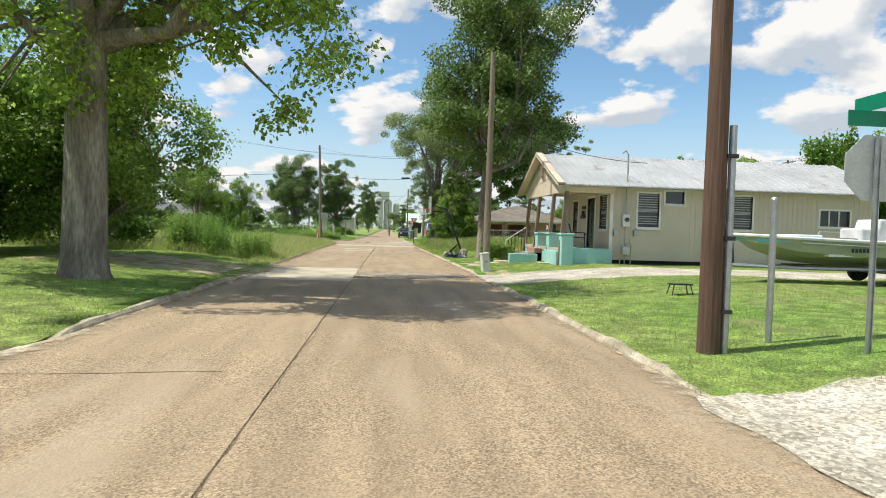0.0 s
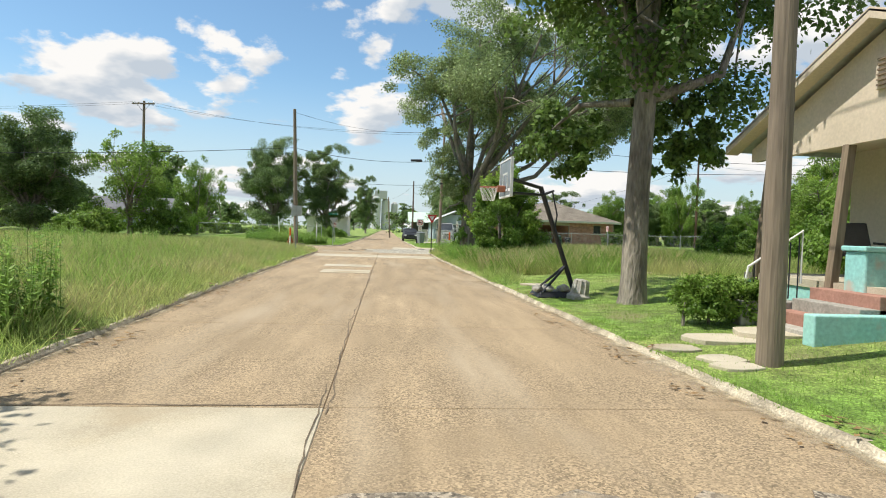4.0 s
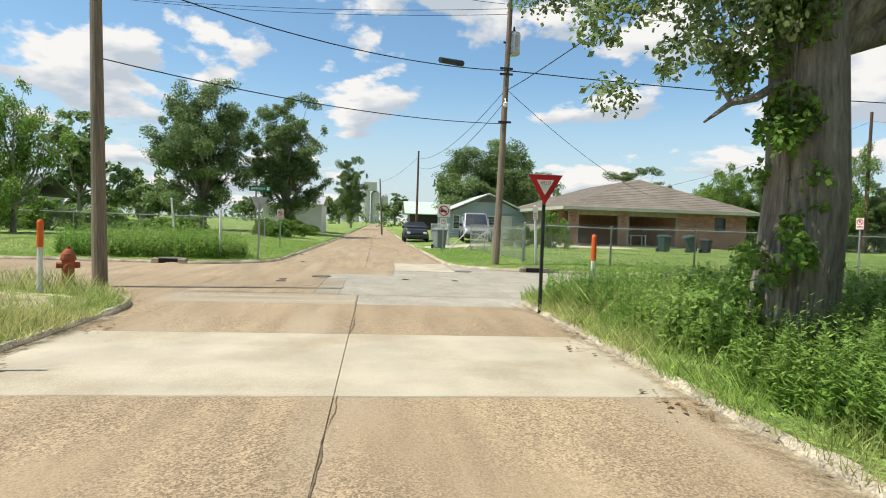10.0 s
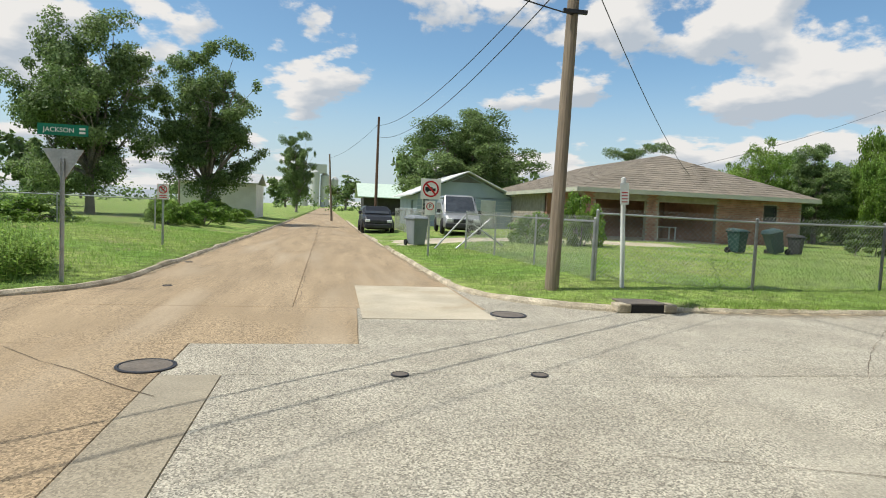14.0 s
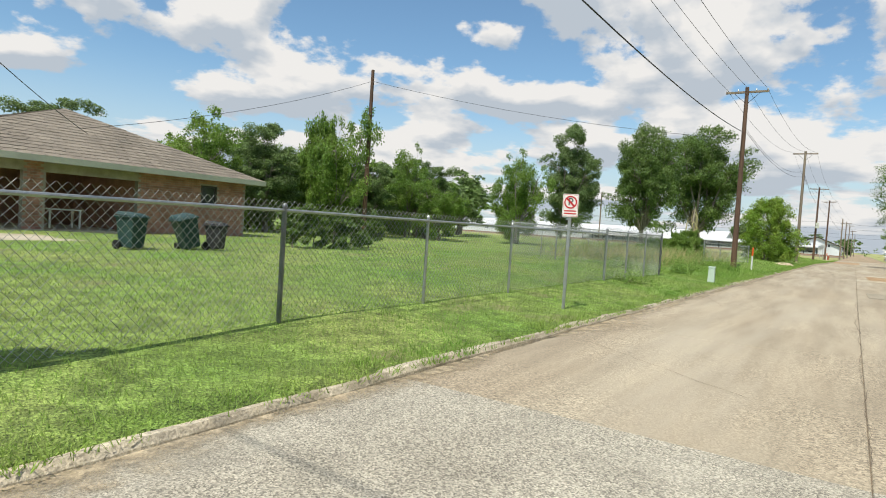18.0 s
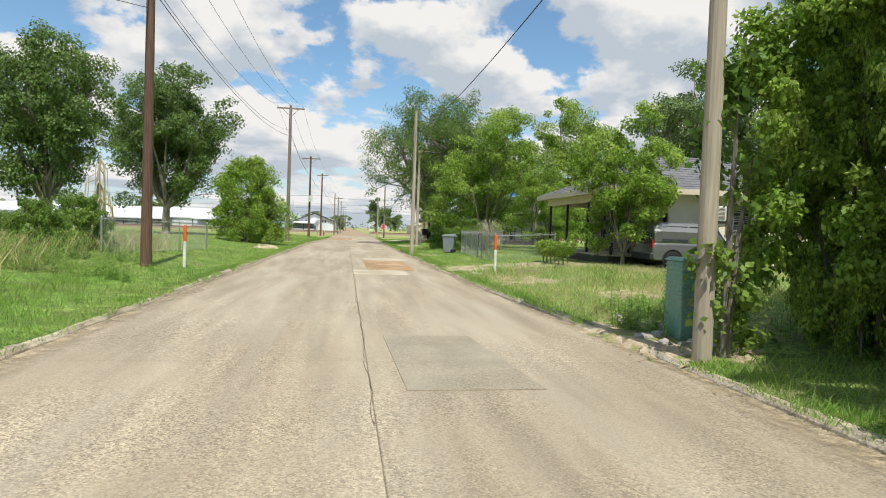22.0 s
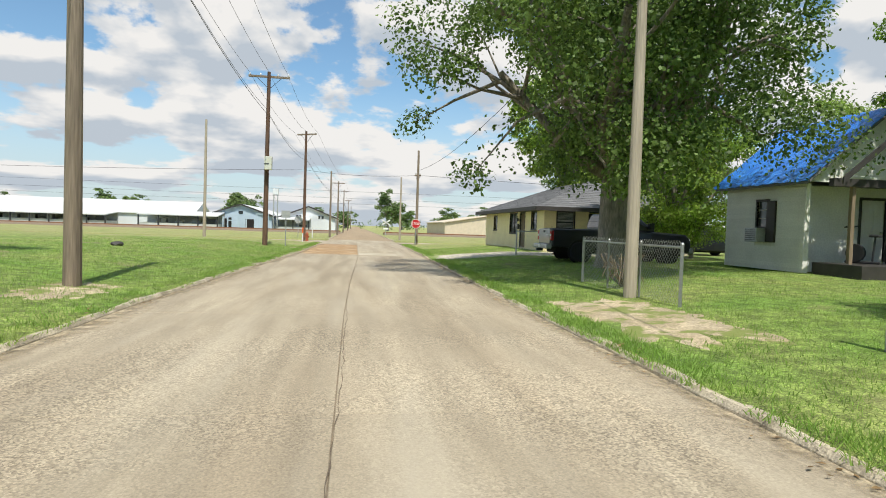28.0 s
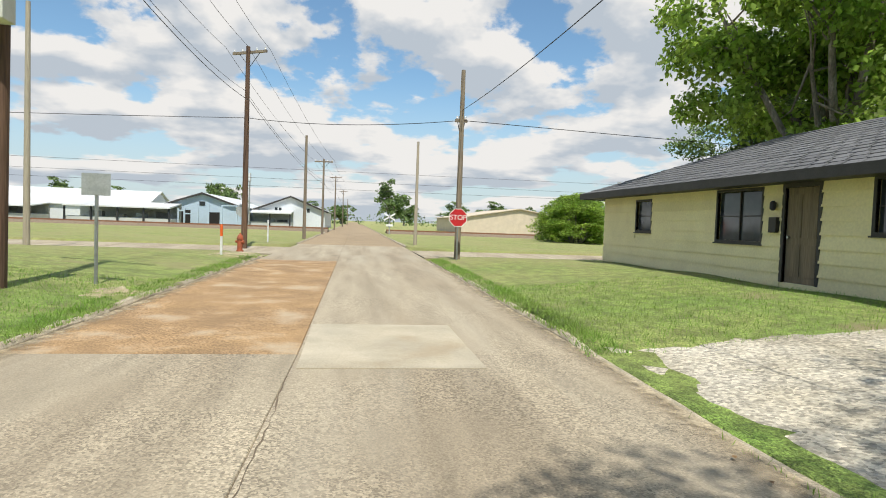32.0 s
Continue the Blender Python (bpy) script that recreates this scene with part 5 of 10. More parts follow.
for k in range(26):
    a, q = rgo.uniform(0, 2 * math.pi), rgo.uniform(0.2, 1.0)
    r0, z0 = 1.55 * q, 3.7 * math.sqrt(max(0.05, 1 - q ** 3))
    tip = np.array([(r0 + 0.45 * q) * math.cos(a), (r0 + 0.45 * q) * math.sin(a), z0 + rgo.uniform(0.3, 0.95) * (1.1 - 0.6 * q)])
    foot = np.array([r0 * 0.8 * math.cos(a), r0 * 0.8 * math.sin(a), z0 - 0.4])
    spots = foot + (tip - foot) * np.linspace(0.2, 1, 7)[:, None]
    v, f = leaf_cloud(rgo, spots, np.linspace(0.2, 0.06, 7), 420, 0.1)
    part("shoot", raw_mesh("shoot", v, f, M["leaf_broad"]), M["leaf_broad"], vm)
plant(bush(22, 1.2, 1.3, 2.3, 14000, 0.09, "leaf_bright", clumps=60), 7.2, 47.8, "dark green bush behind the vine mound", category="bush")
b1 = plant(bush(23, 2.6, 3.2, 4.6, 22000, 0.17, "leaf_bright", "thicket", clumps=80), -13.0, 18.6, "dense green thicket of shrubs", category="shrub")
put(b1, -12.8, 14.4, 3.0, 5.2, "dense green thicket of shrubs", 80, "shrub")
put(b1, -12.0, 26.5, 3.0, 4.2, "dense green thicket of shrubs", 190, "shrub")
put(b1, -14.0, 21.5, 3.6, 6.4, "dense green thicket of shrubs", 250, "shrub")
put(b1, -17.0, 11.0, 4.0, 6.6, "dense green thicket of shrubs", 20, "shrub")
put(b1, -12.0, 10.0, 2.6, 3.4, "dense green thicket of shrubs", 320, "shrub")
plant(box_hedge(24, "clipped_shrub", 0.72, 0.42, 0.15, 0.68, 16000, 0.055, "leaf_bright", 4), 5.95, 27.3, "low clipped bright green box shrub by the porch", category="bush")

mid_a = plant(tree_parts(31, 12.7, 4.1, 1.0, 0.26, 76000, 0.155, "leaf_far", lobes=16, clumps=140, fork=0.2), -13.6, 96.5, "tall full green tree beyond the crossing")
mid_b = plant(tree_parts(32, 12.1, 3.5, 1.0, 0.24, 72000, 0.155, "leaf_far", lobes=16, clumps=140, fork=0.2), -7.6, 100.5, "tall narrow green tree beyond the crossing")
mid_c = plant(tree_parts(33, 8.2, 3.9, 0.7, 0.2, 24000, 0.155, "leaf_bright", lobes=11, clumps=80, fork=0.2), -19.9, 68.8, "broad vine-hung tree on the field's edge")
mid_d = plant(tree_parts(34, 8.0, 3.4, 0.5, 0.16, 26000, 0.14, "leaf_bright", lobes=11, clumps=80, fork=0.2), 31.0, 51.4, "slim sapling tree rising above the hedge")
far_a = plant(tree_parts(35, 9.0, 4.2, 0.4, 0.25, 3200, 0.6, "leaf_far", lobes=8, clumps=50, fork=0.2), 12.5, 128, "far round green tree")
far_b = plant(tree_parts(36, 12.0, 4.0, 1.0, 0.25, 3200, 0.6, "leaf_far", lobes=8, clumps=50, fork=0.25), 22, 138, "far tall green tree")
LEFT = "leafy green tree at the edge of the field"
put(mid_c, -17.0, 76.5, 2.4, 7.2, "vine-hung tree with bare twigs on the field's edge", 120)
put(mid_a, -25.9, 66.0, 3.9, 10.2, LEFT, 60)
put(mid_d, -28.5, 54.0, 3.0, 7.8, LEFT, 10)
put(mid_d, -29.6, 59.0, 3.8, 10.6, LEFT, 200)
put(mid_a, -23.0, 42.0, 3.2, 8.8, LEFT, 70)
put(mid_b, -27.5, 47.0, 3.4, 8.6, LEFT, 140)
put(mid_d, -25.5, 35.0, 3.4, 8.0, LEFT, 240)
put(mid_c, -21.0, 30.0, 3.4, 7.4, LEFT, 300)
put(mid_a, -31.0, 76.0, 3.8, 9.6, LEFT, 33)
put(mid_d, -36.0, 69.0, 4.4, 10.2, LEFT, 93)
put(far_a, -32.6, 136, 3.6, 8.6, "round far tree behind the fence", 10)
put(far_b, -40.5, 135, 5.5, 14.5, "tall vine-hung far tree", 70)
put(far_a, -52, 128, 5.0, 9.0, "round far tree behind the fence", 120)
put(far_a, -25, 118, 3.0, 5.0, "round far tree behind the fence", 160)
put(mid_b, -4.4, 160.0, 3.0, 13.4, "slim far tree beside the street", 40)
put(mid_a, 12.5, 109.5, 5.4, 11.0, "large full tree behind the blue house", 70)
put(far_a, 20, 122, 4.4, 8.5, "far round green tree", 30)
for i, (x, y, r, h) in enumerate(((-46, 60, 4.5, 9), (-44, 46, 4.6, 9), (-38, 36, 4.4, 9), (-50, 74, 5, 9), (-42, 92, 4, 7), (-34, 26, 4.4, 9), (-28, 18, 4.6, 11), (-60, 55, 6, 10), (-30, 8, 5, 11), (-24, 2, 5, 11))):
    put((far_a, far_b)[i % 2], x, y, r, h, LEFT, 47 * i)
RIGHT = "leafy green tree behind the field"
for i, (x, y, r, h) in enumerate(((23.0, 47.5, 2.8, 6.2), (27.0, 43.0, 3.2, 6.8), (30.5, 38.5, 3.4, 7.2), (34.5, 34.0, 3.6, 7.6), (29.0, 30.0, 3.4, 7.4), (38.0, 44.0, 3.8, 8.4), (42.0, 37.0, 4.0, 9.0), (36.0, 26.0, 4.0, 9.0), (33.0, 20.0, 4.0, 9.0))):
    put((mid_d, mid_c, mid_a)[i % 3], x, y, r, h, RIGHT, 61 * i)
for i, (x, y, r, h) in enumerate(((17.0, 36.5, 2.6, 4.6), (20.0, 33.0, 2.8, 5.4), (22.5, 36.0, 2.6, 4.6), (23.5, 29.0, 3.2, 6.4), (26.0, 46.0, 2.6, 5.4), (31.0, 43.0, 3.0, 6.0))):
    put(b1, x, y, r, h, "brush and vines behind the field", 47 * i, "shrub")
low = plant(bush(25, 1.6, 1.6, 2.2, 9000, 0.14, "leaf_bright", clumps=50), 19.5, 50.6, "low bush in the field", category="bush")
for i, (x, y, r, h) in enumerate(((21.5, 45.2, 1.8, 2.6), (24.5, 40.5, 2.0, 2.8), (18.4, 47.4, 1.2, 1.6), (27.5, 36.5, 2.0, 3.0), (25.0, 33.0, 2.2, 3.0), (21.0, 39.0, 1.6, 2.2), (-17.5, 70.0, 1.8, 2.4), (-20.5, 62.0, 1.8, 2.2), (-25.0, 50.0, 1.8, 2.6), (-19.5, 40.0, 1.8, 2.6), (-24.0, 72.0, 2.0, 2.6))):
    put(low, x, y, r, h, "low bush in the field", 33 * i, "bush")

# street two, south side
HEDGE = "overgrown hedge of vines and saplings leaning over the kerb"
hedge = plant(bush(41, 2.9, 2.7, 6.8, 115000, 0.082, "leaf_broad", "overgrown_hedge", clumps=260, stems=12, clump_r=(0.05, 0.15), hollow=0.12), 28.2, 54.3, HEDGE, category="hedge")
put(hedge, 30.7, 54.5, 2.8, 7.4, HEDGE, 130, "hedge")
put(hedge, 33.2, 54.7, 2.5, 6.8, "overgrown hedge with dark hollows beside the pole", 215, "hedge")
put(hedge, 34.1, 55.4, 1.3, 6.4, "overgrown hedge with dark hollows beside the pole", 75, "hedge")
put(hedge, 34.9, 53.7, 2.0, 6.2, "overgrown hedge with dark hollows beside the pole", 30, "hedge")
put(hedge, 30.0, 50.6, 3.4, 8.6, "overgrown hedge of vines and saplings", 300, "hedge")
put(hedge, 26.9, 51.8, 2.0, 5.2, "overgrown hedge of vines and saplings", 60, "hedge")
put(mid_d, 28.0, 51.8, 2.4, 9.0, "slim sapling tree rising above the hedge", 170)
put(mid_d, 34.5, 51.0, 2.4, 8.2, "slim sapling tree rising above the hedge", 20)
vine = bush(26, 0.36, 0.36, 4.2, 1600, 0.12, "leaf_bright", "pole_vine", clumps=24, stems=3, clump_r=(0.5, 0.95))
plant(vine, 34.45, 57.05, "leafy vine climbing the pale utility pole", category="vine")
ivy = bush(27, 0.36, 0.36, 4.9, 5200, 0.085, "leaf_bright", "trunk_vine", clumps=46, stems=4, clump_r=(0.35, 0.6))
plant(ivy, 4.6, 51.12, "ivy climbing the oak's trunk", category="vine")
plant(box_hedge(28, "yard_hedge", 1.6, 0.2, 0.35, 0.82, 13000, 0.06, "leaf_broad", 7), 50.9, 53.4, "thin yellow-green vine hedge on the yard fence", category="hedge")
plant(tree_parts(42, 6.4, 2.1, 0.3, 0.07, 30000, 0.11, "leaf_broad", lobes=14, clumps=130, fork=0.08, lobe_r=0.42, clump_r=0.4), 50.6, 50.7, "small bright green tree in front of the cream house")
g1 = plant(tree_parts(43, 9.6, 3.5, 0.6, 0.16, 50000, 0.13, "leaf_broad", lobes=14, clumps=110, fork=0.16), 68.5, 52.2, "leafy bright green tree behind the wire fence")
put(g1, 70.0, 45.2, 3.5, 11.0, "leafy bright green tree behind the wire fence", 130)
put(g1, 64.6, 49.0, 2.2, 5.2, "leafy green tree beside the cream house", 220)
put(g1, 74.5, 50.5, 2.6, 6.0, "leafy bright green tree behind the wire fence", 280)
put(b1, 66.0, 54.0, 1.5, 2.0, "dense green shrub along the wire fence", 30, "shrub")
put(b1, 71.0, 54.2, 1.6, 2.4, "dense green shrub along the wire fence", 130, "shrub")
plant(tree_parts(44, 14.5, 6.8, 2.2, 0.55, 105000, 0.14, "leaf", lean=(-1.3, 0.8), lobes=20, clumps=250, fork=0.24, clump_r=0.34, droop=0.8, upright=True), 88.1, 52.6, "very large dark green shade tree with a thick trunk")
put(mid_a, 73.0, 33.0, 5.3, 16.5, "tall tree behind the cream house", 30)
put(mid_b, 74.5, 25.5, 4.0, 14.2, "tall tree behind the cream house", 80)
put(mid_a, 66.0, 30.0, 4.0, 12.0, "tall tree behind the cream house", 140)
put(mid_b, 82.0, 31.0, 4.4, 13.0, "tall tree behind the cream house", 200)
put(mid_c, 79.0, 40.0, 3.2, 8.0, "leafy tree in the back yard", 250)
put(g1, 98.0, 44.0, 2.2, 6.2, "dark leafy tree beside the tarped house", 20)
put(g1, 95.0, 38.0, 3.0, 8.0, "green tree beside the tarped house", 90)
plant(tree_parts(45, 9.4, 3.0, 3.6, 0.12, 9000, 0.15, "leaf_bright", lobes=9, clumps=60, fork=0.25, lobe_r=0.4), 84.4, 43.6, "thin light green tree in front of the tarped house")
plant(tree_parts(46, 15.0, 7.2, 3.6, 0.34, 52000, 0.25, "leaf_broad", lobes=13, clumps=120, fork=0.22), 113.0, 43.6, "big sycamore with bright broad leaves behind the yellow house")
put(mid_a, 121.0, 38.0, 5.0, 12.0, "tall tree behind the yellow house", 130)
# street two, north side
nb = plant(bush(51, 2.2, 2.3, 6.0, 44000, 0.13, "leaf_broad", "tree_bush", clumps=170, stems=12), 71.4, 68.4, "round many-stemmed green bush tree near the road", category="bush")
n1 = plant(tree_parts(52, 14.4, 4.9, 1.4, 0.33, 64000, 0.2, "leaf", lobes=17, clumps=220, fork=0.18), 84.7, 77.2, "large full tree on the lawn")
put(n1, 64.6, 78.0, 3.2, 11.4, "tall full tree on the lawn", 120)
put(mid_b, 60.9, 83.5, 2.7, 11.4, "tall thin tree behind the back fence", 50)
put(mid_c, 52.1, 84.5, 2.6, 7.6, "brownish green tree behind the back fence", 10)
put(mid_c, 55.5, 86.0, 2.2, 6.0, "brownish green tree behind the back fence", 80)
put(mid_b, 47.0, 90.0, 2.4, 6.2, "tree behind the back fence", 150)
for i, (x, y, r, h) in enumerate(((35.8, 89.0, 2.4, 9.0), (32.6, 91.7, 2.3, 6.8), (44.8, 90.2, 1.8, 7.2), (44.2, 86.7, 2.0, 5.2), (40.8, 91.0, 2.2, 5.8), (29.0, 93.0, 2.4, 6.2), (27.4, 92.0, 2.4, 7.2), (24.0, 99.0, 3.0, 7.0), (38.0, 100.0, 3.5, 7.6), (50.0, 93.0, 2.6, 6.0))):
    put((mid_d, mid_b, mid_c)[i % 3], x, y, r, h, "leafy tree behind the brick house's yard", 53 * i)
for i, (x, y, r, h) in enumerate(((66, 100, 4.4, 8), (74, 104, 4.6, 8), (58, 104, 4.4, 8), (84, 110, 5, 8), (46, 108, 4.6, 8))):
    put((far_a, far_b)[i % 2], x, y, r, h, "far tree behind the back lots", 53 * i)
for i, (x, y, r, h) in enumerate(((30.5, 95.0, 2.8, 4.4), (34.4, 94.5, 2.8, 5.2), (38.2, 94.0, 2.8, 4.2), (42.0, 93.5, 2.8, 4.8), (46.0, 95.0, 2.8, 4.2), (50.0, 97.0, 2.8, 4.6), (54.0, 97.0, 2.8, 4.0), (58.5, 98.0, 2.8, 4.2), (35.4, 90.2, 1.7, 7.4))):
    put(b1, x, y, r, h, "brush and vines behind the back lots", 59 * i, "shrub")
put(b1, 47.5, 70.9, 1.0, 1.7, "vine-covered shrub along the chain-link fence", 0, "shrub")
put(b1, 50.5, 70.8, 1.1, 1.9, "vine-covered shrub along the chain-link fence", 100, "shrub")
put(b1, 44.0, 71.4, 0.9, 1.2, "vine-covered shrub along the chain-link fence", 50, "shrub")
put(nb, 151, 38.5, 3.6, 5.0, "dense green bush far down the road", 50, "bush")
put(nb, 157, 36.5, 3.6, 4.8, "dense green bush far down the road", 150, "bush")
for i in range(34):
    x, y = 260 + (i % 3) * 60, -160 + i * 14
    put((far_a, far_b)[i % 2], x, y, 5 + i % 3, 8 + 1.5 * (i % 4), "far tree on the skyline", 37 * i)
for i in range(16):
    put((far_a, far_b)[i % 2], -120 + i * 18, 230 + (i * 37 % 50), 5.5, 10, "far tree on the skyline", 71 * i)
for i in range(15):
    put(low, -46 + i * 2.5, 83.6 + 1.3 * math.sin(i * 2.1), 1.5, 1.5 + 0.5 * math.sin(i * 1.3), "brush growing along the back fence", 41 * i, "bush")
for i in range(11):
    put(low, -6.6 + 1.0 * math.sin(i * 1.9), 86.0 + i * 2.6, 1.0 + 0.3 * math.sin(i * 2.3), 1.0 + 0.4 * math.sin(i * 1.3 + 1), "brush growing along the far kerb", 67 * i, "bush")
# woods on the skyline
rgf = np.random.default_rng(8)
fc, fr = [], []
for x0, y0, x1, y1, n in ((-190, 215, 150, 225, 90), (345, -170, 345, 330, 110), (-75, -20, -85, 150, 60), (60, -45, 330, -75, 70), (160, 240, 345, 250, 50)):
    for k in range(n):
        u = (k + rgf.uniform(-0.4, 0.4)) / n
        top = 3.2 + 2.4 * math.sin(0.31 * k) * math.sin(0.13 * k + 1) + rgf.uniform(-1, 1.4)
        for z in (1.2, top * 0.7):
            fc.append((x0 + (x1 - x0) * u + rgf.normal() * 2, y0 + (y1 - y0) * u + rgf.normal() * 2, z))
            fr.append(rgf.uniform(1.8, 3.2))
v, f = leaf_cloud(rgf, fc, fr, 26000, 0.9)
fw = new("far_woods", raw_mesh("far_woods", v, f, M["leaf_far"]))
tagged(fw, "distant low line of trees and brush on the horizon", "woods", kind="stuff")
put(g1, 95.8, 46.2, 3.4, 10.0, "leafy green tree behind the pickup", 200)
plant(box_hedge(29, "lawn_hedge", 2.3, 0.8, 0.1, 1.45, 46000, 0.085, "leaf", 5), 24.4, 78.0, "broad clipped dark green hedge on the lawn", category="hedge")
put(low, 10.2, 78.4, 0.9, 2.2, "round green shrub by the brick house's drive", 10, "bush")
put(low, 8.4, 78.8, 0.9, 1.3, "round green shrub by the brick house's drive", 80, "bush")

# ---- buildings ----
def wall_sheet(u0, u1, z0, z1, holes, a, b, axis):
    """One connected wall of even thickness with openings (u0, u1, z0, z1)."""
    us = sorted({u0, u1, *[h[0] for h in holes], *[h[1] for h in holes]})
    zs = sorted({z0, z1, *[min(max(h[2], z0), z1) for h in holes], *[min(max(h[3], z0), z1) for h in holes]})
    nu, nz = len(us) - 1, len(zs) - 1

    def solid(i, k):
        if not (0 <= i < nu and 0 <= k < nz):
            return False
        u, z = (us[i] + us[i + 1]) / 2, (zs[k] + zs[k + 1]) / 2
        return not any(h[0] < u < h[1] and h[2] < z < h[3] for h in holes)

    s, ids = Shape(), {}

    def vid(i, k, d):
        if (i, k, d) not in ids:
            ids[i, k, d] = len(s.v)
            s.v.append((d, us[i], zs[k]) if axis == "x" else (us[i], d, zs[k]))
        return ids[i, k, d]

    for i in range(nu):
        for k in range(nz):
            if not solid(i, k):
                continue
            for d in (a, b):
                s.f.append((vid(i, k, d), vid(i + 1, k, d), vid(i + 1, k + 1, d), vid(i, k + 1, d)))
            for di, dk, e in ((-1, 0, ((i, k), (i, k + 1))), (1, 0, ((i + 1, k), (i + 1, k + 1))), (0, -1, ((i, k), (i + 1, k))), (0, 1, ((i, k + 1), (i + 1, k + 1)))):
                if not solid(i + di, k + dk):
                    p, q = e
                    s.f.append((vid(*p, a), vid(*q, a), vid(*q, b), vid(*p, b)))
    return s


def wall_x(th, name, x, y0, y1, z0, z1, holes, material, t=0.15, outward=-1):
    """A wall across x with openings (y0, y1, z0, z1). outward -1: the outer face looks to -x."""
    a, b = (x, x + t) if outward < 0 else (x - t, x)
    return part(name, wall_sheet(y0, y1, z0, z1, holes, a, b, "x"), material, th)


def wall_y(th, name, y, x0, x1, z0, z1, holes, material, t=0.15, outward=-1):
    a, b = (y, y + t) if outward < 0 else (y - t, y)
    return part(name, wall_sheet(x0, x1, z0, z1, holes, a, b, "y"), material, th)


def window(th, axis, d, a0, a1, z0, z1, out=-1, trim="white_paint", bars=3, fill="blind", width=0.07, cols=1):
    """A window in a wall. axis: 'x' or 'y' across which the wall stands at d; out: the sign of its outer side."""
    def bx(s, p0, p1, q0, q1, e0, e1):
        lo, hi = sorted((d + out * e0, d + out * e1))
        return s.box(lo, hi, p0, p1, q0, q1) if axis == "x" else s.box(p0, p1, lo, hi, q0, q1)
    w = part("window", bx(Shape(), a0, a1, z0, z1, -0.09, -0.07), M["glass_dark"], th)
    for p0, p1, q0, q1 in ((a0 - width, a1 + width, z1, z1 + width), (a0 - width, a1 + width, z0 - width, z0), (a0 - width, a0, z0, z1), (a1, a1 + width, z0, z1)):
        part("frame", bx(Shape(), p0, p1, q0, q1, -0.06, 0.025), M[trim], w)
    part("sill", bx(Shape(), a0 - width - 0.03, a1 + width + 0.03, z0 - width - 0.03, z0 - width, -0.02, 0.06), M[trim], w)
    for i in range(1, bars + 1):
        zz = z0 + (z1 - z0) * i / (bars + 1)
        part("glazing_bar", bx(Shape(), a0, a1, zz - 0.012, zz + 0.012, -0.07, -0.035), M[fill], w)
    for i in range(1, cols):
        aa = a0 + (a1 - a0) * i / cols
        part("mullion", bx(Shape(), aa - 0.02, aa + 0.02, z0, z1, -0.07, -0.03), M[trim], w)
    if fill == "blind":
        n = 14
        for i in range(n):
            if (i * 7) % 5 == 0:
                continue
            zz = z0 + (z1 - z0) * (i + 0.5) / n
            part("blind_slat", bx(Shape(), a0 + 0.02, a1 - 0.02, zz - 0.018, zz + 0.012, -0.068, -0.055), M["blind"], w)
    return w


def door(th, axis, d, a0, a1, z0, z1, out=-1, leaf="dark_trim", trim="white_paint", panels=True):
    def bx(s, p0, p1, q0, q1, e0, e1):
        lo, hi = sorted((d + out * e0, d + out * e1))
        return s.box(lo, hi, p0, p1, q0, q1) if axis == "x" else s.box(p0, p1, lo, hi, q0, q1)
    dr = part("door", bx(Shape(), a0, a1, z0, z1, -0.1, -0.05), M[leaf], th)
    for p0, p1, q0, q1 in ((a0 - 0.09, a1 + 0.09, z1, z1 + 0.09), (a0 - 0.09, a0, z0, z1), (a1, a1 + 0.09, z0, z1)):
        part("frame", bx(Shape(), p0, p1, q0, q1, -0.06, 0.03), M[trim], dr)
    if panels:
        m = (a0 + a1) / 2
        for p0, p1 in ((a0 + 0.09, m - 0.05), (m + 0.05, a1 - 0.09)):
            for q0, q1 in ((z0 + 0.15, z0 + 0.85), (z0 + 1.0, z1 - 0.15)):
                part("panel", bx(Shape(), p0, p1, q0, q1, -0.055, -0.035), M[leaf], dr)
    k0 = a0 + 0.08 if out < 0 else a1 - 0.14
    part("handle", bx(Shape(), k0, k0 + 0.06, z0 + 0.98, z0 + 1.04, -0.05, 0.02), M["galv"], dr)
    return dr


def gable_roof(th, axis, a0, a1, b0, b1, z0, zr, material, t=0.09, ribs=0.0, name="roof", br=None):
    """A pitched roof; the ridge runs along axis from a0 to a1, over b0..b1, eaves at z0, ridge at zr."""
    bm_ = (b0 + b1) / 2 if br is None else br
    out = []
    for e in (b0, b1):
        s = Shape()
        c = [(a0, e, z0), (a1, e, z0), (a1, bm_, zr), (a0, bm_, zr)]
        c = c + [(p, q, r + t) for p, q, r in c]
        if axis == "y":
            c = [(q, p, r) for p, q, r in c]
        s.add(c, [(0, 1, 2, 3), (4, 5, 6, 7), (0, 1, 5, 4), (1, 2, 6, 5), (2, 3, 7, 6), (3, 0, 4, 7)])
        slope = part(name, s, material, th)
        out.append(slope)
        if ribs:
            n = int((a1 - a0) / ribs)
            for i in range(n + 1):
                p = a0 + (a1 - a0) * i / n
                c = []
                for dz in (t, t + 0.03):
                    for pp, q, r in ((p - 0.02, e, z0), (p + 0.02, e, z0), (p + 0.02, bm_, zr), (p - 0.02, bm_, zr)):
                        c.append((pp, q, r + dz))
                if axis == "y":
                    c = [(q, p_, r) for p_, q, r in c]
                part("rib", Shape().add(c, [(0, 1, 2, 3), (4, 5, 6, 7), (0, 1, 5, 4), (1, 2, 6, 5), (2, 3, 7, 6), (3, 0, 4, 7)]), material, slope)
    return out


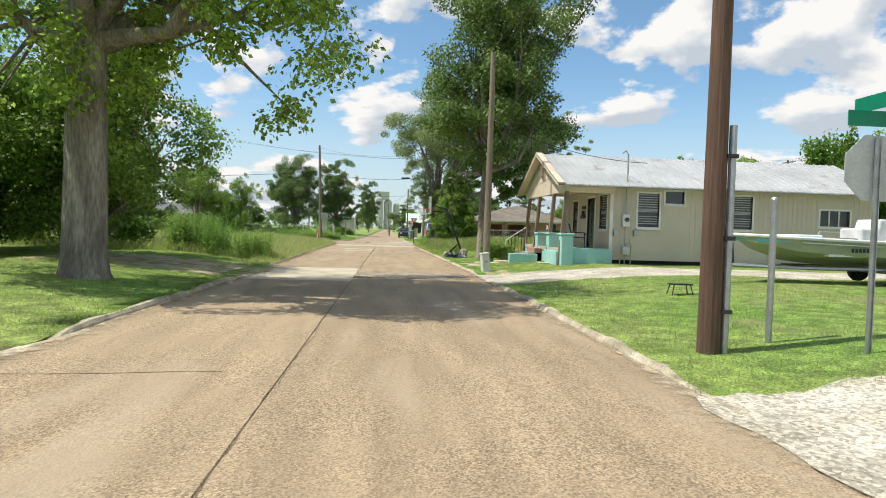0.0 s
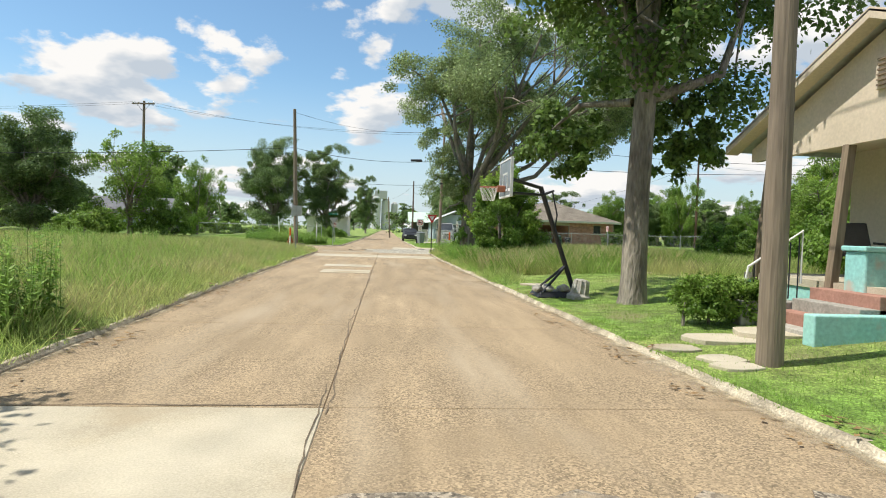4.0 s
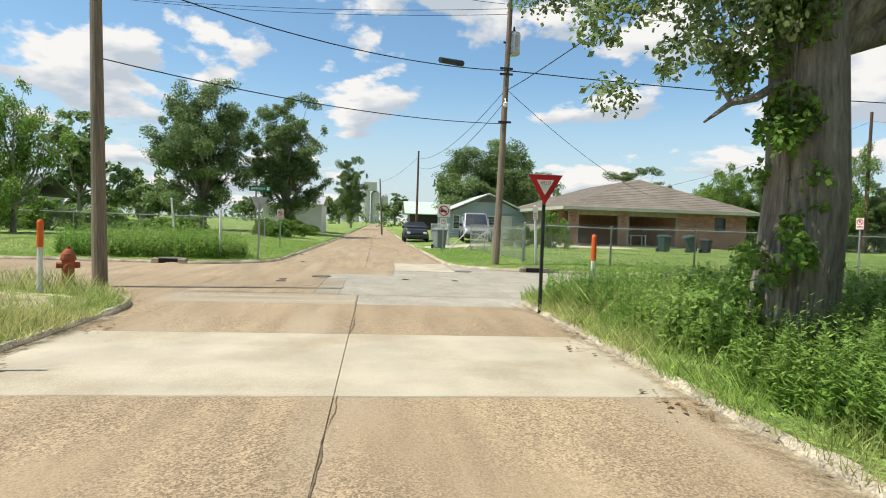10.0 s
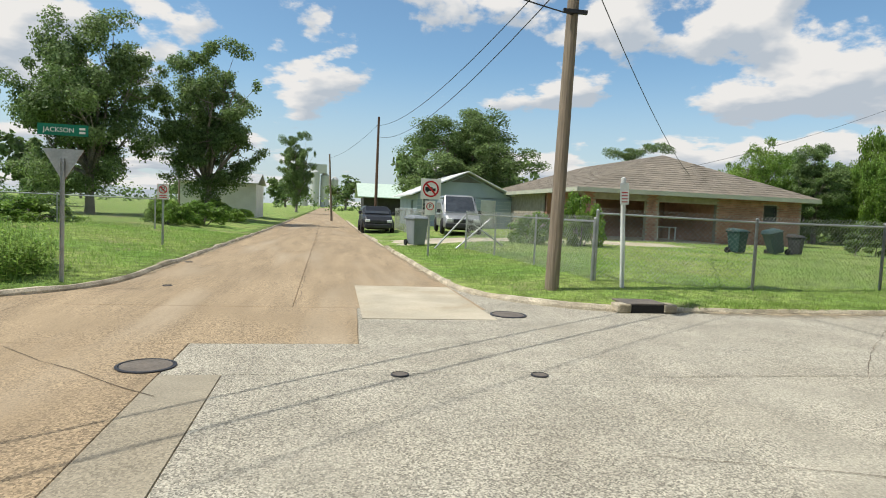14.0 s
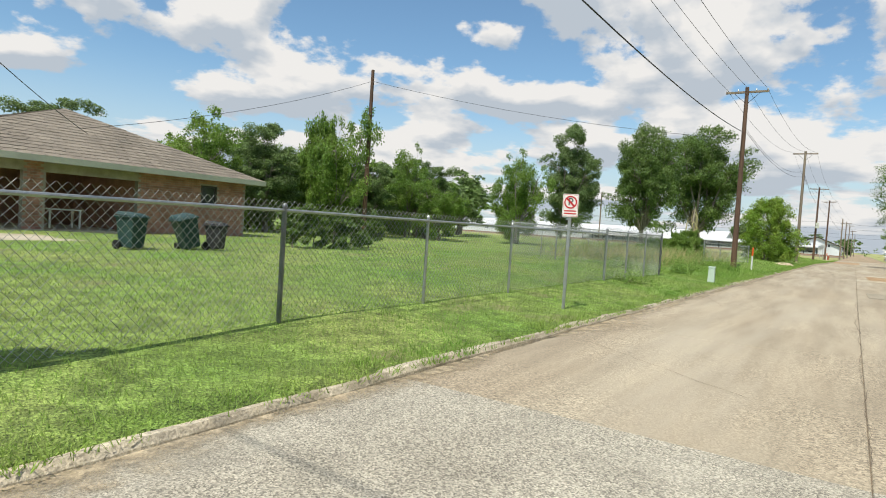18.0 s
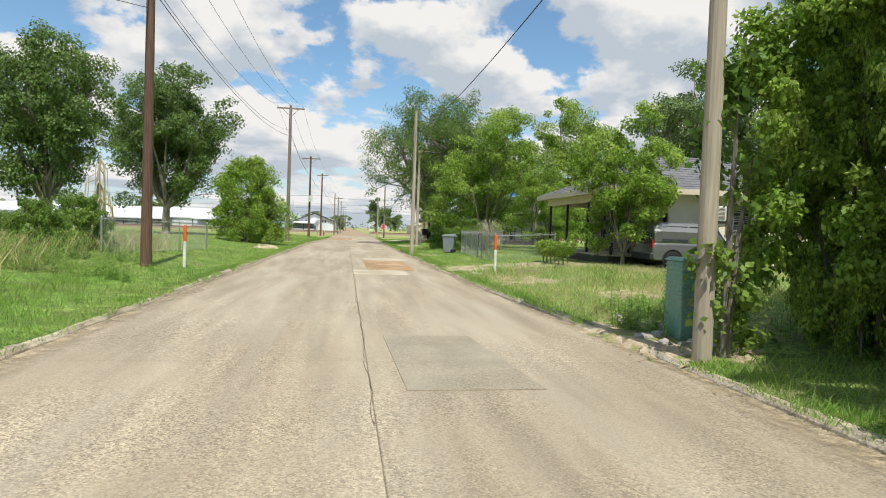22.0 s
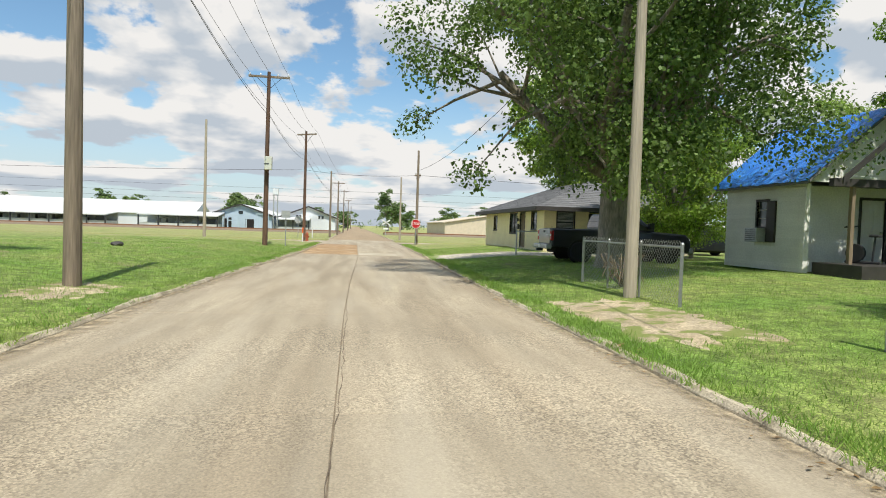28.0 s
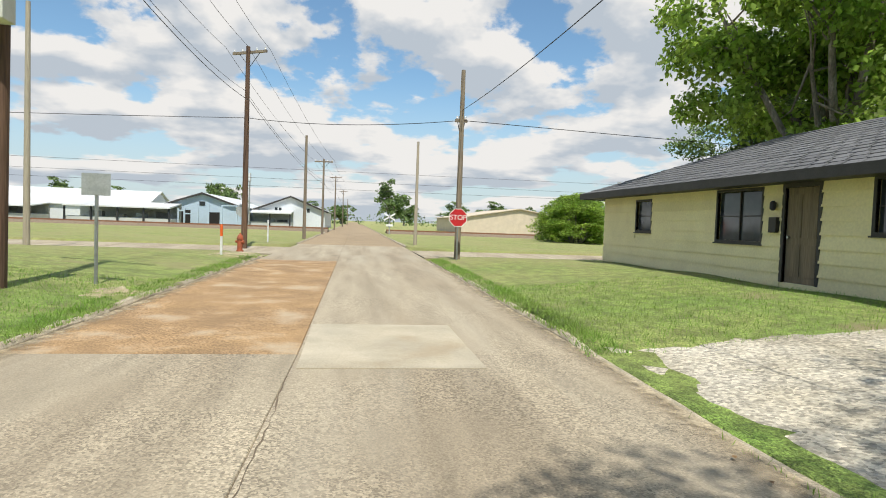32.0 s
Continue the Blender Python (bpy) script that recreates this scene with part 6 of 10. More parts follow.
def shingle_rows(th, corners, material, rows, name="shingle_course", parent=None):
    """Courses of shingles on a sloping face given by its eave (two corners) and its top (two corners)."""
    e0, e1, t1, t0 = [Vector(c) for c in corners]
    nrm = (e1 - e0).cross(t0 - e0).normalized()
    if nrm.z < 0:
        nrm = -nrm
    s = Shape()
    rg = random.Random(rows)
    for r in range(rows):
        f0, f1 = r / rows, (r + 1.25) / rows
        f1 = min(f1, 1.0)
        a0, a1, b0, b1 = e0.lerp(t0, f0), e1.lerp(t1, f0), e0.lerp(t0, f1), e1.lerp(t1, f1)
        n = max(3, int((a1 - a0).length / 0.45))
        for i in range(n):
            u0, u1 = i / n + 0.002, (i + 1) / n - 0.002
            lift = rg.uniform(0.018, 0.03)
            q = [a0.lerp(a1, u0) + nrm * lift, a0.lerp(a1, u1) + nrm * lift, b0.lerp(b1, u1) + nrm * 0.006, b0.lerp(b1, u0) + nrm * 0.006]
            lo = [q[0] - nrm * 0.02, q[1] - nrm * 0.02]
            s.add([tuple(v) for v in q + lo], [(0, 1, 2, 3), (4, 5, 1, 0)])
    ob = part(name, s, material, th)
    ob["kind"] = "stuff"
    return ob


def hip_roof(th, x0, x1, y0, y1, z0, ridge0, ridge1, zr, material, rows=16, fascia="fascia"):
    """A hipped roof: eaves rectangle at z0 and a ridge from ridge0 to ridge1 at zr."""
    r0, r1 = (*ridge0, zr), (*ridge1, zr)
    c = [(x0, y0, z0), (x1, y0, z0), (x1, y1, z0), (x0, y1, z0)]
    along_y = abs(ridge1[1] - ridge0[1]) > abs(ridge1[0] - ridge0[0])
    if along_y:   # ridge0 is the lower y
        faces = [(c[0], c[1], r0, r0), (c[1], c[2], r1, r0), (c[2], c[3], r1, r1), (c[3], c[0], r0, r1)]
    else:         # ridge0 is the lower x
        faces = [(c[0], c[1], r1, r0), (c[1], c[2], r1, r1), (c[2], c[3], r0, r1), (c[3], c[0], r0, r0)]
    for f in faces:
        s = Shape()
        pts = [f[0], f[1], f[2]] + ([f[3]] if f[3] != f[2] else [])
        n = len(pts)
        low = [(p[0], p[1], p[2] - 0.06) for p in pts]
        s.add(pts + low, [tuple(range(n)), tuple(range(n, 2 * n))] + [(i, (i + 1) % n, n + (i + 1) % n, n + i) for i in range(n)])
        rf = part("roof", s, material, th)
        shingle_rows(rf, f, material, rows)
    s = Shape()
    for p, q in ((c[0], c[1]), (c[1], c[2]), (c[2], c[3]), (c[3], c[0])):
        lo = (min(p[0], q[0]) - 0.015, min(p[1], q[1]) - 0.015)
        hi = (max(p[0], q[0]) + 0.015, max(p[1], q[1]) + 0.015)
        part("fascia", Shape().box(lo[0], hi[0], lo[1], hi[1], z0 - 0.2, z0 + 0.02), M[fascia], th)
    part("soffit", Shape().box(x0 + 0.02, x1 - 0.02, y0 + 0.02, y1 - 0.02, z0 - 0.17, z0 - 0.13), M[fascia], th)


def boards_y(th, y, x0, x1, z0, z1, material, step=0.2, holes=(), out=-1, name="board"):
    """Lapped siding boards on a wall across y, left open at the holes."""
    n = max(1, round((z1 - z0) / step))
    for i in range(n):
        a, b = z0 + (z1 - z0) * i / n, z0 + (z1 - z0) * (i + 1) / n
        x = x0
        cuts = sorted((h[0] - 0.07, h[1] + 0.07) for h in holes if h[2] - 0.1 < b - 0.02 and h[3] + 0.07 > a + 0.02)
        for lo, hi in cuts + [(x1, x1)]:
            if lo > x + 0.02:
                y0_, y1_ = y + out * 0.004, y + out * 0.036
                part(name, Shape().add([(x, y, a), (lo, y, a), (lo, y, b), (x, y, b), (x, y1_, a), (lo, y1_, a), (lo, y0_, b), (x, y0_, b)],
                     [(0, 1, 2, 3), (4, 5, 6, 7), (0, 1, 5, 4), (1, 2, 6, 5), (2, 3, 7, 6), (3, 0, 4, 7)]), material, th)
            x = max(x, hi)


def boards_x(th, x, y0, y1, z0, z1, material, step=0.2, holes=(), out=-1, name="board"):
    n = max(1, round((z1 - z0) / step))
    for i in range(n):
        a, b = z0 + (z1 - z0) * i / n, z0 + (z1 - z0) * (i + 1) / n
        y = y0
        cuts = sorted((h[0] - 0.07, h[1] + 0.07) for h in holes if h[2] - 0.1 < b - 0.02 and h[3] + 0.07 > a + 0.02)
        for lo, hi in cuts + [(y1, y1)]:
            if lo > y + 0.02:
                x0_, x1_ = x + out * 0.004, x + out * 0.036
                part(name, Shape().add([(x, y, a), (x, lo, a), (x, lo, b), (x, y, b), (x1_, y, a), (x1_, lo, a), (x0_, lo, b), (x0_, y, b)],
                     [(0, 1, 2, 3), (4, 5, 6, 7), (0, 1, 5, 4), (1, 2, 6, 5), (2, 3, 7, 6), (3, 0, 4, 7)]), material, th)
            y = max(y, hi)


# -- cream house with the turquoise porch --
hA = thing("house", "cream wood-sided house with tin roof and turquoise porch base", "house")
gA = 0.40
hol = [(10.62, 11.46, 1.86, 3.16), (11.70, 12.46, 2.80, 3.26), (14.5, 15.26, 1.88, 3.16), (18.1, 19.35, 2.1, 2.72)]
wall_y(hA, "wall", 23.0, 9.6, 20.4, gA + 0.16, 3.36, hol, M["siding_cream"])
wall_y(hA, "wall", 29.2, 9.6, 20.4, gA + 0.1, 3.36, [], M["siding_cream"], outward=1)
wall_x(hA, "wall", 20.4, 23.15, 29.05, gA + 0.1, 3.36, [], M["siding_cream"], outward=1)
porch_holes = [(25.0, 25.95, 0.95, 3.05), (23.55, 24.4, 1.75, 3.1), (27.3, 28.0, 1.5, 3.0)]
wall_x(hA, "wall", 9.6, 23.15, 29.05, gA + 0.1, 3.36, porch_holes, M["siding_cream"])
for i in range(54):                       # upright grooves of the sheet siding
    x = 9.75 + i * 0.2
    if any(a - 0.1 < x < b + 0.1 for a, b, *_ in hol):
        continue
    part("batten", Shape().box(x - 0.012, x + 0.012, 22.988, 23.0, gA + 0.2, 3.3), M["siding_cream"], hA)
# set-back near-black strip paints the shade below the raised floor
part("skirt", Shape().box(9.7, 20.3, 23.06, 23.1, 0.2, gA + 0.16), M["dark_hole"], hA)
part("corner_board", Shape().box(9.5, 9.62, 22.96, 23.02, gA, 3.36), M["white_paint"], hA)
window(hA, "y", 23.0, *hol[0])
window(hA, "y", 23.0, *hol[1], bars=0, fill="dark_trim")
window(hA, "y", 23.0, *hol[2])
window(hA, "y", 23.0, *hol[3], bars=0, cols=3, fill="dark_trim")
window(hA, "x", 9.6, *porch_holes[1])
window(hA, "x", 9.6, *porch_holes[2], bars=1)
door(hA, "x", 9.6, *porch_holes[0], leaf="glass_dark")
gable_roof(hA, "x", 7.3, 20.9, 22.45, 29.75, 3.33, 4.87, M["tin_roof"], 0.05, ribs=0.3, name="roof_slope", br=26.15)
# the gable's face over the porch, with its vent
part("gable", Shape().plate([(22.75, 3.36), (29.45, 3.36), (26.15, 4.78)], "x", 7.66, 7.76), M["trim_cream"], hA)
part("gable_back", Shape().plate([(22.75, 3.36), (29.45, 3.36), (26.15, 4.78)], "x", 20.3, 20.4), M["trim_cream"], hA)
for y0, y1 in ((22.45, 26.15), (26.15, 29.75)):
    za, zb = (3.28, 4.82) if y0 < 23 else (4.82, 3.28)
    part("rake_board", Shape().add([(7.28, y0, za), (7.28, y1, zb), (7.28, y1, zb + 0.16), (7.28, y0, za + 0.16), (7.54, y0, za), (7.54, y1, zb), (7.54, y1, zb + 0.16), (7.54, y0, za + 0.16)],
         [(0, 1, 2, 3), (4, 5, 6, 7), (0, 1, 5, 4), (1, 2, 6, 5), (2, 3, 7, 6), (3, 0, 4, 7)]), M["trim_cream"], hA)
part("porch_beam", Shape().box(7.66, 7.8, 22.75, 29.45, 3.12, 3.36), M["trim_cream"], hA)
part("porch_beam", Shape().box(7.8, 9.6, 22.78, 22.92, 3.1, 3.34), M["trim_cream"], hA)
part("porch_ceiling", Shape().box(7.74, 9.6, 22.9, 29.3, 3.36, 3.4), M["trim_cream"], hA)
vent = part("gable_vent", Shape().box(7.6, 7.66, 25.85, 26.35, 3.85, 4.35), M["trim_cream"], hA)
for i in range(6):
    part("louvre", Shape().box(7.57, 7.61, 25.9, 26.3, 3.89 + i * 0.075, 3.92 + i * 0.075), M["wood_post"], vent)
part("porch_deck", Shape().box(7.52, 9.6, 22.85, 29.3, 0.82, 0.95), M["patch_pale"], hA)
part("porch_base", Shape().box(7.55, 9.58, 22.9, 29.25, 0.15, 0.82), M["turquoise"], hA)
part("porch_side_wall", Shape().box(7.96, 9.55, 22.72, 22.9, 0.15, 0.98), M["turquoise"], hA, bevel=0.02)
for x, y in ((7.5, 22.5), (7.48, 24.3), (7.48, 26.2)):
    pd = part("pedestal", Shape().box(x, x + 0.46, y, y + 0.42, 0.15, 1.46), M["turquoise"], hA, bevel=0.03)
    part("pedestal_cap", Shape().box(x - 0.04, x + 0.5, y - 0.04, y + 0.46, 1.46, 1.54), M["turquoise"], pd, bevel=0.02)
part("low_wall", Shape().box(7.42, 7.55, 22.95, 24.75, 0.15, 0.84), M["turquoise"], hA, bevel=0.02)
for y in (22.78, 24.55, 26.95, 28.9):       # the posts stand on the ground and lean in at the top
    part("porch_post", Shape().hexa([(7.4, y - 0.07, 0.1), (7.54, y - 0.07, 0.1), (7.54, y + 0.07, 0.1), (7.4, y + 0.07, 0.1), (7.66, y - 0.07, 3.14), (7.8, y - 0.07, 3.14), (7.8, y + 0.07, 3.14), (7.66, y + 0.07, 3.14)]), M["wood_post"], hA, bevel=0.008)
for i in range(4):
    part("step", Shape().box(6.35 + i * 0.29, 7.52, 25.6, 27.0, 0.12, 0.32 + i * 0.18), M["brick_red"] if i % 2 else M["stone"], hA, bevel=0.01)
part("step_wall", Shape().box(6.1, 7.3, 25.35, 25.58, 0.12, 0.62), M["turquoise"], hA, bevel=0.02)
part("step_wall", Shape().box(6.1, 7.3, 27.02, 27.25, 0.12, 0.62), M["stone"], hA, bevel=0.02)
rail = part("handrail", Shape().tube([(6.2, 27.2, 0.6), (6.3, 27.2, 1.15), (7.2, 27.2, 1.75), (7.2, 27.2, 0.9)], 0.02, 8), M["white_paint"], hA)
for i in range(6):
    part("baluster", Shape().tube([(6.4 + i * 0.15, 27.2, 0.65), (6.4 + i * 0.15, 27.2, 1.2 + i * 0.09)], 0.012, 6), M["dark_metal"], rail)
mt = part("electric_meter", Shape().box(9.98, 10.26, 22.84, 23.0, 1.85, 2.32), M["white_paint"], hA, "white meter box with a glass dial", bevel=0.01)
part("dial", Shape().tube([(10.12, 22.86, 2.12), (10.12, 22.76, 2.12)], 0.085, 14), M["glass_dark"], mt)
part("mast", Shape().tube([(10.12, 22.9, 2.32), (10.12, 22.9, 4.6), (10.0, 22.85, 4.75), (9.85, 22.8, 4.65)], 0.03, 8), M["galv"], hA)
part("conduit", Shape().tube([(10.12, 22.93, 1.85), (10.12, 22.93, 0.4)], 0.022, 8), M["galv"], hA)
for x in (9.75, 10.55):
    part("outlet_box", Shape().box(x - 0.1, x + 0.1, 22.88, 23.0, 1.5, 1.72), M["galv"], hA, bevel=0.01)
gm = part("gas_meter", Shape().box(9.9, 10.2, 22.6, 22.8, 0.75, 1.1), M["sign_back"], hA, bevel=0.05)
part("gas_pipe", Shape().tube([(10.3, 22.8, 0.3), (10.3, 22.75, 1.2), (10.05, 22.7, 1.22), (10.05, 22.7, 0.7), (9.85, 22.7, 0.6), (9.85, 22.7, 0.3)], 0.022, 8), M["galv"], gm)
part("porch_lamp", Shape().lathe([(0.04, 0), (0.07, 0.05), (0.07, 0.16), (0.02, 0.2)], (9.52, 26.35, 2.35), 8), M["dark_trim"], hA)
part("wall_plaque", Shape().box(9.57, 9.6, 26.2, 26.7, 2.62, 2.75), M["dark_trim"], hA)
part("mailbox", Shape().box(9.5, 9.6, 26.2, 26.65, 2.2, 2.38), M["dark_trim"], hA, bevel=0.01)


def porch_chair(x, y, turn):
    th = thing("porch_chair", "black mesh metal patio chair on the porch", "chair", "porch chairs", at=pose(x, y, 0.95, 0, 0, turn))
    part("seat", Shape().box(-0.26, 0.26, -0.24, 0.26, 0.40, 0.44), M["cloth_black"], th, bevel=0.02)
    part("backrest", Shape().add([(-0.26, 0.24, 0.44), (0.26, 0.24, 0.44), (0.22, 0.4, 0.98), (-0.22, 0.4, 0.98), (-0.26, 0.28, 0.44), (0.26, 0.28, 0.44), (0.22, 0.44, 0.98), (-0.22, 0.44, 0.98)],
         [(0, 1, 2, 3), (4, 5, 6, 7), (0, 1, 5, 4), (1, 2, 6, 5), (2, 3, 7, 6), (3, 0, 4, 7)]), M["cloth_black"], th, bevel=0.02)
    for sx in (-1, 1):
        part("armrest", Shape().tube([(sx * 0.29, 0.3, 0.64), (sx * 0.29, -0.22, 0.62), (sx * 0.29, -0.26, 0.55)], 0.02, 8), M["dark_metal"], th)
        for yy in (-0.22, 0.24):
            part("leg", Shape().tube([(sx * 0.27, yy, 0.62 if yy < 0 else 0.44), (sx * 0.28, yy + (0.06 if yy > 0 else -0.02), 0.0)], 0.016, 6), M["dark_metal"], th)


porch_chair(8.7, 24.2, 70)
porch_chair(8.9, 27.9, 110)

# -- brick house with the double carport --
hB = thing("house", "red brick house with brown hipped roof and double carport", "house")
zB = 0.42
for x0, x1, z0, z1 in ((13.35, 14.05, zB - 0.2, 2.85), (16.9, 17.62, zB - 0.2, 2.85), (21.0, 23.9, zB - 0.2, 2.85), (23.9, 24.6, zB - 0.2, 1.75), (23.9, 24.6, 2.55, 2.85), (24.6, 26.2, zB - 0.2, 2.85), (14.05, 16.9, 2.5, 2.85), (17.62, 21.0, 2.5, 2.85)):
    part("wall", Shape().box(x0, x1, 85.6, 85.85, z0, z1), M["mortar"], hB)
part("side_wall", Shape().box(13.35, 13.6, 91, 104, zB - 0.2, 2.85), M["mortar"], hB)
part("side_wall", Shape().box(25.95, 26.2, 85.85, 104, zB - 0.2, 2.85), M["mortar"], hB)
part("carport_back_wall", Shape().box(13.6, 25.95, 91, 91.2, zB - 0.2, 2.85), M["brick_red"], hB)
part("carport_side_wall", Shape().box(21.1, 21.3, 85.85, 91, zB - 0.2, 2.85), M["brick_red"], hB)
part("carport_floor", Shape().box(13.4, 21.1, 85.3, 91, 0.2, zB + 0.03), M["patch_pale"], hB)
for y in (88.0, 90.8):
    part("carport_pillar", Shape().box(13.35, 13.75, y, y + 0.4, zB - 0.2, 2.85), M["brick_red"], hB)
window(hB, "y", 85.6, 23.92, 24.58, 1.78, 2.52, trim="dark_trim", bars=1, fill="dark_trim")
hip_roof(hB, 12.75, 26.85, 84.95, 104.6, 3.02, (19.8, 89.3), (19.8, 100), 5.35, M["shingle_brown"], rows=18)
brs = Shape()
for row in range(31):
    z = zB - 0.15 + row * 0.096
    for x0, x1 in ((13.35, 14.05), (16.9, 17.62), (21.0, 26.2)):
        x = x0 + (0.11 if row % 2 else 0.0)
        while x + 0.2 <= x1 + 0.01:
            if not (23.75 < x < 24.65 and 1.6 < z < 2.6):
                brs.box(x + 0.005, x + 0.205, 85.585, 85.6, z, z + 0.082)
            x += 0.215
ob = part("brickwork", brs, M["brick_red"], hB)
ob["kind"] = "stuff"
# things under the carport
part("storage_cabinet", Shape().box(14.2, 15.4, 89.4, 90.0, zB, 1.5), M["dark_trim"], None)
bpy.data.objects["storage_cabinet"]["label"] = "dark storage cabinet inside the carport"
bpy.data.objects["storage_cabinet"]["category"] = "cabinet"
tb = thing("work_table", "pale table standing in the carport", "table", at=pose(18.9, 87.2, zB + 0.03))
part("tabletop", Shape().box(-0.6, 0.6, -0.35, 0.35, 0.7, 0.75), M["siding_white"], tb)
for sx in (-0.54, 0.54):
    for sy in (-0.3, 0.3):
        part("leg", Shape().box(sx - 0.03, sx + 0.03, sy - 0.03, sy + 0.03, 0, 0.7), M["siding_white"], tb)

# -- grey-blue gabled house --
hC = thing("house", "pale blue gabled house behind the driveway", "house")
wall_y(hC, "wall", 98.0, 6.6, 13.4, 0.1, 2.55, [(7.0, 7.5, 1.2, 2.3), (9.2, 10.6, 1.3, 2.3), (11.2, 12.1, 0.3, 2.3)], M["siding_blue"])
wall_x(hC, "wall", 6.6, 98.15, 108, 0.1, 2.55, [(100, 101, 1.2, 2.2)], M["siding_blue"])
part("gable", Shape().plate([(6.4, 2.5), (13.6, 2.5), (10.0, 4.15)], "y", 98.0, 98.12), M["siding_blue"], hC)
part("gable_vent", Shape().plate([(8.9, 3.55), (11.1, 3.55), (10.0, 4.05)], "y", 97.94, 98.0), M["shingle_grey"], hC)
window(hC, "y", 98.0, 7.0, 7.5, 1.2, 2.3)
window(hC, "y", 98.0, 9.2, 10.6, 1.3, 2.3, cols=2)
door(hC, "y", 98.0, 11.2, 12.1, 0.3, 2.3, leaf="white_paint")
gable_roof(hC, "y", 97.3, 108.5, 6.1, 13.9, 2.5, 4.25, M["roof_white"], 0.08)
for i in range(9):
    part("board", Shape().box(6.6, 13.4, 97.98, 98.0, 0.3 + i * 0.25, 0.31 + i * 0.25), M["siding_white"], hC)

# -- small buildings beyond the crossing --
hD = thing("house", "low house with a dark roof behind the west fence", "house")
part("wall", Shape().box(-34, -25, 92, 98, 0, 2.6), M["siding_blue"], hD)
gable_roof(hD, "x", -34.5, -24.5, 91.4, 98.6, 2.6, 4.2, M["shingle_grey"], 0.08)
hE = thing("shed", "weathered white shed behind the trees", "shed")
part("wall", Shape().box(-11, -5.2, 108, 114, 0, 3.0), M["siding_white"], hE)
gable_roof(hE, "x", -11.3, -5.0, 107.6, 114.4, 3.0, 3.9, M["tin_roof"], 0.06)
hF = thing("shed", "long open building with a pale green metal roof", "building")
# closed dark block; its colour paints the shaded inside of the open building
part("wall", Shape().box(6, 22, 150, 158, 0, 3.0), M["dark_trim"], hF)
gable_roof(hF, "x", 5, 23, 148, 160, 3.0, 5.2, M["box_green"], 0.1)


def silo_group(x, y):
    th = thing("grain_elevator", "far cluster of tall grey grain silos with a headhouse", "silo", at=pose(x, y, 0))
    for i, (dx, dy, r, h) in enumerate(((0, 0, 6, 46), (13, 4, 6, 42), (-16, 6, 7, 34), (-30, 10, 8, 26), (26, 8, 5, 38), (-44, 14, 8, 20))):
        si = part("silo", Shape().lathe([(r * 0.6, 0), (r * 0.6, h * 0.6), (r * 0.3, h * 0.6 + 2), (0.4, h * 0.6 + 2.4)], (dx * 0.6, dy, 0), 20), M["silo"], th)
    part("headhouse", Shape().box(-2, 9, -2, 6, 27, 34), M["silo"], th)
    part("conveyor", Shape().tube([(3, 2, 33), (-24, 12, 17)], 0.9, 6), M["silo"], th)


silo_group(-9, 560)

# -- cream house with the brick porch --
hG = thing("house", "cream stucco house with dark hipped roof and brick-faced porch", "house")
zG = 0.45
hw = [(46.1, 46.9, 2.35, 2.95), (44.7, 45.75, 1.85, 2.95), (42.2, 43.1, 1.85, 2.95)]
wall_x(hG, "wall", 51.3, 40.0, 48.6, zG - 0.1, 3.4, hw[1:], M["stucco"])
holn = [(53.4, 54.4, 0.75, 2.85), (56.3, 57.5, 1.4, 2.8)]
wall_y(hG, "wall", 48.6, 51.3, 59.2, zG - 0.1, 3.4, holn, M["stucco"], outward=1)
wall_x(hG, "wall", 59.2, 40.0, 48.45, zG - 0.1, 3.4, [], M["stucco"], outward=1)
wall_y(hG, "wall", 40.0, 51.45, 59.05, zG - 0.1, 3.4, [], M["stucco"])
window(hG, "x", 51.3, *hw[1], trim="wood_post", bars=2)
window(hG, "x", 51.3, *hw[2], trim="wood_post", bars=2)
window(hG, "y", 48.6, *holn[1], out=1, trim="dark_trim", bars=1, fill="dark_trim")
door(hG, "y", 48.6, *holn[0], out=1, leaf="wood_post", trim="dark_trim")
ac = part("air_conditioner", Shape().box(50.75, 51.3, 46.15, 46.85, 2.35, 2.95), M["plastic_white"], hG, "white window air conditioner", bevel=0.02)
part("ac_grille", Shape().box(50.73, 50.76, 46.22, 46.78, 2.42, 2.88), M["wood_post"], ac)
for i in range(8):
    part("ac_slat", Shape().box(50.715, 50.735, 46.24, 46.76, 2.45 + i * 0.055, 2.465 + i * 0.055), M["plastic_white"], ac)
part("ac_bracket", Shape().box(50.8, 51.3, 46.1, 46.9, 2.24, 2.32), M["dark_trim"], hG)
vb = Shape()
rgb = random.Random(9)
for row in range(28):
    z = zG + 0.3 + row * 0.088
    x = 51.4 + (0.12 if row % 2 else 0)
    while x < 59.0:
        if not any(a - 0.1 < x + 0.1 < b + 0.1 and lo - 0.1 < z < hi + 0.1 for a, b, lo, hi in holn) and rgb.random() < 0.97:
            vb.box(x, x + 0.215, 48.6, 48.6 + rgb.uniform(0.02, 0.045), z, z + 0.076)
        x += 0.228
ob = part("brick_facing", vb, M["brick_tan"], hG)
ob["kind"] = "stuff"
part("porch_floor", Shape().box(51.3, 59.4, 48.6, 51.0, zG - 0.3, zG + 0.28), M["dark_trim"], hG, bevel=0.02)
part("porch_slab", Shape().box(51.2, 59.5, 48.6, 51.1, zG + 0.28, zG + 0.34), M["patch_pale"], hG)
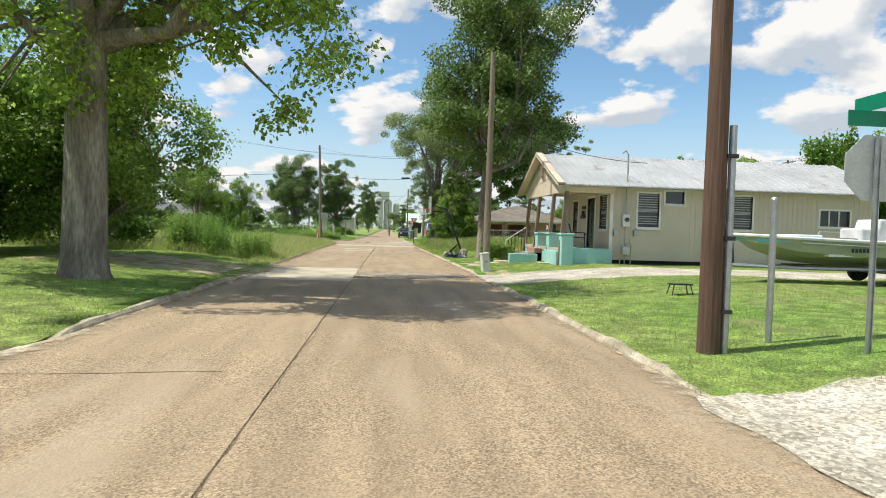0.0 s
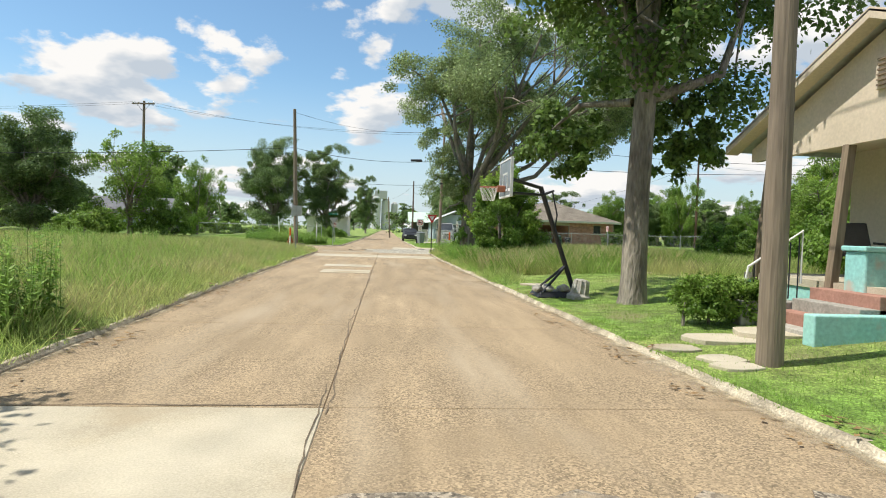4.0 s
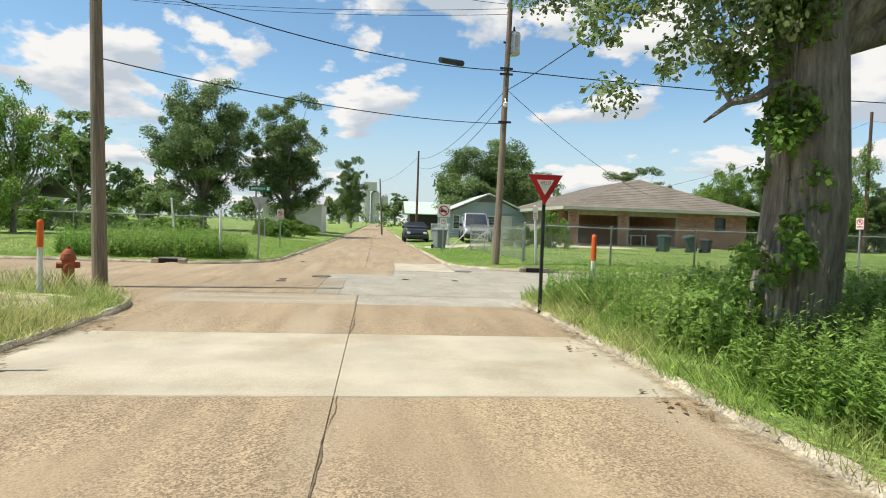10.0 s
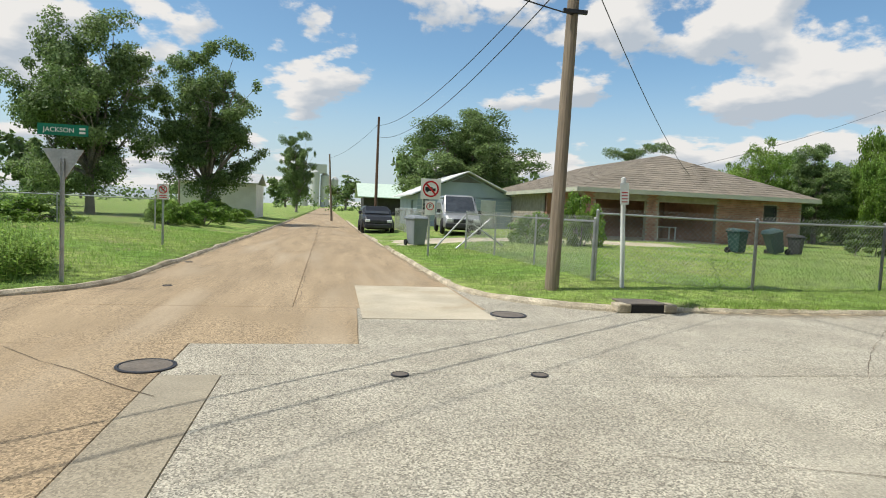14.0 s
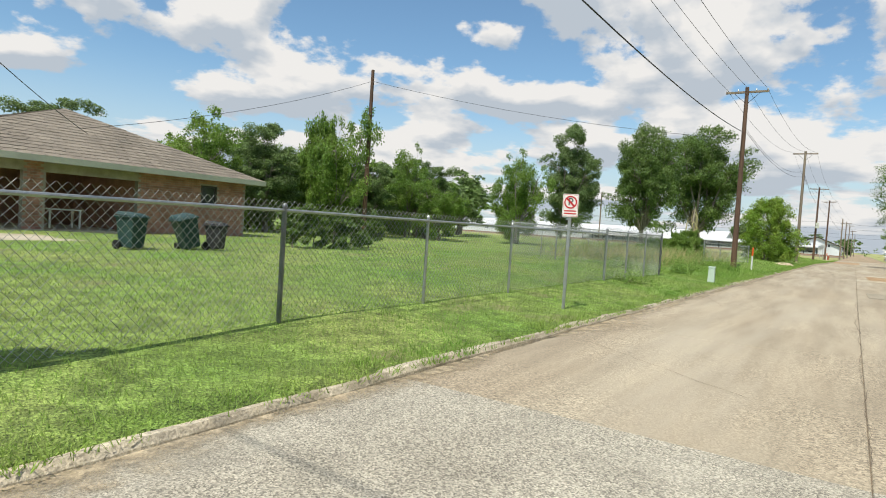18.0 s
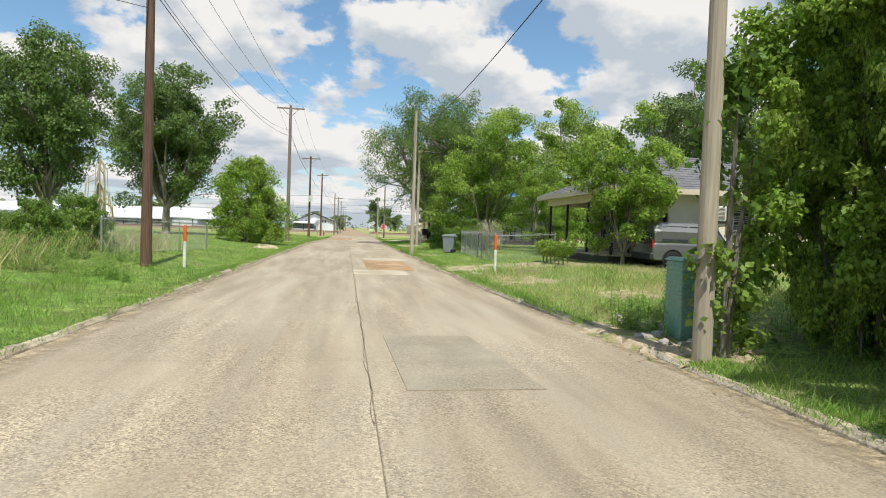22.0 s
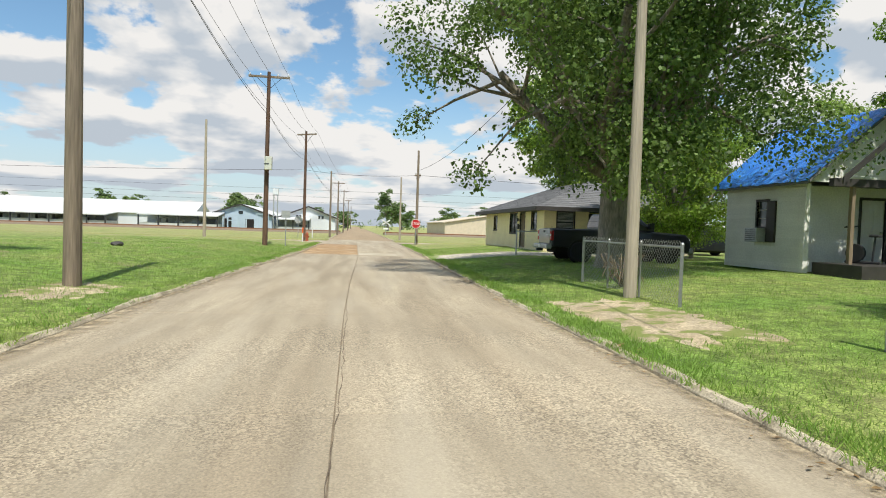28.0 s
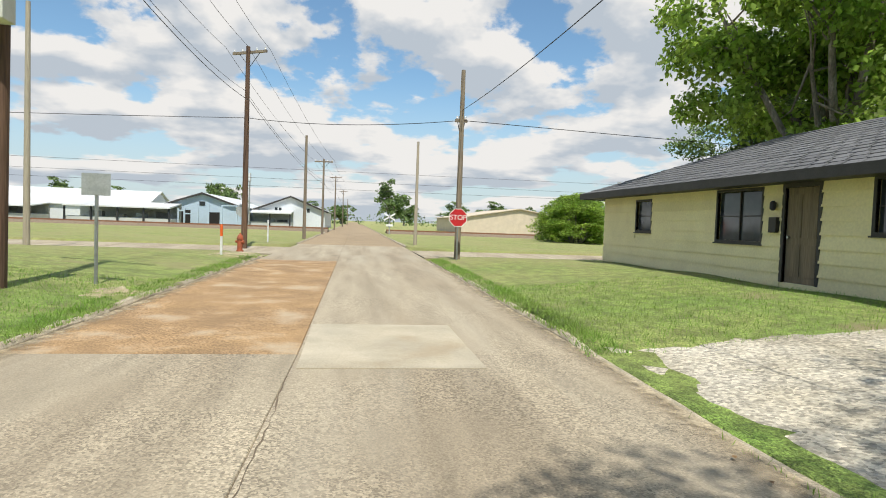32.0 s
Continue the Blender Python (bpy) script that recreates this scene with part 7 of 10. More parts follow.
for x in (51.5, 54.1, 56.7, 59.2):
    po = part("porch_post", Shape().box(x - 0.05, x + 0.05, 50.75, 50.85, zG + 0.34, 3.1), M["dark_metal"], hG)
    part("scroll_panel", Shape().box(x - 0.16, x + 0.16, 50.78, 50.82, zG + 0.5, 0.62 + zG), M["dark_metal"], po)
part("porch_beam", Shape().box(51.2, 59.5, 50.7, 50.9, 3.05, 3.45), M["trim_cream"], hG)
part("porch_beam", Shape().box(59.3, 59.5, 48.6, 50.7, 3.05, 3.45), M["trim_cream"], hG)
part("porch_beam", Shape().box(51.2, 51.4, 48.6, 50.7, 3.05, 3.45), M["trim_cream"], hG)
hip_roof(hG, 50.6, 59.95, 39.4, 51.35, 3.55, (55.25, 44.0), (55.25, 46.8), 5.5, M["shingle_grey"], rows=14, fascia="trim_cream")

# -- white house with the blue tarp --
hH = thing("house", "white-sided house with blue tarp over its steep roof", "house")
zH = 0.45
hh = [(88.2, 89.2, 1.45, 2.85)]
wall_y(hH, "wall", 46.7, 86.8, 91.0, zH, 3.36, hh, M["siding_white"], outward=1)
wall_x(hH, "wall", 87.6, 41.3, 46.55, zH, 3.36, [(43.0, 43.95, 0.85, 2.95)], M["siding_white"])
wall_x(hH, "wall", 91.0, 41.3, 46.55, zH, 3.36, [], M["siding_white"], outward=1)
wall_y(hH, "wall", 41.3, 86.95, 90.85, zH, 3.36, [], M["siding_white"])
boards_y(hH, 46.7, 86.8, 91.0, zH, 3.36, M["siding_white"], 0.14, hh, 1)
window(hH, "y", 46.7, 88.6, 89.2, 1.95, 2.85, out=1, trim="dark_trim", bars=2, fill="white_paint")
part("shutter", Shape().box(88.18, 88.6, 46.7, 46.78, 1.4, 2.85), M["dark_trim"], hH)
au = part("air_conditioner", Shape().box(88.65, 89.3, 46.68, 47.1, 1.4, 1.9), M["sign_back"], hH, "grey window air conditioner", bevel=0.02)
for i in range(6):
    part("ac_slat", Shape().box(88.7, 89.25, 47.1, 47.12, 1.46 + i * 0.07, 1.48 + i * 0.07), M["dark_trim"], au)
door(hH, "x", 87.6, 43.0, 43.95, 0.85, 2.95, leaf="white_paint", trim="dark_trim")
sl = gable_roof(hH, "x", 86.27, 91.5, 41.0, 47.1, 3.3, 5.85, M["shingle_grey"], 0.08)
tp = Shape()
nx_, ny_ = 24, 14
for i in range(nx_ + 1):
    for j in range(ny_ + 1):
        u, v = i / nx_, j / ny_
        tp.v.append((86.3 + 5.15 * u, 47.12 - 3.0 * v, 3.40 + 2.52 * v + 0.018 * math.sin(i * 2.1 + j) + 0.015 * math.sin(j * 1.9 - i * 0.7)))
for i in range(nx_):
    for j in range(ny_):
        a = i * (ny_ + 1) + j
        tp.f.append((a, a + ny_ + 1, a + ny_ + 2, a + 1))
tob = part("tarp", tp, M["tarp"], hH, "wrinkled bright blue tarpaulin")
sd = tob.modifiers.new("thick", "SOLIDIFY")
sd.thickness = 0.015
part("gable", Shape().plate([(41.3, 3.4), (46.8, 3.4), (44.05, 5.7)], "x", 86.55, 86.65), M["siding_white"], hH)
part("gable_back", Shape().plate([(41.3, 3.4), (46.8, 3.4), (44.05, 5.7)], "x", 90.9, 91.0), M["siding_white"], hH)
for i in range(8):
    h_ = 3.5 + i * 0.26
    w_ = 2.75 * (5.7 - h_) / 2.3
    part("board", Shape().box(85.478, 85.5, 44.05 - w_, 44.05 + w_, h_, h_ + 0.012), M["siding_white"], hH)
for y0, y1, za, zb in ((41.0, 44.05, 3.2, 5.75), (44.05, 47.1, 5.75, 3.2)):
    part("rake_board", Shape().add([(84.86, y0, za), (84.86, y1, zb), (84.86, y1, zb + 0.2), (84.86, y0, za + 0.2), (84.92, y0, za), (84.92, y1, zb), (84.92, y1, zb + 0.2), (84.92, y0, za + 0.2)],
         [(0, 1, 2, 3), (4, 5, 6, 7), (0, 1, 5, 4), (1, 2, 6, 5), (2, 3, 7, 6), (3, 0, 4, 7)]), M["dark_trim"], hH)
part("porch_beam", Shape().box(85.45, 85.65, 41.2, 46.9, 3.18, 3.42), M["dark_trim"], hH)
part("porch_floor", Shape().box(84.8, 86.8, 41.2, 46.4, zH - 0.2, 0.82), M["dark_trim"], hH, bevel=0.02)
for y in (41.5, 44.4, 46.1):
    part("porch_post", Shape().box(85.5, 85.62, y, y + 0.12, 0.82, 3.2), M["wood_post"], hH)
xb = thing("exercise_bike", "dark exercise bike standing on the porch", "exercise bike", at=pose(85.9, 45.4, 0.82, 0, 0, 20))
part("base_bar", Shape().tube([(-0.5, 0, 0.06), (0.5, 0, 0.06)], 0.04, 8), M["dark_metal"], xb)
part("seat_post", Shape().tube([(-0.3, 0, 0.1), (-0.35, 0, 0.85)], 0.03, 8), M["dark_metal"], xb)
part("saddle", Shape().box(-0.5, -0.2, -0.12, 0.12, 0.85, 0.93), M["cloth_black"], xb, bevel=0.03)
part("handle_post", Shape().tube([(0.35, 0, 0.1), (0.42, 0, 1.15)], 0.03, 8), M["dark_metal"], xb)
part("handlebar", Shape().tube([(0.3, -0.25, 1.2), (0.45, -0.2, 1.15), (0.45, 0.2, 1.15), (0.3, 0.25, 1.2)], 0.02, 8), M["dark_metal"], xb)
part("flywheel", Shape().tube([(0.2, -0.06, 0.35), (0.2, 0.06, 0.35)], 0.28, 18), M["cloth_black"], xb)
for i, (y, h_) in enumerate(((44.0, 0.9), (43.2, 0.7), (42.4, 0.85))):
    porch = thing("porch_box", "dark storage box on the porch", "box", "porch boxes", at=pose(86.3, y - 0.4, 0.82))
    part("body", Shape().box(-0.3, 0.3, -0.3, 0.3, 0, h_ * 0.6), M["cloth_black"], porch, bevel=0.02)
    part("lid", Shape().box(-0.32, 0.32, -0.32, 0.32, h_ * 0.6, h_ * 0.6 + 0.06), M["dark_trim"], porch)

# -- yellow house --
hY = thing("house", "pale yellow wood-sided house with dark grey hipped roof", "house")
zY = 0.40
hy = [(112.55, 113.55, 1.55, 2.5), (107.15, 108.9, 1.38, 2.6), (105.35, 106.35, 0.5, 2.6), (102.95, 103.95, 1.66, 2.64)]
wall_y(hY, "wall", 50.7, 101.55, 116.2, zY - 0.1, 2.8, hy, M["siding_yellow"], outward=1)
boards_y(hY, 50.7, 101.55, 116.2, zY, 2.75, M["siding_yellow"], 0.3, hy, 1)
hx = [(49.0, 49.95, 1.7, 2.62)]
wall_x(hY, "wall", 101.55, 48.3, 50.55, zY - 0.1, 2.8, hx, M["siding_yellow"])
for i in range(8):                        # lapped boards of the street-corner wall
    z = zY + 0.3 * i
    if z < 2.7:
        for a, b in (((48.32, 50.68),) if not (1.4 < z < 2.6) else ((48.32, 48.9), (50.05, 50.68))):
            part("board", Shape().box(101.538, 101.55, a, b, z, min(z + 0.29, 2.78)), M["siding_yellow"], hY)
wall_y(hY, "wall", 48.15, 101.55, 103.0, zY - 0.1, 2.8, [], M["siding_yellow"])
wall_x(hY, "wall", 103.0, 42.2, 48.15, zY - 0.1, 2.8, [(46.6, 47.5, 0.5, 2.55), (43.5, 45.0, 1.5, 2.5)], M["siding_yellow"])
wall_x(hY, "wall", 116.2, 42.2, 50.55, zY - 0.1, 2.8, [], M["siding_yellow"], outward=1)
wall_y(hY, "wall", 42.2, 103.15, 116.05, zY - 0.1, 2.8, [], M["siding_yellow"])
for i, (a, b, c, d) in enumerate((hy[0], hy[1], hy[3])):
    window(hY, "y", 50.7, a, b, c, d, out=1, trim="dark_trim", bars=1, fill="dark_trim", cols=2 if i == 1 else 1)
door(hY, "y", 50.7, *hy[2], out=1, leaf="wood_post", trim="dark_trim")
window(hY, "x", 101.55, *hx[0], trim="dark_trim", bars=3)
door(hY, "x", 103.0, 46.6, 47.5, 0.5, 2.55, leaf="dark_trim", trim="dark_trim")
window(hY, "x", 103.0, 43.5, 45.0, 1.5, 2.5, trim="white_paint", bars=1)
part("porch_post", Shape().box(101.6, 101.72, 44.0, 44.12, 0.4, 2.7), M["white_paint"], hY)
part("porch_slab", Shape().box(101.4, 103.0, 42.2, 48.1, 0.2, 0.5), M["patch_pale"], hY)
lp = part("wall_lamp", Shape().lathe([(0.03, 0), (0.07, 0.04), (0.07, 0.18), (0.03, 0.22)], (106.62, 50.82, 2.1), 8), M["dark_metal"], hY)
part("mailbox", Shape().box(106.5, 106.75, 50.7, 50.82, 1.6, 1.95), M["dark_trim"], hY, bevel=0.01)
# underfloor gap closed by a dark strip, its shade painted in
part("skirt", Shape().box(101.7, 116.1, 50.6, 50.66, 0.1, zY), M["dark_hole"], hY)
hip_roof(hY, 100.75, 116.9, 41.5, 51.45, 2.86, (105.6, 46.5), (112.0, 46.5), 4.75, M["shingle_grey"], rows=16, fascia="dark_trim")

# -- sheds and halls far down the road --
def hall(x0, x1, y0, y1, h, zr, wall, roof, axis, label, doors=()):
    th = thing("warehouse", label, "warehouse", "far warehouses")
    part("wall", Shape().box(x0, x1, y0, y1, 0, h), M[wall], th)
    gable_roof(th, axis, *((x0 - .4, x1 + .4, y0 - .4, y1 + .4) if axis == "x" else (y0 - .4, y1 + .4, x0 - .4, x1 + .4)), h, zr, M[roof], 0.15)
    m = (y0 + y1) / 2 if axis == "x" else (x0 + x1) / 2
    if axis == "x":
        for xx in (x0, x1 - 0.1):
            part("gable", Shape().plate([(y0, h), (y1, h), (m, zr - 0.05)], "x", xx, xx + 0.1), M[wall], th)
    else:
        for yy in (y0, y1 - 0.1):
            part("gable", Shape().plate([(x0, h), (x1, h), (m, zr - 0.05)], "y", yy, yy + 0.1), M[wall], th)
    for a, b, c, d in doors:
        # plates on a solid wall; tall ones near-black, painting the shade indoors
        part("opening", Shape().box(x0 - 0.06, x0 + 0.02, a, b, c, d), M["dark_hole"] if d - c > 1.2 else M["glass_dark"], th)
    return th


def verge(th, x0, x1, y0, y1, h, zr, material="dark_trim"):
    """Dark edge boards on the gable that faces the town."""
    m = (y0 + y1) / 2
    for a in (y0 - 0.5, y1 + 0.5):
        part("verge_board", Shape().hexa([(x0 - 0.5, a, h - 0.25), (x0 - 0.3, a, h - 0.25), (x0 - 0.3, m, zr - 0.06), (x0 - 0.5, m, zr - 0.06), (x0 - 0.5, a, h + 0.02), (x0 - 0.3, a, h + 0.02), (x0 - 0.3, m, zr + 0.2), (x0 - 0.5, m, zr + 0.2)]), M[material], th)


def lean_to(x0, x1, y0, y1, z0, z1, label):
    """An open loading shelter: a sloping roof on posts before a dark back wall."""
    th = thing("loading_shelter", label, "shelter", "loading shelters")
    part("roof", Shape().hexa([(x0 - 0.4, y0, z0), (x1, y0, z1), (x1, y1, z1), (x0 - 0.4, y1, z0), (x0 - 0.4, y0, z0 + 0.18), (x1, y0, z1 + 0.18), (x1, y1, z1 + 0.18), (x0 - 0.4, y1, z0 + 0.18)]), M["roof_white"], th)
    part("back_wall", Shape().box(x1 - 0.3, x1 - 0.1, y0, y1, 0, z1), M["sign_back"], th)
    part("loading_dock", Shape().box(x0 + 0.4, x1 - 0.3, y0, y1, 0, 0.9), M["silo"], th)
    n = max(2, int((y1 - y0) / 3))
    for k in range(n + 1):
        y = y0 + 0.15 + (y1 - y0 - 0.3) * k / n
        part("post", Shape().box(x0 - 0.1, x0 + 0.1, y - 0.1, y + 0.1, 0, z0 + 0.05), M["dark_metal"], th)
    rg = random.Random(int(y0))
    for k in range(n):
        y = y0 + 0.6 + (y1 - y0 - 2.4) * k / n
        part("crate", Shape().box(x0 + 0.6, x0 + 1.7, y, y + rg.uniform(0.8, 1.7), 0.9, 0.9 + rg.uniform(0.3, 0.9)), M[rg.choice(("dark_metal", "car_grey", "bin_grey"))], th, bevel=0.03)


hall(196, 211, 92.3, 190, 2.5, 5.1, "warehouse_white", "roof_white", "y", "long white metal warehouse with pale roof", [(97 + i * 9 + k, 97.5 + i * 9 + k, 1.6, 2.1) for i in range(10) for k in (0, 0.8)])
hb = hall(186, 214, 75.8, 86.9, 2.7, 4.6, "warehouse_blue", "roof_white", "x", "pale blue metal hall with a white roof", [(79.0, 80.6, 0.2, 2.0), (83.0, 84.2, 0.2, 2.2), (81.0, 81.8, 2.9, 3.5)])
verge(hb, 186, 214, 75.8, 86.9, 2.7, 4.6)
hw = hall(190, 220, 64.3, 74.6, 2.7, 4.75, "warehouse_white", "roof_white", "x", "white gabled metal hall", [(66.6, 67.0, 2.5, 3.1), (67.2, 67.6, 2.5, 3.1), (70.8, 71.2, 2.5, 3.1), (71.4, 71.8, 2.5, 3.1)])
verge(hw, 190, 220, 64.3, 74.6, 2.7, 4.75)
lean_to(180.5, 186, 84.2, 97.5, 2.2, 2.9, "white-roofed open loading shelter before the blue hall")
lean_to(186, 190, 69.0, 75.0, 2.1, 2.5, "white-roofed open loading shelter before the white hall")
lean_to(190, 196, 106.0, 132.0, 1.9, 2.5, "white-roofed open loading shelter along the long warehouse")
rack = thing("pipe_rack", "blue steel conveyor frame before the blue hall", "steel frame")
for y in (76.2, 78.2, 80.0, 81.4, 83.2, 84.0):
    part("column", Shape().box(183.4, 183.6, y - 0.1, y + 0.1, 0, 3.0 if y < 83 else 2.4), M["warehouse_blue"], rack)
for y0, y1, z in ((76.2, 78.2, 2.1), (76.2, 78.2, 2.9), (80.0, 83.2, 1.6), (80.0, 83.2, 2.4), (83.2, 84.0, 2.0)):
    part("beam", Shape().box(183.42, 183.58, y0, y1, z, z + 0.16), M["warehouse_blue"], rack)
tower = thing("elevator_tower", "slim pale steel elevator tower beside the blue hall", "tower", at=pose(184.2, 75.0, 0))
for sx in (-0.35, 0.35):
    for sy in (-0.35, 0.35):
        part("leg", Shape().box(sx - 0.05, sx + 0.05, sy - 0.05, sy + 0.05, 0, 7.4), M["sign_back"], tower)
for k in range(7):
    part("brace", Shape().tube([(-0.4, -0.35, 0.4 + k), (-0.4, 0.35, 1.3 + k)], 0.04, 5), M["sign_back"], tower)
part("head", Shape().box(-0.5, 0.5, -0.5, 0.5, 6.6, 7.7), M["warehouse_white"], tower, bevel=0.05)
rails = thing("railway", "low brown railway bank crossing beyond the field", "railway", kind="structure")
for y0, y1 in ((-220, 56), (63, 300)):
    part("ballast", Shape().hexa([(166, y0, -0.1), (172, y0, -0.1), (172, y1, -0.1), (166, y1, -0.1), (167.5, y0, 0.42), (170.5, y0, 0.42), (170.5, y1, 0.42), (167.5, y1, 0.42)]), M["wood_post"], rails)
    for x in (168.3, 169.7):
        part("rail", Shape().box(x - 0.04, x + 0.04, y0, y1, 0.42, 0.57), M["rust"], rails)
hall(195, 225, 22, 42, 2.6, 4.4, "trim_cream", "trim_cream", "x", "cream metal hall beyond the stop sign")
hall(185, 200, 6, 22, 2.6, 4.4, "warehouse_white", "roof_white", "y", "low white church building", [(8 + i * 3, 9.2 + i * 3, 1, 2) for i in range(4)])
tw = thing("bell_tower", "slim white church tower", "tower", at=pose(204, 9, 0))
part("shaft", Shape().box(-0.9, -0.5, -1.2, 1.2, 0, 8.5).box(0.5, 0.9, -1.2, 1.2, 0, 8.5), M["warehouse_white"], tw)
part("cap", Shape().add([(-1, -1.3, 8.5), (1, -1.3, 8.5), (1, 1.3, 8.5), (-1, 1.3, 8.5), (-1, -1.3, 8.8), (1, -1.3, 8.8), (1, 1.3, 10.6), (-1, 1.3, 10.6)], [(0, 1, 2, 3), (4, 5, 6, 7), (0, 1, 5, 4), (1, 2, 6, 5), (2, 3, 7, 6), (3, 0, 4, 7)]), M["warehouse_white"], tw)

# ---- signs and posts ----
def sign_post(th, h, material="galv"):
    return part("post", Shape().box(-0.025, 0.025, -0.012, 0.012, -0.1, h).box(-0.03, -0.022, 0.012, 0.03, -0.1, h).box(0.022, 0.03, 0.012, 0.03, -0.1, h), M[material], th)


def ring(s, r0, r1, y0, y1, seg=24, centre=(0, 0)):
    cx, cz = centre
    n0 = len(s.v)
    for k in range(seg):
        a = 2 * math.pi * k / seg
        for r in (r0, r1):
            for y in (y0, y1):
                s.v.append((cx + r * math.cos(a), y, cz + r * math.sin(a)))
    for k in range(seg):
        a, b = n0 + 4 * k, n0 + 4 * ((k + 1) % seg)
        for i, j in ((0, 1), (1, 3), (3, 2), (2, 0)):
            s.f.append((a + i, b + i, b + j, a + j))
    return s


def octagon(r):
    return [(r * math.cos(math.pi / 8 + i * math.pi / 4), r * math.sin(math.pi / 8 + i * math.pi / 4)) for i in range(8)]


def shifted(poly, dz):
    return [(a, b + dz) for a, b in poly]


def stop_sign(x, y, turn, z, label, r=0.41, post="galv"):
    """turn 0: the face looks to -y."""
    th = thing("stop_sign", label, "stop sign", "stop signs", at=pose(x, y, gz(x, y), 0, 0, turn))
    sign_post(th, z + 0.35, post)
    pl = part("plate", Shape().plate(shifted(octagon(r), z), "y", -0.024, -0.02), M["sign_white"], th)
    part("face", Shape().plate(shifted(octagon(r * 0.93), z), "y", -0.028, -0.024), M["red_sign"], pl)
    part("back", Shape().plate(shifted(octagon(r), z), "y", -0.02, -0.016), M["sign_back"], pl)
    part("lettering", text_mesh("STOP", r * 0.72, M["sign_white"]), None, pl, at=pose(0, -0.029, z))
    return th


def yield_sign(x, y, turn, z, post="galv"):
    th = thing("yield_sign", "red and white triangular yield sign on a metal post", "yield sign", "yield signs", at=pose(x, y, gz(x, y), 0, 0, turn))
    sign_post(th, z + 0.05, post)
    tri = lambda k: [(-0.31 * k, z + 0.20 * k), (0, z - 0.335 * k), (0.31 * k, z + 0.20 * k)]
    pl = part("plate", Shape().plate(tri(1.0), "y", -0.024, -0.02), M["red_sign"], th)
    part("inset", Shape().plate([(a, b + 0.01) for a, b in tri(0.5)], "y", -0.028, -0.024), M["sign_white"], pl)
    part("back", Shape().plate(tri(1.0), "y", -0.02, -0.016), M["sign_back"], pl)
    part("lettering", text_mesh("YIELD", 0.075, M["red_sign"]), None, pl, at=pose(0, -0.029, z + 0.055))
    return th


def street_name(th, z, body, turn=0.0, w=0.76, extra=""):
    bl = part("name_blade", Shape().box(-w / 2, w / 2, -0.006, 0.006, z - 0.09, z + 0.09), M["green_sign"], th, at=pose(0, 0, 0, 0, 0, turn))
    for sgn in (-1, 1):
        if body:
            part("lettering", text_mesh(body, 0.105, M["sign_white"]), None, bl, at=pose(0.06 * sgn, 0.008 * sgn, z - 0.005, 0, 0, 0 if sgn < 0 else 180))
        for i in range(2):
            part("lettering_bar", Shape().box(0.0, 0.09, -0.001, 0.001, 0, 0.035), M["sign_white"], bl, at=pose(0.24 * -sgn if sgn < 0 else -0.33, 0.008 * sgn, z - 0.05 + i * 0.06))


def plate_sign(x, y, turn, z0, w, h, label, name="road_sign", group="", back=False, post="galv", top=None):
    th = thing(name, label, "road sign", group, at=pose(x, y, gz(x, y), 0, 0, turn))
    sign_post(th, top or z0 + h, post)
    pl = part("plate", Shape().box(-w / 2, w / 2, -0.022, -0.018, z0, z0 + h), M["sign_back"] if back else M["sign_white"], th, bevel=0.001)
    if not back:
        part("back", Shape().box(-w / 2, w / 2, -0.018, -0.014, z0, z0 + h), M["sign_back"], pl)
    return th, pl


def no_parking(x, y, turn, z0, label, w=0.32, h=0.46):
    th, pl = plate_sign(x, y, turn, z0, w, h, label, "parking_sign", "parking signs")
    c = (0, z0 + h * 0.64)
    part("border", Shape().box(-w * .46, w * .46, -0.0235, -0.022, z0 + .012, z0 + .018).box(-w * .46, w * .46, -0.0235, -0.022, z0 + h - .018, z0 + h - .012).box(-w * .46, -w * .445, -0.0235, -0.022, z0 + .018, z0 + h - .018).box(w * .445, w * .46, -0.0235, -0.022, z0 + .018, z0 + h - .018), M["red_sign"], pl)
    part("letter_bar", text_mesh("P", 0.2, M["sign_black"]), None, pl, at=pose(0, -0.0235, c[1]))
    part("prohibition_ring", ring(Shape(), 0.095, 0.12, -0.027, -0.0235, centre=c), M["red_sign"], pl)
    part("slash", Shape().add([(-0.085, -0.027, c[1] + 0.06), (-0.06, -0.027, c[1] + 0.085), (0.085, -0.027, c[1] - 0.06), (0.06, -0.027, c[1] - 0.085)], [(0, 1, 2, 3)]), M["red_sign"], pl)
    for i in range(2):
        part("lettering_bar", Shape().box(-0.11, 0.11, -0.0235, -0.022, z0 + 0.05 + i * 0.05, z0 + 0.075 + i * 0.05), M["red_sign"], pl)
    return th


st = stop_sign(6.66, 6.65, 180, 2.15, "stop sign seen from behind with green street name blades")
street_name(st, 2.72, "", 0)
street_name(st, 2.93, "", 90)
pp = thing("pipe_post", "bare galvanised pipe standing in the lawn", "post", at=pose(6.06, 7.6, gz(6.06, 7.6)))
part("pipe", Shape().tube([(0, 0, -0.2), (0, 0, 1.85)], 0.042, 12), M["galv"], pp)
part("cap", Shape().lathe([(0.05, 0), (0.05, 0.03), (0.03, 0.06)], (0, 0, 1.85), 12), M["galv"], pp)
plate_sign(-4.32, 51.15, 185, 1.95, 0.55, 0.55, "back of a square grey traffic sign", back=True, top=2.5)
yield_sign(3.25, 55.56, 0, 2.17, "dark_metal")
jk = yield_sign(-3.72, 66.85, 180, 1.95)
tagged(jk, "back of a yield sign with a green street name blade above")
street_name(jk, 2.45, "JACKSON", 0, 0.74)
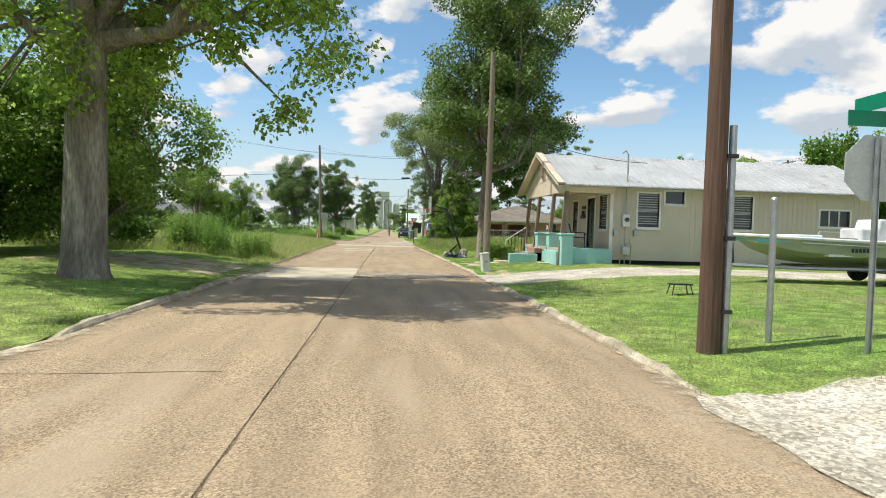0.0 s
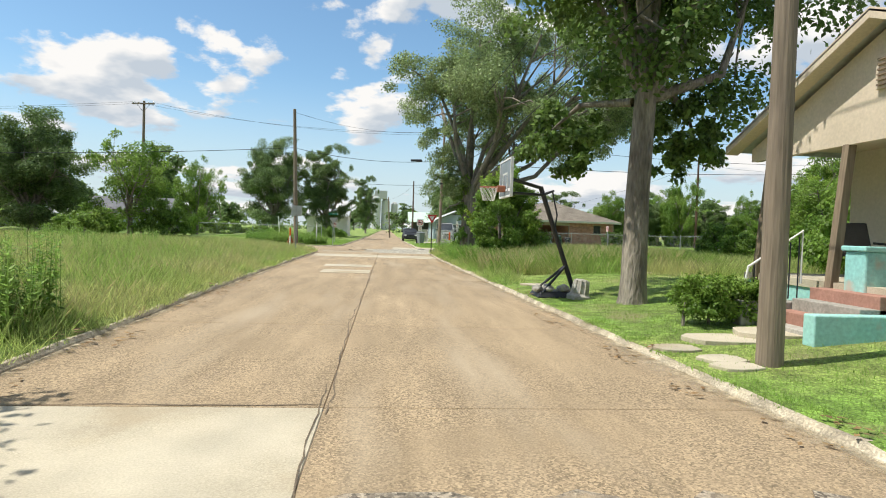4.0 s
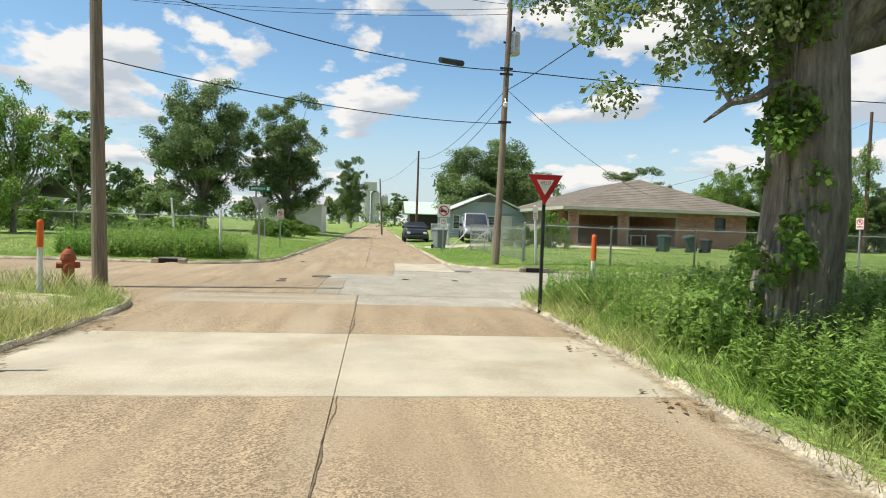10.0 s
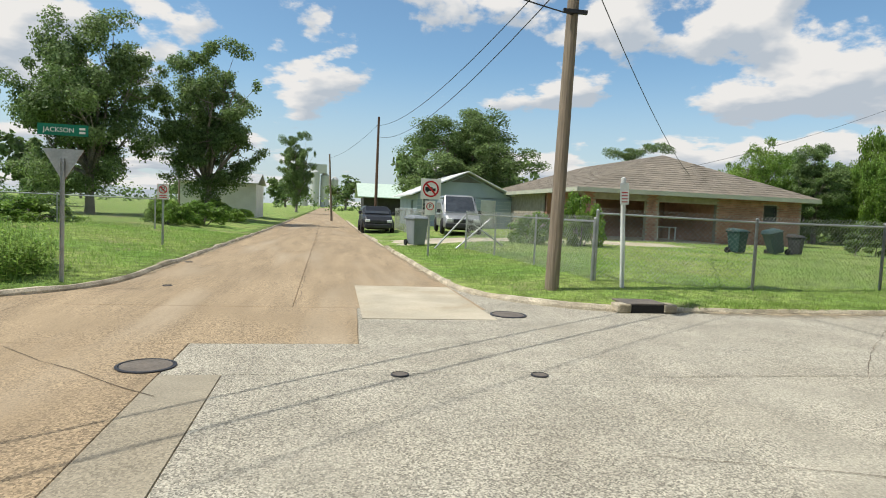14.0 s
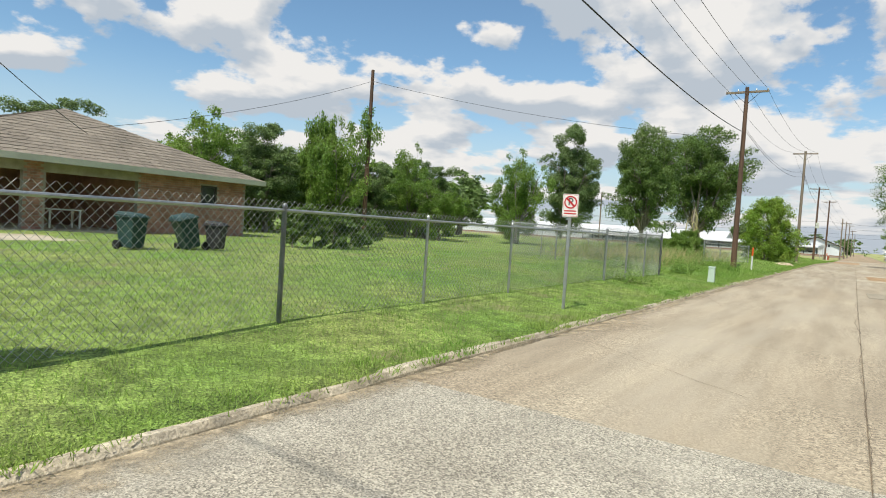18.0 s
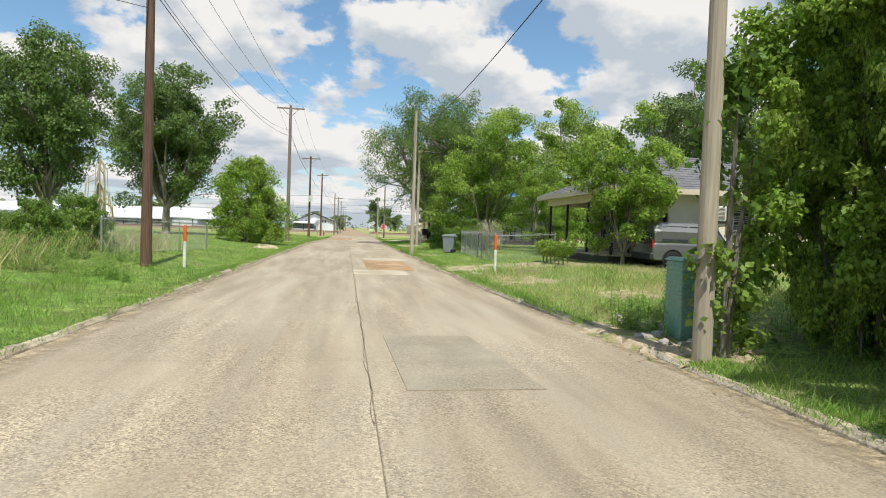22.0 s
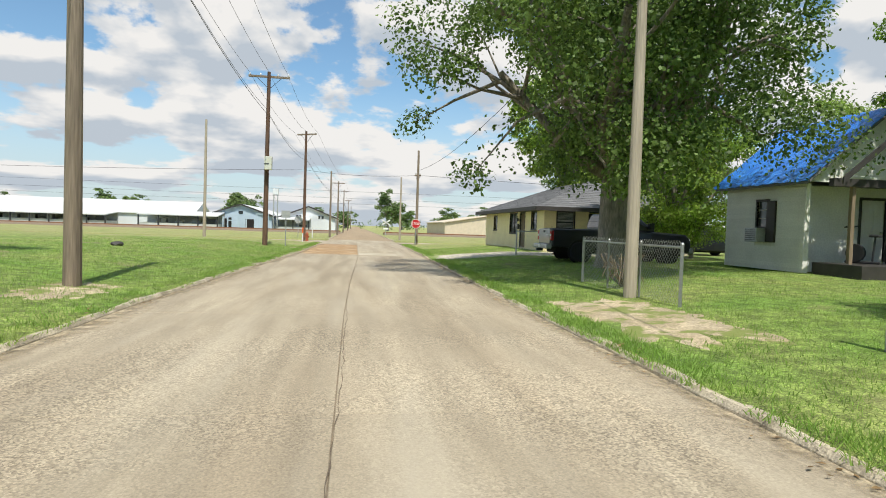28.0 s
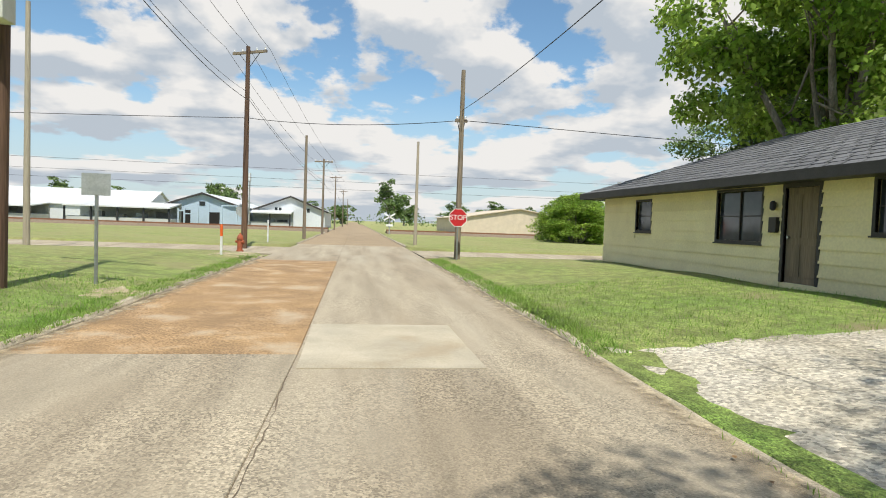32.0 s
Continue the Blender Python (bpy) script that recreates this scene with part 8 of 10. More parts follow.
no_parking(-4.3, 75.4, 0, 1.35, "white and red no-parking sign on a thin post")
nt, npl = plate_sign(3.55, 74.5, 0, 1.75, 0.62, 0.62, "no-trucks sign above a small no-parking sign", "truck_sign")
part("truck_mark", Shape().box(-0.17, 0.05, -0.0235, -0.022, 2.0, 2.12).box(0.05, 0.15, -0.0235, -0.022, 2.0, 2.08), M["sign_black"], npl)
for dx in (-0.1, 0.08):
    part("wheel_mark", ring(Shape(), 0.0, 0.035, -0.0235, -0.022, 12, (dx, 1.99)), M["sign_black"], npl)
part("prohibition_ring", ring(Shape(), 0.2, 0.25, -0.027, -0.0235, centre=(0, 2.06)), M["red_sign"], npl)
part("slash", Shape().add([(-0.17, -0.027, 2.2), (-0.13, -0.027, 2.24), (0.17, -0.027, 1.92), (0.13, -0.027, 1.88)], [(0, 1, 2, 3)]), M["red_sign"], npl)
sm = part("lower_plate", Shape().box(-0.16, 0.16, -0.022, -0.018, 1.27, 1.7), M["sign_white"], nt)
part("prohibition_ring", ring(Shape(), 0.095, 0.12, -0.027, -0.022, centre=(0, 1.53)), M["red_sign"], sm)
part("letter_bar", text_mesh("P", 0.18, M["sign_black"]), None, sm, at=pose(0, -0.0235, 1.53))
no_parking(18.3, 66.1, -75, 1.75, "white no-parking sign with red ring on a steel post", 0.29, 0.43)
plate_sign(106.5, 65.1, -90, 1.7, 0.52, 0.42, "back of a rectangular grey traffic sign", back=True)
stop_sign(117.6, 56.15, -90, 1.68, "red stop sign beside a utility pole at the crossing", 0.38)
s4 = stop_sign(129.5, 66.3, 90, 1.75, "back of a far stop sign across the street", 0.38)


def marker(x, y, h, turn=0, label="white plastic cable marker post with orange top", orange=True, tilt=(0, 0), plate=False):
    th = thing("marker_post", label, "marker post", "marker posts", at=pose(x, y, gz(x, y), tilt[0], tilt[1], turn))
    part("stem", Shape().lathe([(0.045, -0.1), (0.045, h * (0.62 if orange else 1)), (0.03, h * (0.62 if orange else 1) + 0.004)], seg=12), M["plastic_white"], th)
    if orange:
        part("sleeve", Shape().lathe([(0.05, h * 0.62), (0.05, h * 0.97), (0.03, h), (0.005, h + 0.005)], seg=12), M["orange"], th)
    else:
        part("cap", Shape().lathe([(0.05, 0), (0.05, 0.05), (0.02, 0.07)], (0, 0, h), 12), M["plastic_white"], th)
    if plate:
        pl = part("plate", Shape().box(-0.09, 0.09, -0.06, -0.05, h * 0.78, h * 0.98), M["sign_white"], th)
        for i in range(4):
            part("lettering_bar", Shape().box(-0.06, 0.06, -0.062, -0.06, h * 0.8 + i * 0.06, h * 0.8 + i * 0.06 + 0.02), M["red_sign"], pl)


marker(-5.4, 56.2, 1.25)
marker(4.44, 56.24, 1.3)
marker(6.25, 67.2, 2.1, label="tall white marker post with a small notice plate", orange=False, plate=True, tilt=(0, -3))
marker(-9.4, 76.0, 1.9, label="leaning white pipe marker post", orange=False, tilt=(0, -5))
marker(47.3, 66.5, 1.3)
marker(47.9, 56.6, 1.3)
marker(117.0, 64.9, 1.1)
marker(130.3, 65.0, 1.2, label="white plastic pipe marker post at the far crossing", orange=False)
marker(-5.0, 66.8, 1.6, label="white pipe marker post", orange=False)


def fire_hydrant(x, y, turn):
    th = thing("fire_hydrant", "rusty orange-red fire hydrant in the verge", "fire hydrant", "hydrants", at=pose(x, y, gz(x, y), 0, 0, turn))
    part("barrel", Shape().lathe([(0.15, -0.05), (0.15, 0.05), (0.11, 0.07), (0.11, 0.48), (0.14, 0.5), (0.14, 0.55)], seg=14), M["hydrant_rust"], th)
    part("bonnet", Shape().lathe([(0.13, 0.55), (0.12, 0.62), (0.08, 0.69), (0.03, 0.72), (0.03, 0.77)], seg=14), M["hydrant_rust"], th)
    for p, q, r in (((0.1, 0, 0.4), (0.2, 0, 0.4), 0.06), ((-0.1, 0, 0.4), (-0.2, 0, 0.4), 0.06), ((0, -0.1, 0.36), (0, -0.2, 0.36), 0.08)):
        part("outlet", Shape().tube([p, q], r, 10), M["hydrant_rust"], th)


fire_hydrant(-5.6, 57.6, 30)
fire_hydrant(120.2, 64.8, 60)


def pedestal_box(x, y, turn, w, d, h, material, label):
    th = thing("utility_box", label, "utility box", "utility boxes", at=pose(x, y, gz(x, y), 0, 0, turn))
    part("body", Shape().hexa([(-w / 2, -d / 2, -0.05), (w / 2, -d / 2, -0.05), (w / 2, d / 2, -0.05), (-w / 2, d / 2, -0.05), (-w / 2 * .9, -d / 2 * .85, h), (w / 2 * .9, -d / 2 * .85, h), (w / 2 * .9, d / 2 * .85, h), (-w / 2 * .9, d / 2 * .85, h)]), M[material], th, bevel=0.02)
    part("lid", Shape().box(-w / 2 * .98, w / 2 * .98, -d / 2 * .95, d / 2 * .95, h, h + 0.06), M[material], th, bevel=0.02)
    part("latch", Shape().box(-0.03, 0.03, -d / 2 - 0.005, -d / 2 * .8, h * 0.55, h * 0.62), M["dark_metal"], th)
    return th


ub = pedestal_box(4.55, 21.75, 12, 0.3, 0.28, 0.62, "box_beige", "beige plastic cable pedestal box tilted in the grass")
ub.matrix_basis = pose(4.55, 21.75, gz(4.55, 21.75), 0, -7, 12)
ec = thing("equipment_cabinet", "green ribbed metal telephone cabinet beside the pole", "utility cabinet", at=pose(35.8, 56.75, gz(35.8, 56.75), 0, 0, -8))
part("body", Shape().box(-0.3, 0.3, -0.2, 0.2, 0.0, 1.12), M["cabinet_green"], ec, bevel=0.02)
part("top", Shape().hexa([(-0.33, -0.23, 1.12), (0.33, -0.23, 1.12), (0.33, 0.23, 1.12), (-0.33, 0.23, 1.12), (-0.28, -0.18, 1.17), (0.28, -0.18, 1.17), (0.28, 0.18, 1.17), (-0.28, 0.18, 1.17)]), M["cabinet_green"], ec, bevel=0.01)
for k in range(9):
    part("rib", Shape().box(-0.312, 0.312, -0.212, 0.212, 0.58 + k * 0.058, 0.605 + k * 0.058), M["cabinet_green"], ec, bevel=0.006)
part("plinth", Shape().box(-0.27, 0.27, -0.17, 0.17, -0.12, 0.0), M["stone"], ec)
part("notice", Shape().box(-0.318, -0.313, -0.06, 0.04, 0.72, 0.79), M["sign_white"], ec, "small white sticker")
pedestal_box(31.75, 65.9, 5, 0.3, 0.25, 0.52, "box_green", "pale green utility pedestal box on the verge")

# ---- dead vine-hung snag ----
sx_, sy_ = 53.2, 71.1
sn = thing("dead_snag", "pale dead snag hung with dry vines by the fence", "snag", at=pose(sx_, sy_, gz(sx_, sy_)))
part("trunk", Shape().tube([(0, 0, -0.1), (0.05, 0, 1.4), (-0.05, 0.05, 2.7), (0.0, 0, 3.6)], [0.13, 0.1, 0.07, 0.02], 8), M["pole_pale"], sn)
rgs = random.Random(5)
for k in range(34):
    a, r0, z0 = rgs.uniform(0, 6.28), rgs.uniform(0.1, 0.5), rgs.uniform(1.8, 3.5)
    part("dry_vine", Shape().tube([(0.0, 0.0, z0), (math.cos(a) * r0, math.sin(a) * r0, z0 - 0.25), (math.cos(a) * r0 * 1.2, math.sin(a) * r0 * 1.2, max(0.1, z0 - rgs.uniform(1.0, 2.4)))], [0.02, 0.018, 0.008], 5, cap=False), M["straw"], sn)


# ---- railway crossing sign ----
cb = thing("railway_sign", "white crossed railway sign on a post", "road sign", at=pose(165, 55.9, 0.1))
part("post", Shape().box(-0.06, 0.06, -0.06, 0.06, 0, 2.4), M["galv"], cb)
for k in (-1, 1):
    part("blade", Shape().hexa([(-0.1, -0.62, 1.9 - k * 0.38), (-0.07, -0.62, 1.9 - k * 0.38), (-0.07, 0.62, 1.9 + k * 0.38), (-0.1, 0.62, 1.9 + k * 0.38), (-0.1, -0.62, 2.1 - k * 0.38), (-0.07, -0.62, 2.1 - k * 0.38), (-0.07, 0.62, 2.1 + k * 0.38), (-0.1, 0.62, 2.1 + k * 0.38)]), M["sign_white"], cb)
part("plate", Shape().box(-0.1, -0.06, -0.4, 0.4, 0.9, 1.15), M["sign_white"], cb)


# ---- basketball hoop ----
bh = thing("basketball_hoop", "black portable basketball hoop with white-edged grey backboard", "basketball hoop", at=pose(4.25, 31.25, gz(4.25, 31.25)))
part("base", Shape().hexa([(-0.3, 0.2, 0), (0.85, 0.2, 0), (0.85, 1.1, 0), (-0.3, 1.1, 0), (-0.22, 0.28, 0.14), (0.75, 0.28, 0.14), (0.75, 1.02, 0.14), (-0.22, 1.02, 0.14)]), M["dark_metal"], bh, bevel=0.03)
part("pole", Shape().tube([(0.68, 0.65, 0.1), (-0.3, 0.32, 2.52)], 0.056, 10), M["dark_metal"], bh)
for sy in (0.28, 0.92):
    part("brace", Shape().tube([(-0.17, sy, 0.12), (0.44, 0.56, 0.76)], 0.032, 8), M["dark_metal"], bh)
for sy in (-0.1, 0.1):
    part("lift_arm", Shape().tube([(0.0, 0.38 + sy, 2.44), (-0.26, 0.3 + sy, 2.34), (-1.1, -0.02 + sy, 2.34)], 0.026, 8), M["dark_metal"], bh)
    part("lift_arm", Shape().tube([(-0.3, 0.32 + sy, 2.5), (-1.1, -0.02 + sy, 2.66)], 0.026, 8), M["dark_metal"], bh)
part("tension_spring", Shape().tube([(0.0, 0.4, 2.44), (0.14, 0.44, 1.9), (0.1, 0.45, 1.55)], 0.018, 8), M["dark_metal"], bh)
bd = part("backboard", Shape().box(-0.02, 0.02, -0.62, 0.62, 0, 0.80), M["backboard"], bh, at=pose(-1.16, 0.02, 2.25))
for a in ((-0.03, 0.03, -0.64, -0.60, -0.02, 0.82), (-0.03, 0.03, 0.60, 0.64, -0.02, 0.82), (-0.03, 0.03, -0.60, 0.60, 0.78, 0.82), (-0.03, 0.03, -0.60, 0.60, -0.02, 0.02)):
    part("edge_trim", Shape().box(*a), M["plastic_white"], bd)
for a in ((-0.26, -0.22, 0.12, 0.52), (0.22, 0.26, 0.12, 0.52), (-0.22, 0.22, 0.48, 0.52), (-0.22, 0.22, 0.12, 0.16)):
    part("target_line", Shape().box(-0.026, -0.02, a[0], a[1], a[2], a[3]), M["plastic_white"], bd)
part("back_bar", Shape().box(0.02, 0.05, -0.1, -0.06, 0.0, 0.8).box(0.02, 0.05, 0.06, 0.1, 0.0, 0.8), M["dark_metal"], bd)
part("logo_bar", Shape().box(-0.026, -0.02, -0.62, -0.36, 0.10, 0.16), M["plastic_white"], bd)
part("rim_bracket", Shape().box(-0.2, -0.02, -0.09, 0.09, 0.1, 0.24), M["rim_brown"], bd, bevel=0.02)
rm = Shape()
rm.tube([(-0.38 + 0.2 * math.cos(a), 0.2 * math.sin(a), 0.2) for a in np.linspace(0, 2 * math.pi, 25)], 0.011, 6)
rmo = part("rim", rm, M["rim_brown"], bd)
nt_ = Shape()
for k in range(12):
    for sgn in (-1, 1):
        pts = []
        for j in range(5):
            a = 2 * math.pi * (k + sgn * j * 0.5) / 12
            r = 0.2 - 0.02 * j
            pts.append((-0.38 + r * math.cos(a), r * math.sin(a), 0.2 - 0.075 * j))
        nt_.tube(pts, 0.006, 4)
part("net", nt_, M["net"], rmo)


def lump(seed, r, squash=0.7):
    rg = np.random.default_rng(seed)
    bm = bmesh.new()
    bmesh.ops.create_icosphere(bm, subdivisions=2, radius=r)
    for v in bm.verts:
        n = noise.noise(v.co * (1.6 / r) + Vector((seed, 0, 0)))
        v.co *= 1 + 0.35 * n
        v.co.z *= squash
    me = bpy.data.meshes.new("lump")
    bm.to_mesh(me)
    bm.free()
    me.materials.append(M["stone"])
    return me


for i, (x, y, r) in enumerate(((4.0, 31.75, 0.13), (4.25, 31.6, 0.11), (4.3, 32.0, 0.12), (4.6, 31.65, 0.14))):
    ob = part("stone", lump(i + 1, r), None)
    ob.matrix_basis = pose(x, y, gz(x, y) + 0.2, 0, 0, i * 50)
    tagged(ob, "grey rock weighing down the hoop's base", "stone", "rocks on the base")
ur = thing("broken_urn", "upturned pale concrete urn piece on the grass", "urn", at=pose(4.85, 31.3, gz(4.85, 31.3), 0, 8, 0))
part("body", Shape().lathe([(0.27, -0.03), (0.28, 0.06), (0.2, 0.12), (0.19, 0.2), (0.17, 0.4), (0.13, 0.44), (0.05, 0.45)], seg=14), M["stone"], ur)
for k in range(10):
    a = 2 * math.pi * k / 10
    part("flute", Shape().tube([(0.2 * math.cos(a), 0.2 * math.sin(a), 0.12), (0.165 * math.cos(a), 0.165 * math.sin(a), 0.42)], 0.02, 5), M["stone"], ur)


def stepping(x, y, r, sx=1.0, turn=0.0):
    n = 11
    poly = [(r * sx * math.cos(2 * math.pi * k / n) * (1 + 0.12 * math.sin(k * 2.1 + x)), r * math.sin(2 * math.pi * k / n) * (1 + 0.1 * math.sin(k * 1.3 + y))) for k in range(n)]
    ob = part("stepping_stone", Shape().slab(poly, -0.06, 0.035), M["patch_pale"], None, at=pose(x, y, gz(x, y), 0, 0, turn), bevel=0.01)
    tagged(ob, "flat pale stepping stone set in the grass", "stepping stone", "stepping stones")


for x, y, r, s in ((4.35, 25.6, 0.26, 1.3), (4.6, 24.9, 0.25, 1.2), (4.55, 24.5, 0.22, 1.4), (5.4, 26.1, 0.4, 1.8), (6.3, 26.3, 0.45, 1.7), (7.3, 24.0, 0.3, 1.3), (4.65, 34.6, 0.27, 1.5), (47.7, 57.15, 0.3, 1.5), (8.9, 36.8, 0.12, 1.0)):
    stepping(x, y, r, s)

# ---- bins ----
def wheelie_bin(x, y, turn, material, label, k=1.0, tilt=0.0):
    th = thing("wheelie_bin", label, "bin", "wheelie bins", at=pose(x, y, gz(x, y), 0, tilt, turn))
    w, d, h = 0.3 * k, 0.36 * k, 1.02 * k
    part("body", Shape().hexa([(-w * .78, -d * .75, 0.05), (w * .78, -d * .75, 0.05), (w * .78, d * .7, 0.05), (-w * .78, d * .7, 0.05), (-w, -d, h), (w, -d, h), (w, d, h), (-w, d, h)]), M[material], th, bevel=0.03)
    part("rim", Shape().box(-w - 0.03, w + 0.03, -d - 0.03, d + 0.03, h - 0.05, h), M[material], th, bevel=0.015)
    lid = Shape().hexa([(-w - .02, -d - .02, h + .002), (w + .02, -d - .02, h + .002), (w + .02, d + .05, h + .02), (-w - .02, d + .05, h + .02), (-w * .8, -d * .7, h + .07), (w * .8, -d * .7, h + .07), (w * .8, d * .9, h + .11), (-w * .8, d * .9, h + .11)])
    part("lid", lid, M[material], th, bevel=0.02)
    part("handle", Shape().tube([(-w * .8, d + 0.08, h - 0.03), (w * .8, d + 0.08, h - 0.03)], 0.018, 8), M[material], th)
    for sx in (-1, 1):
        part("wheel", Shape().tube([(sx * w * .9, d * .72, 0.12), (sx * (w * .9 + 0.05), d * .72, 0.12)], 0.12, 14), M["rubber"], th)


wheelie_bin(3.9, 79.5, 20, "bin_grey", "grey-green wheeled bin on the verge", 1.05)
wheelie_bin(16.0, 77.0, 15, "bin_green", "dark green wheeled bin on the lawn of the brick house", 0.84)
wheelie_bin(17.5, 76.7, -10, "bin_green", "dark green wheeled bin leaning over on the lawn", 0.86, tilt=-15)
wheelie_bin(18.15, 76.5, 30, "cloth_black", "black wheeled bin on the lawn of the brick house", 0.7)
wheelie_bin(63.2, 55.6, 160, "bin_grey", "grey wheeled bin at the corner of the wire fence", 1.0)

# ---- fences ----
def chain_link(points, h, label, posts="galv", step=0.1, post_step=3.3, rail=True, r=0.025, wire_w=0.0031, terminal=None):
    """A chain-link fence along points, with posts, rail and woven wire."""
    th = thing("chain_link_fence", label, "fence", "chain-link fences")
    pts = [Vector((x, y)) for x, y in points]
    for a, b in zip(pts, pts[1:]):
        L = (b - a).length
        d = (b - a) / L
        n = max(1, round(L / post_step))
        za, zb = gz(*a), gz(*b)
        for i in range(n + 1):
            p = a + d * (L * i / n)
            z = za + (zb - za) * i / n
            rr = r * (1.3 if i in (0, n) else 1.0)
            po = part("post", Shape().tube([(p.x, p.y, z - 0.2), (p.x, p.y, z + h + 0.02)], rr, 10), M[posts], th)
            part("post_cap", Shape().lathe([(rr * 1.15, 0), (rr * 1.15, 0.02), (rr * 0.4, 0.05)], (p.x, p.y, z + h + 0.02), 8), M[posts], po)
        if rail:
            part("top_rail", Shape().tube([(a.x, a.y, za + h - 0.02), (b.x, b.y, zb + h - 0.02)], 0.021, 8), M[posts], th)
        off = Vector((-d.y, d.x)) * 0.03
        V, Fc = [], []
        m = int(L / step)
        hh = h + 0.07
        for sgn in (-1, 1):
            for i in range(-int(hh / step) - 1, m + int(hh / step) + 2):
                s0 = i * step
                s1 = s0 + sgn * hh
                t0, t1 = 0.0, 1.0
                lo, hi = (s0, s1) if s1 > s0 else (s1, s0)
                if hi < 0 or lo > L:
                    continue
                f = lambda s: (s - s0) / (s1 - s0)
                ta = max(0.0, min(f(0.0), f(L)))
                tb = min(1.0, max(f(0.0), f(L)))
                if tb - ta < 0.02:
                    continue
                k0 = len(V)
                for t in (ta, tb):
                    s = s0 + (s1 - s0) * t
                    p = a + d * s + off * (1 if sgn > 0 else 1.25)
                    z = za + (zb - za) * s / L + 0.03 + hh * t
                    for e in (-1, 1):
                        V.append((p.x + d.x * wire_w * e, p.y + d.y * wire_w * e, z))
                    V.append((p.x + d.y * wire_w * 1.5, p.y - d.x * wire_w * 1.5, z))
                Fc += [(k0, k0 + 1, k0 + 4, k0 + 3), (k0 + 1, k0 + 2, k0 + 5, k0 + 4), (k0 + 2, k0, k0 + 3, k0 + 5)]
        ob = part("woven_wire", raw_mesh("woven_wire", V, Fc, M["mesh_wire"]), None, th)
        ob["kind"] = "stuff"
    return th


chain_link([(5.95, 67.85), (9.05, 67.05), (12.6, 67.5), (25.3, 67.75)], 1.42, "galvanised chain-link fence along the brick house's lawn", post_step=3.2)
chain_link([(25.3, 67.75), (31.0, 67.6), (31.2, 74.0)], 1.5, "weathered chain-link fence at the lawn's corner with close posts", post_step=1.9, r=0.03)
chain_link([(31.2, 74.0), (57.0, 74.3)], 1.35, "old chain-link fence behind weeds and brush", post_step=3.2, step=0.11)
chain_link([(5.9, 67.85), (5.3, 77.0)], 1.25, "leaning chain-link fence beside the driveway", post_step=3.0, step=0.09)
chain_link([(4.8, 82.5), (4.9, 96.0)], 1.25, "chain-link fence along the street", post_step=3.0, step=0.1)
chain_link([(-44, 79.5), (-6.2, 82.0)], 1.2, "low chain-link fence across the west lots", post_step=3.5, step=0.12, wire_w=0.005)
chain_link([(53.6, 55.2), (56.3, 55.15)], 1.2, "galvanised chain-link fence around the yard", post_step=1.5)
chain_link([(57.3, 55.15), (63.0, 54.9), (65.5, 51.8)], 1.2, "galvanised chain-link fence around the yard", post_step=2.2)
chain_link([(53.6, 55.2), (54.4, 52.2)], 1.15, "chain-link fence with a bent end panel", post_step=2.2)
chain_link([(79.2, 55.3), (84.2, 55.2)], 1.1, "short chain-link fence beside the pale pole", post_step=1.8)
chain_link([(72.2, 54.9), (75.2, 54.95)], 1.1, "short chain-link fence at the yard's corner", post_step=1.0)
chain_link([(97.0, 53.5), (97.7, 51.4), (98.4, 48.9)], 1.15, "low wire fence by the yellow house's drive", post_step=2.4)
chain_link([(49.0, 69.5), (57.4, 68.0)], 1.2, "chain-link fence with vines", post_step=2.7, step=0.1)
chain_link([(20, 63 - 24), (20, 40), (60, 30)], 1.2, "far chain-link fence behind the field", post_step=4, step=0.2, wire_w=0.006)
gt = thing("fence_gate", "black-framed chain-link gate between the fence posts", "gate", at=pose(56.35, 55.15, gz(56.8, 55.15)))
part("gate_frame", Shape().tube([(0.05, 0, 0.08), (0.05, 0, 1.15), (0.85, 0, 1.15), (0.85, 0, 0.08), (0.05, 0, 0.08)], 0.018, 8), M["dark_metal"], gt)
gw = Shape()
for i in range(9):
    gw.tube([(0.05 + i * 0.09, 0, 0.08), (0.05 + i * 0.09 + 0.08, 0, 1.14)], 0.004, 4)
part("woven_wire", gw, M["mesh_wire"], gt)
br = thing("fence_brace", "broken leaning fence rails by the driveway", "fence", at=pose(5.0, 77.2, gz(5, 77.2)))
for p, q in (((0, 0, 0), (1.3, 0.3, 1.1)), ((2.0, 0.2, 0), (0.6, 0.1, 0.9)), ((-0.8, -0.2, 0.0), (0.3, 0, 1.2))):
    part("rail", Shape().tube([p, q], 0.03, 8), M["galv"], br)

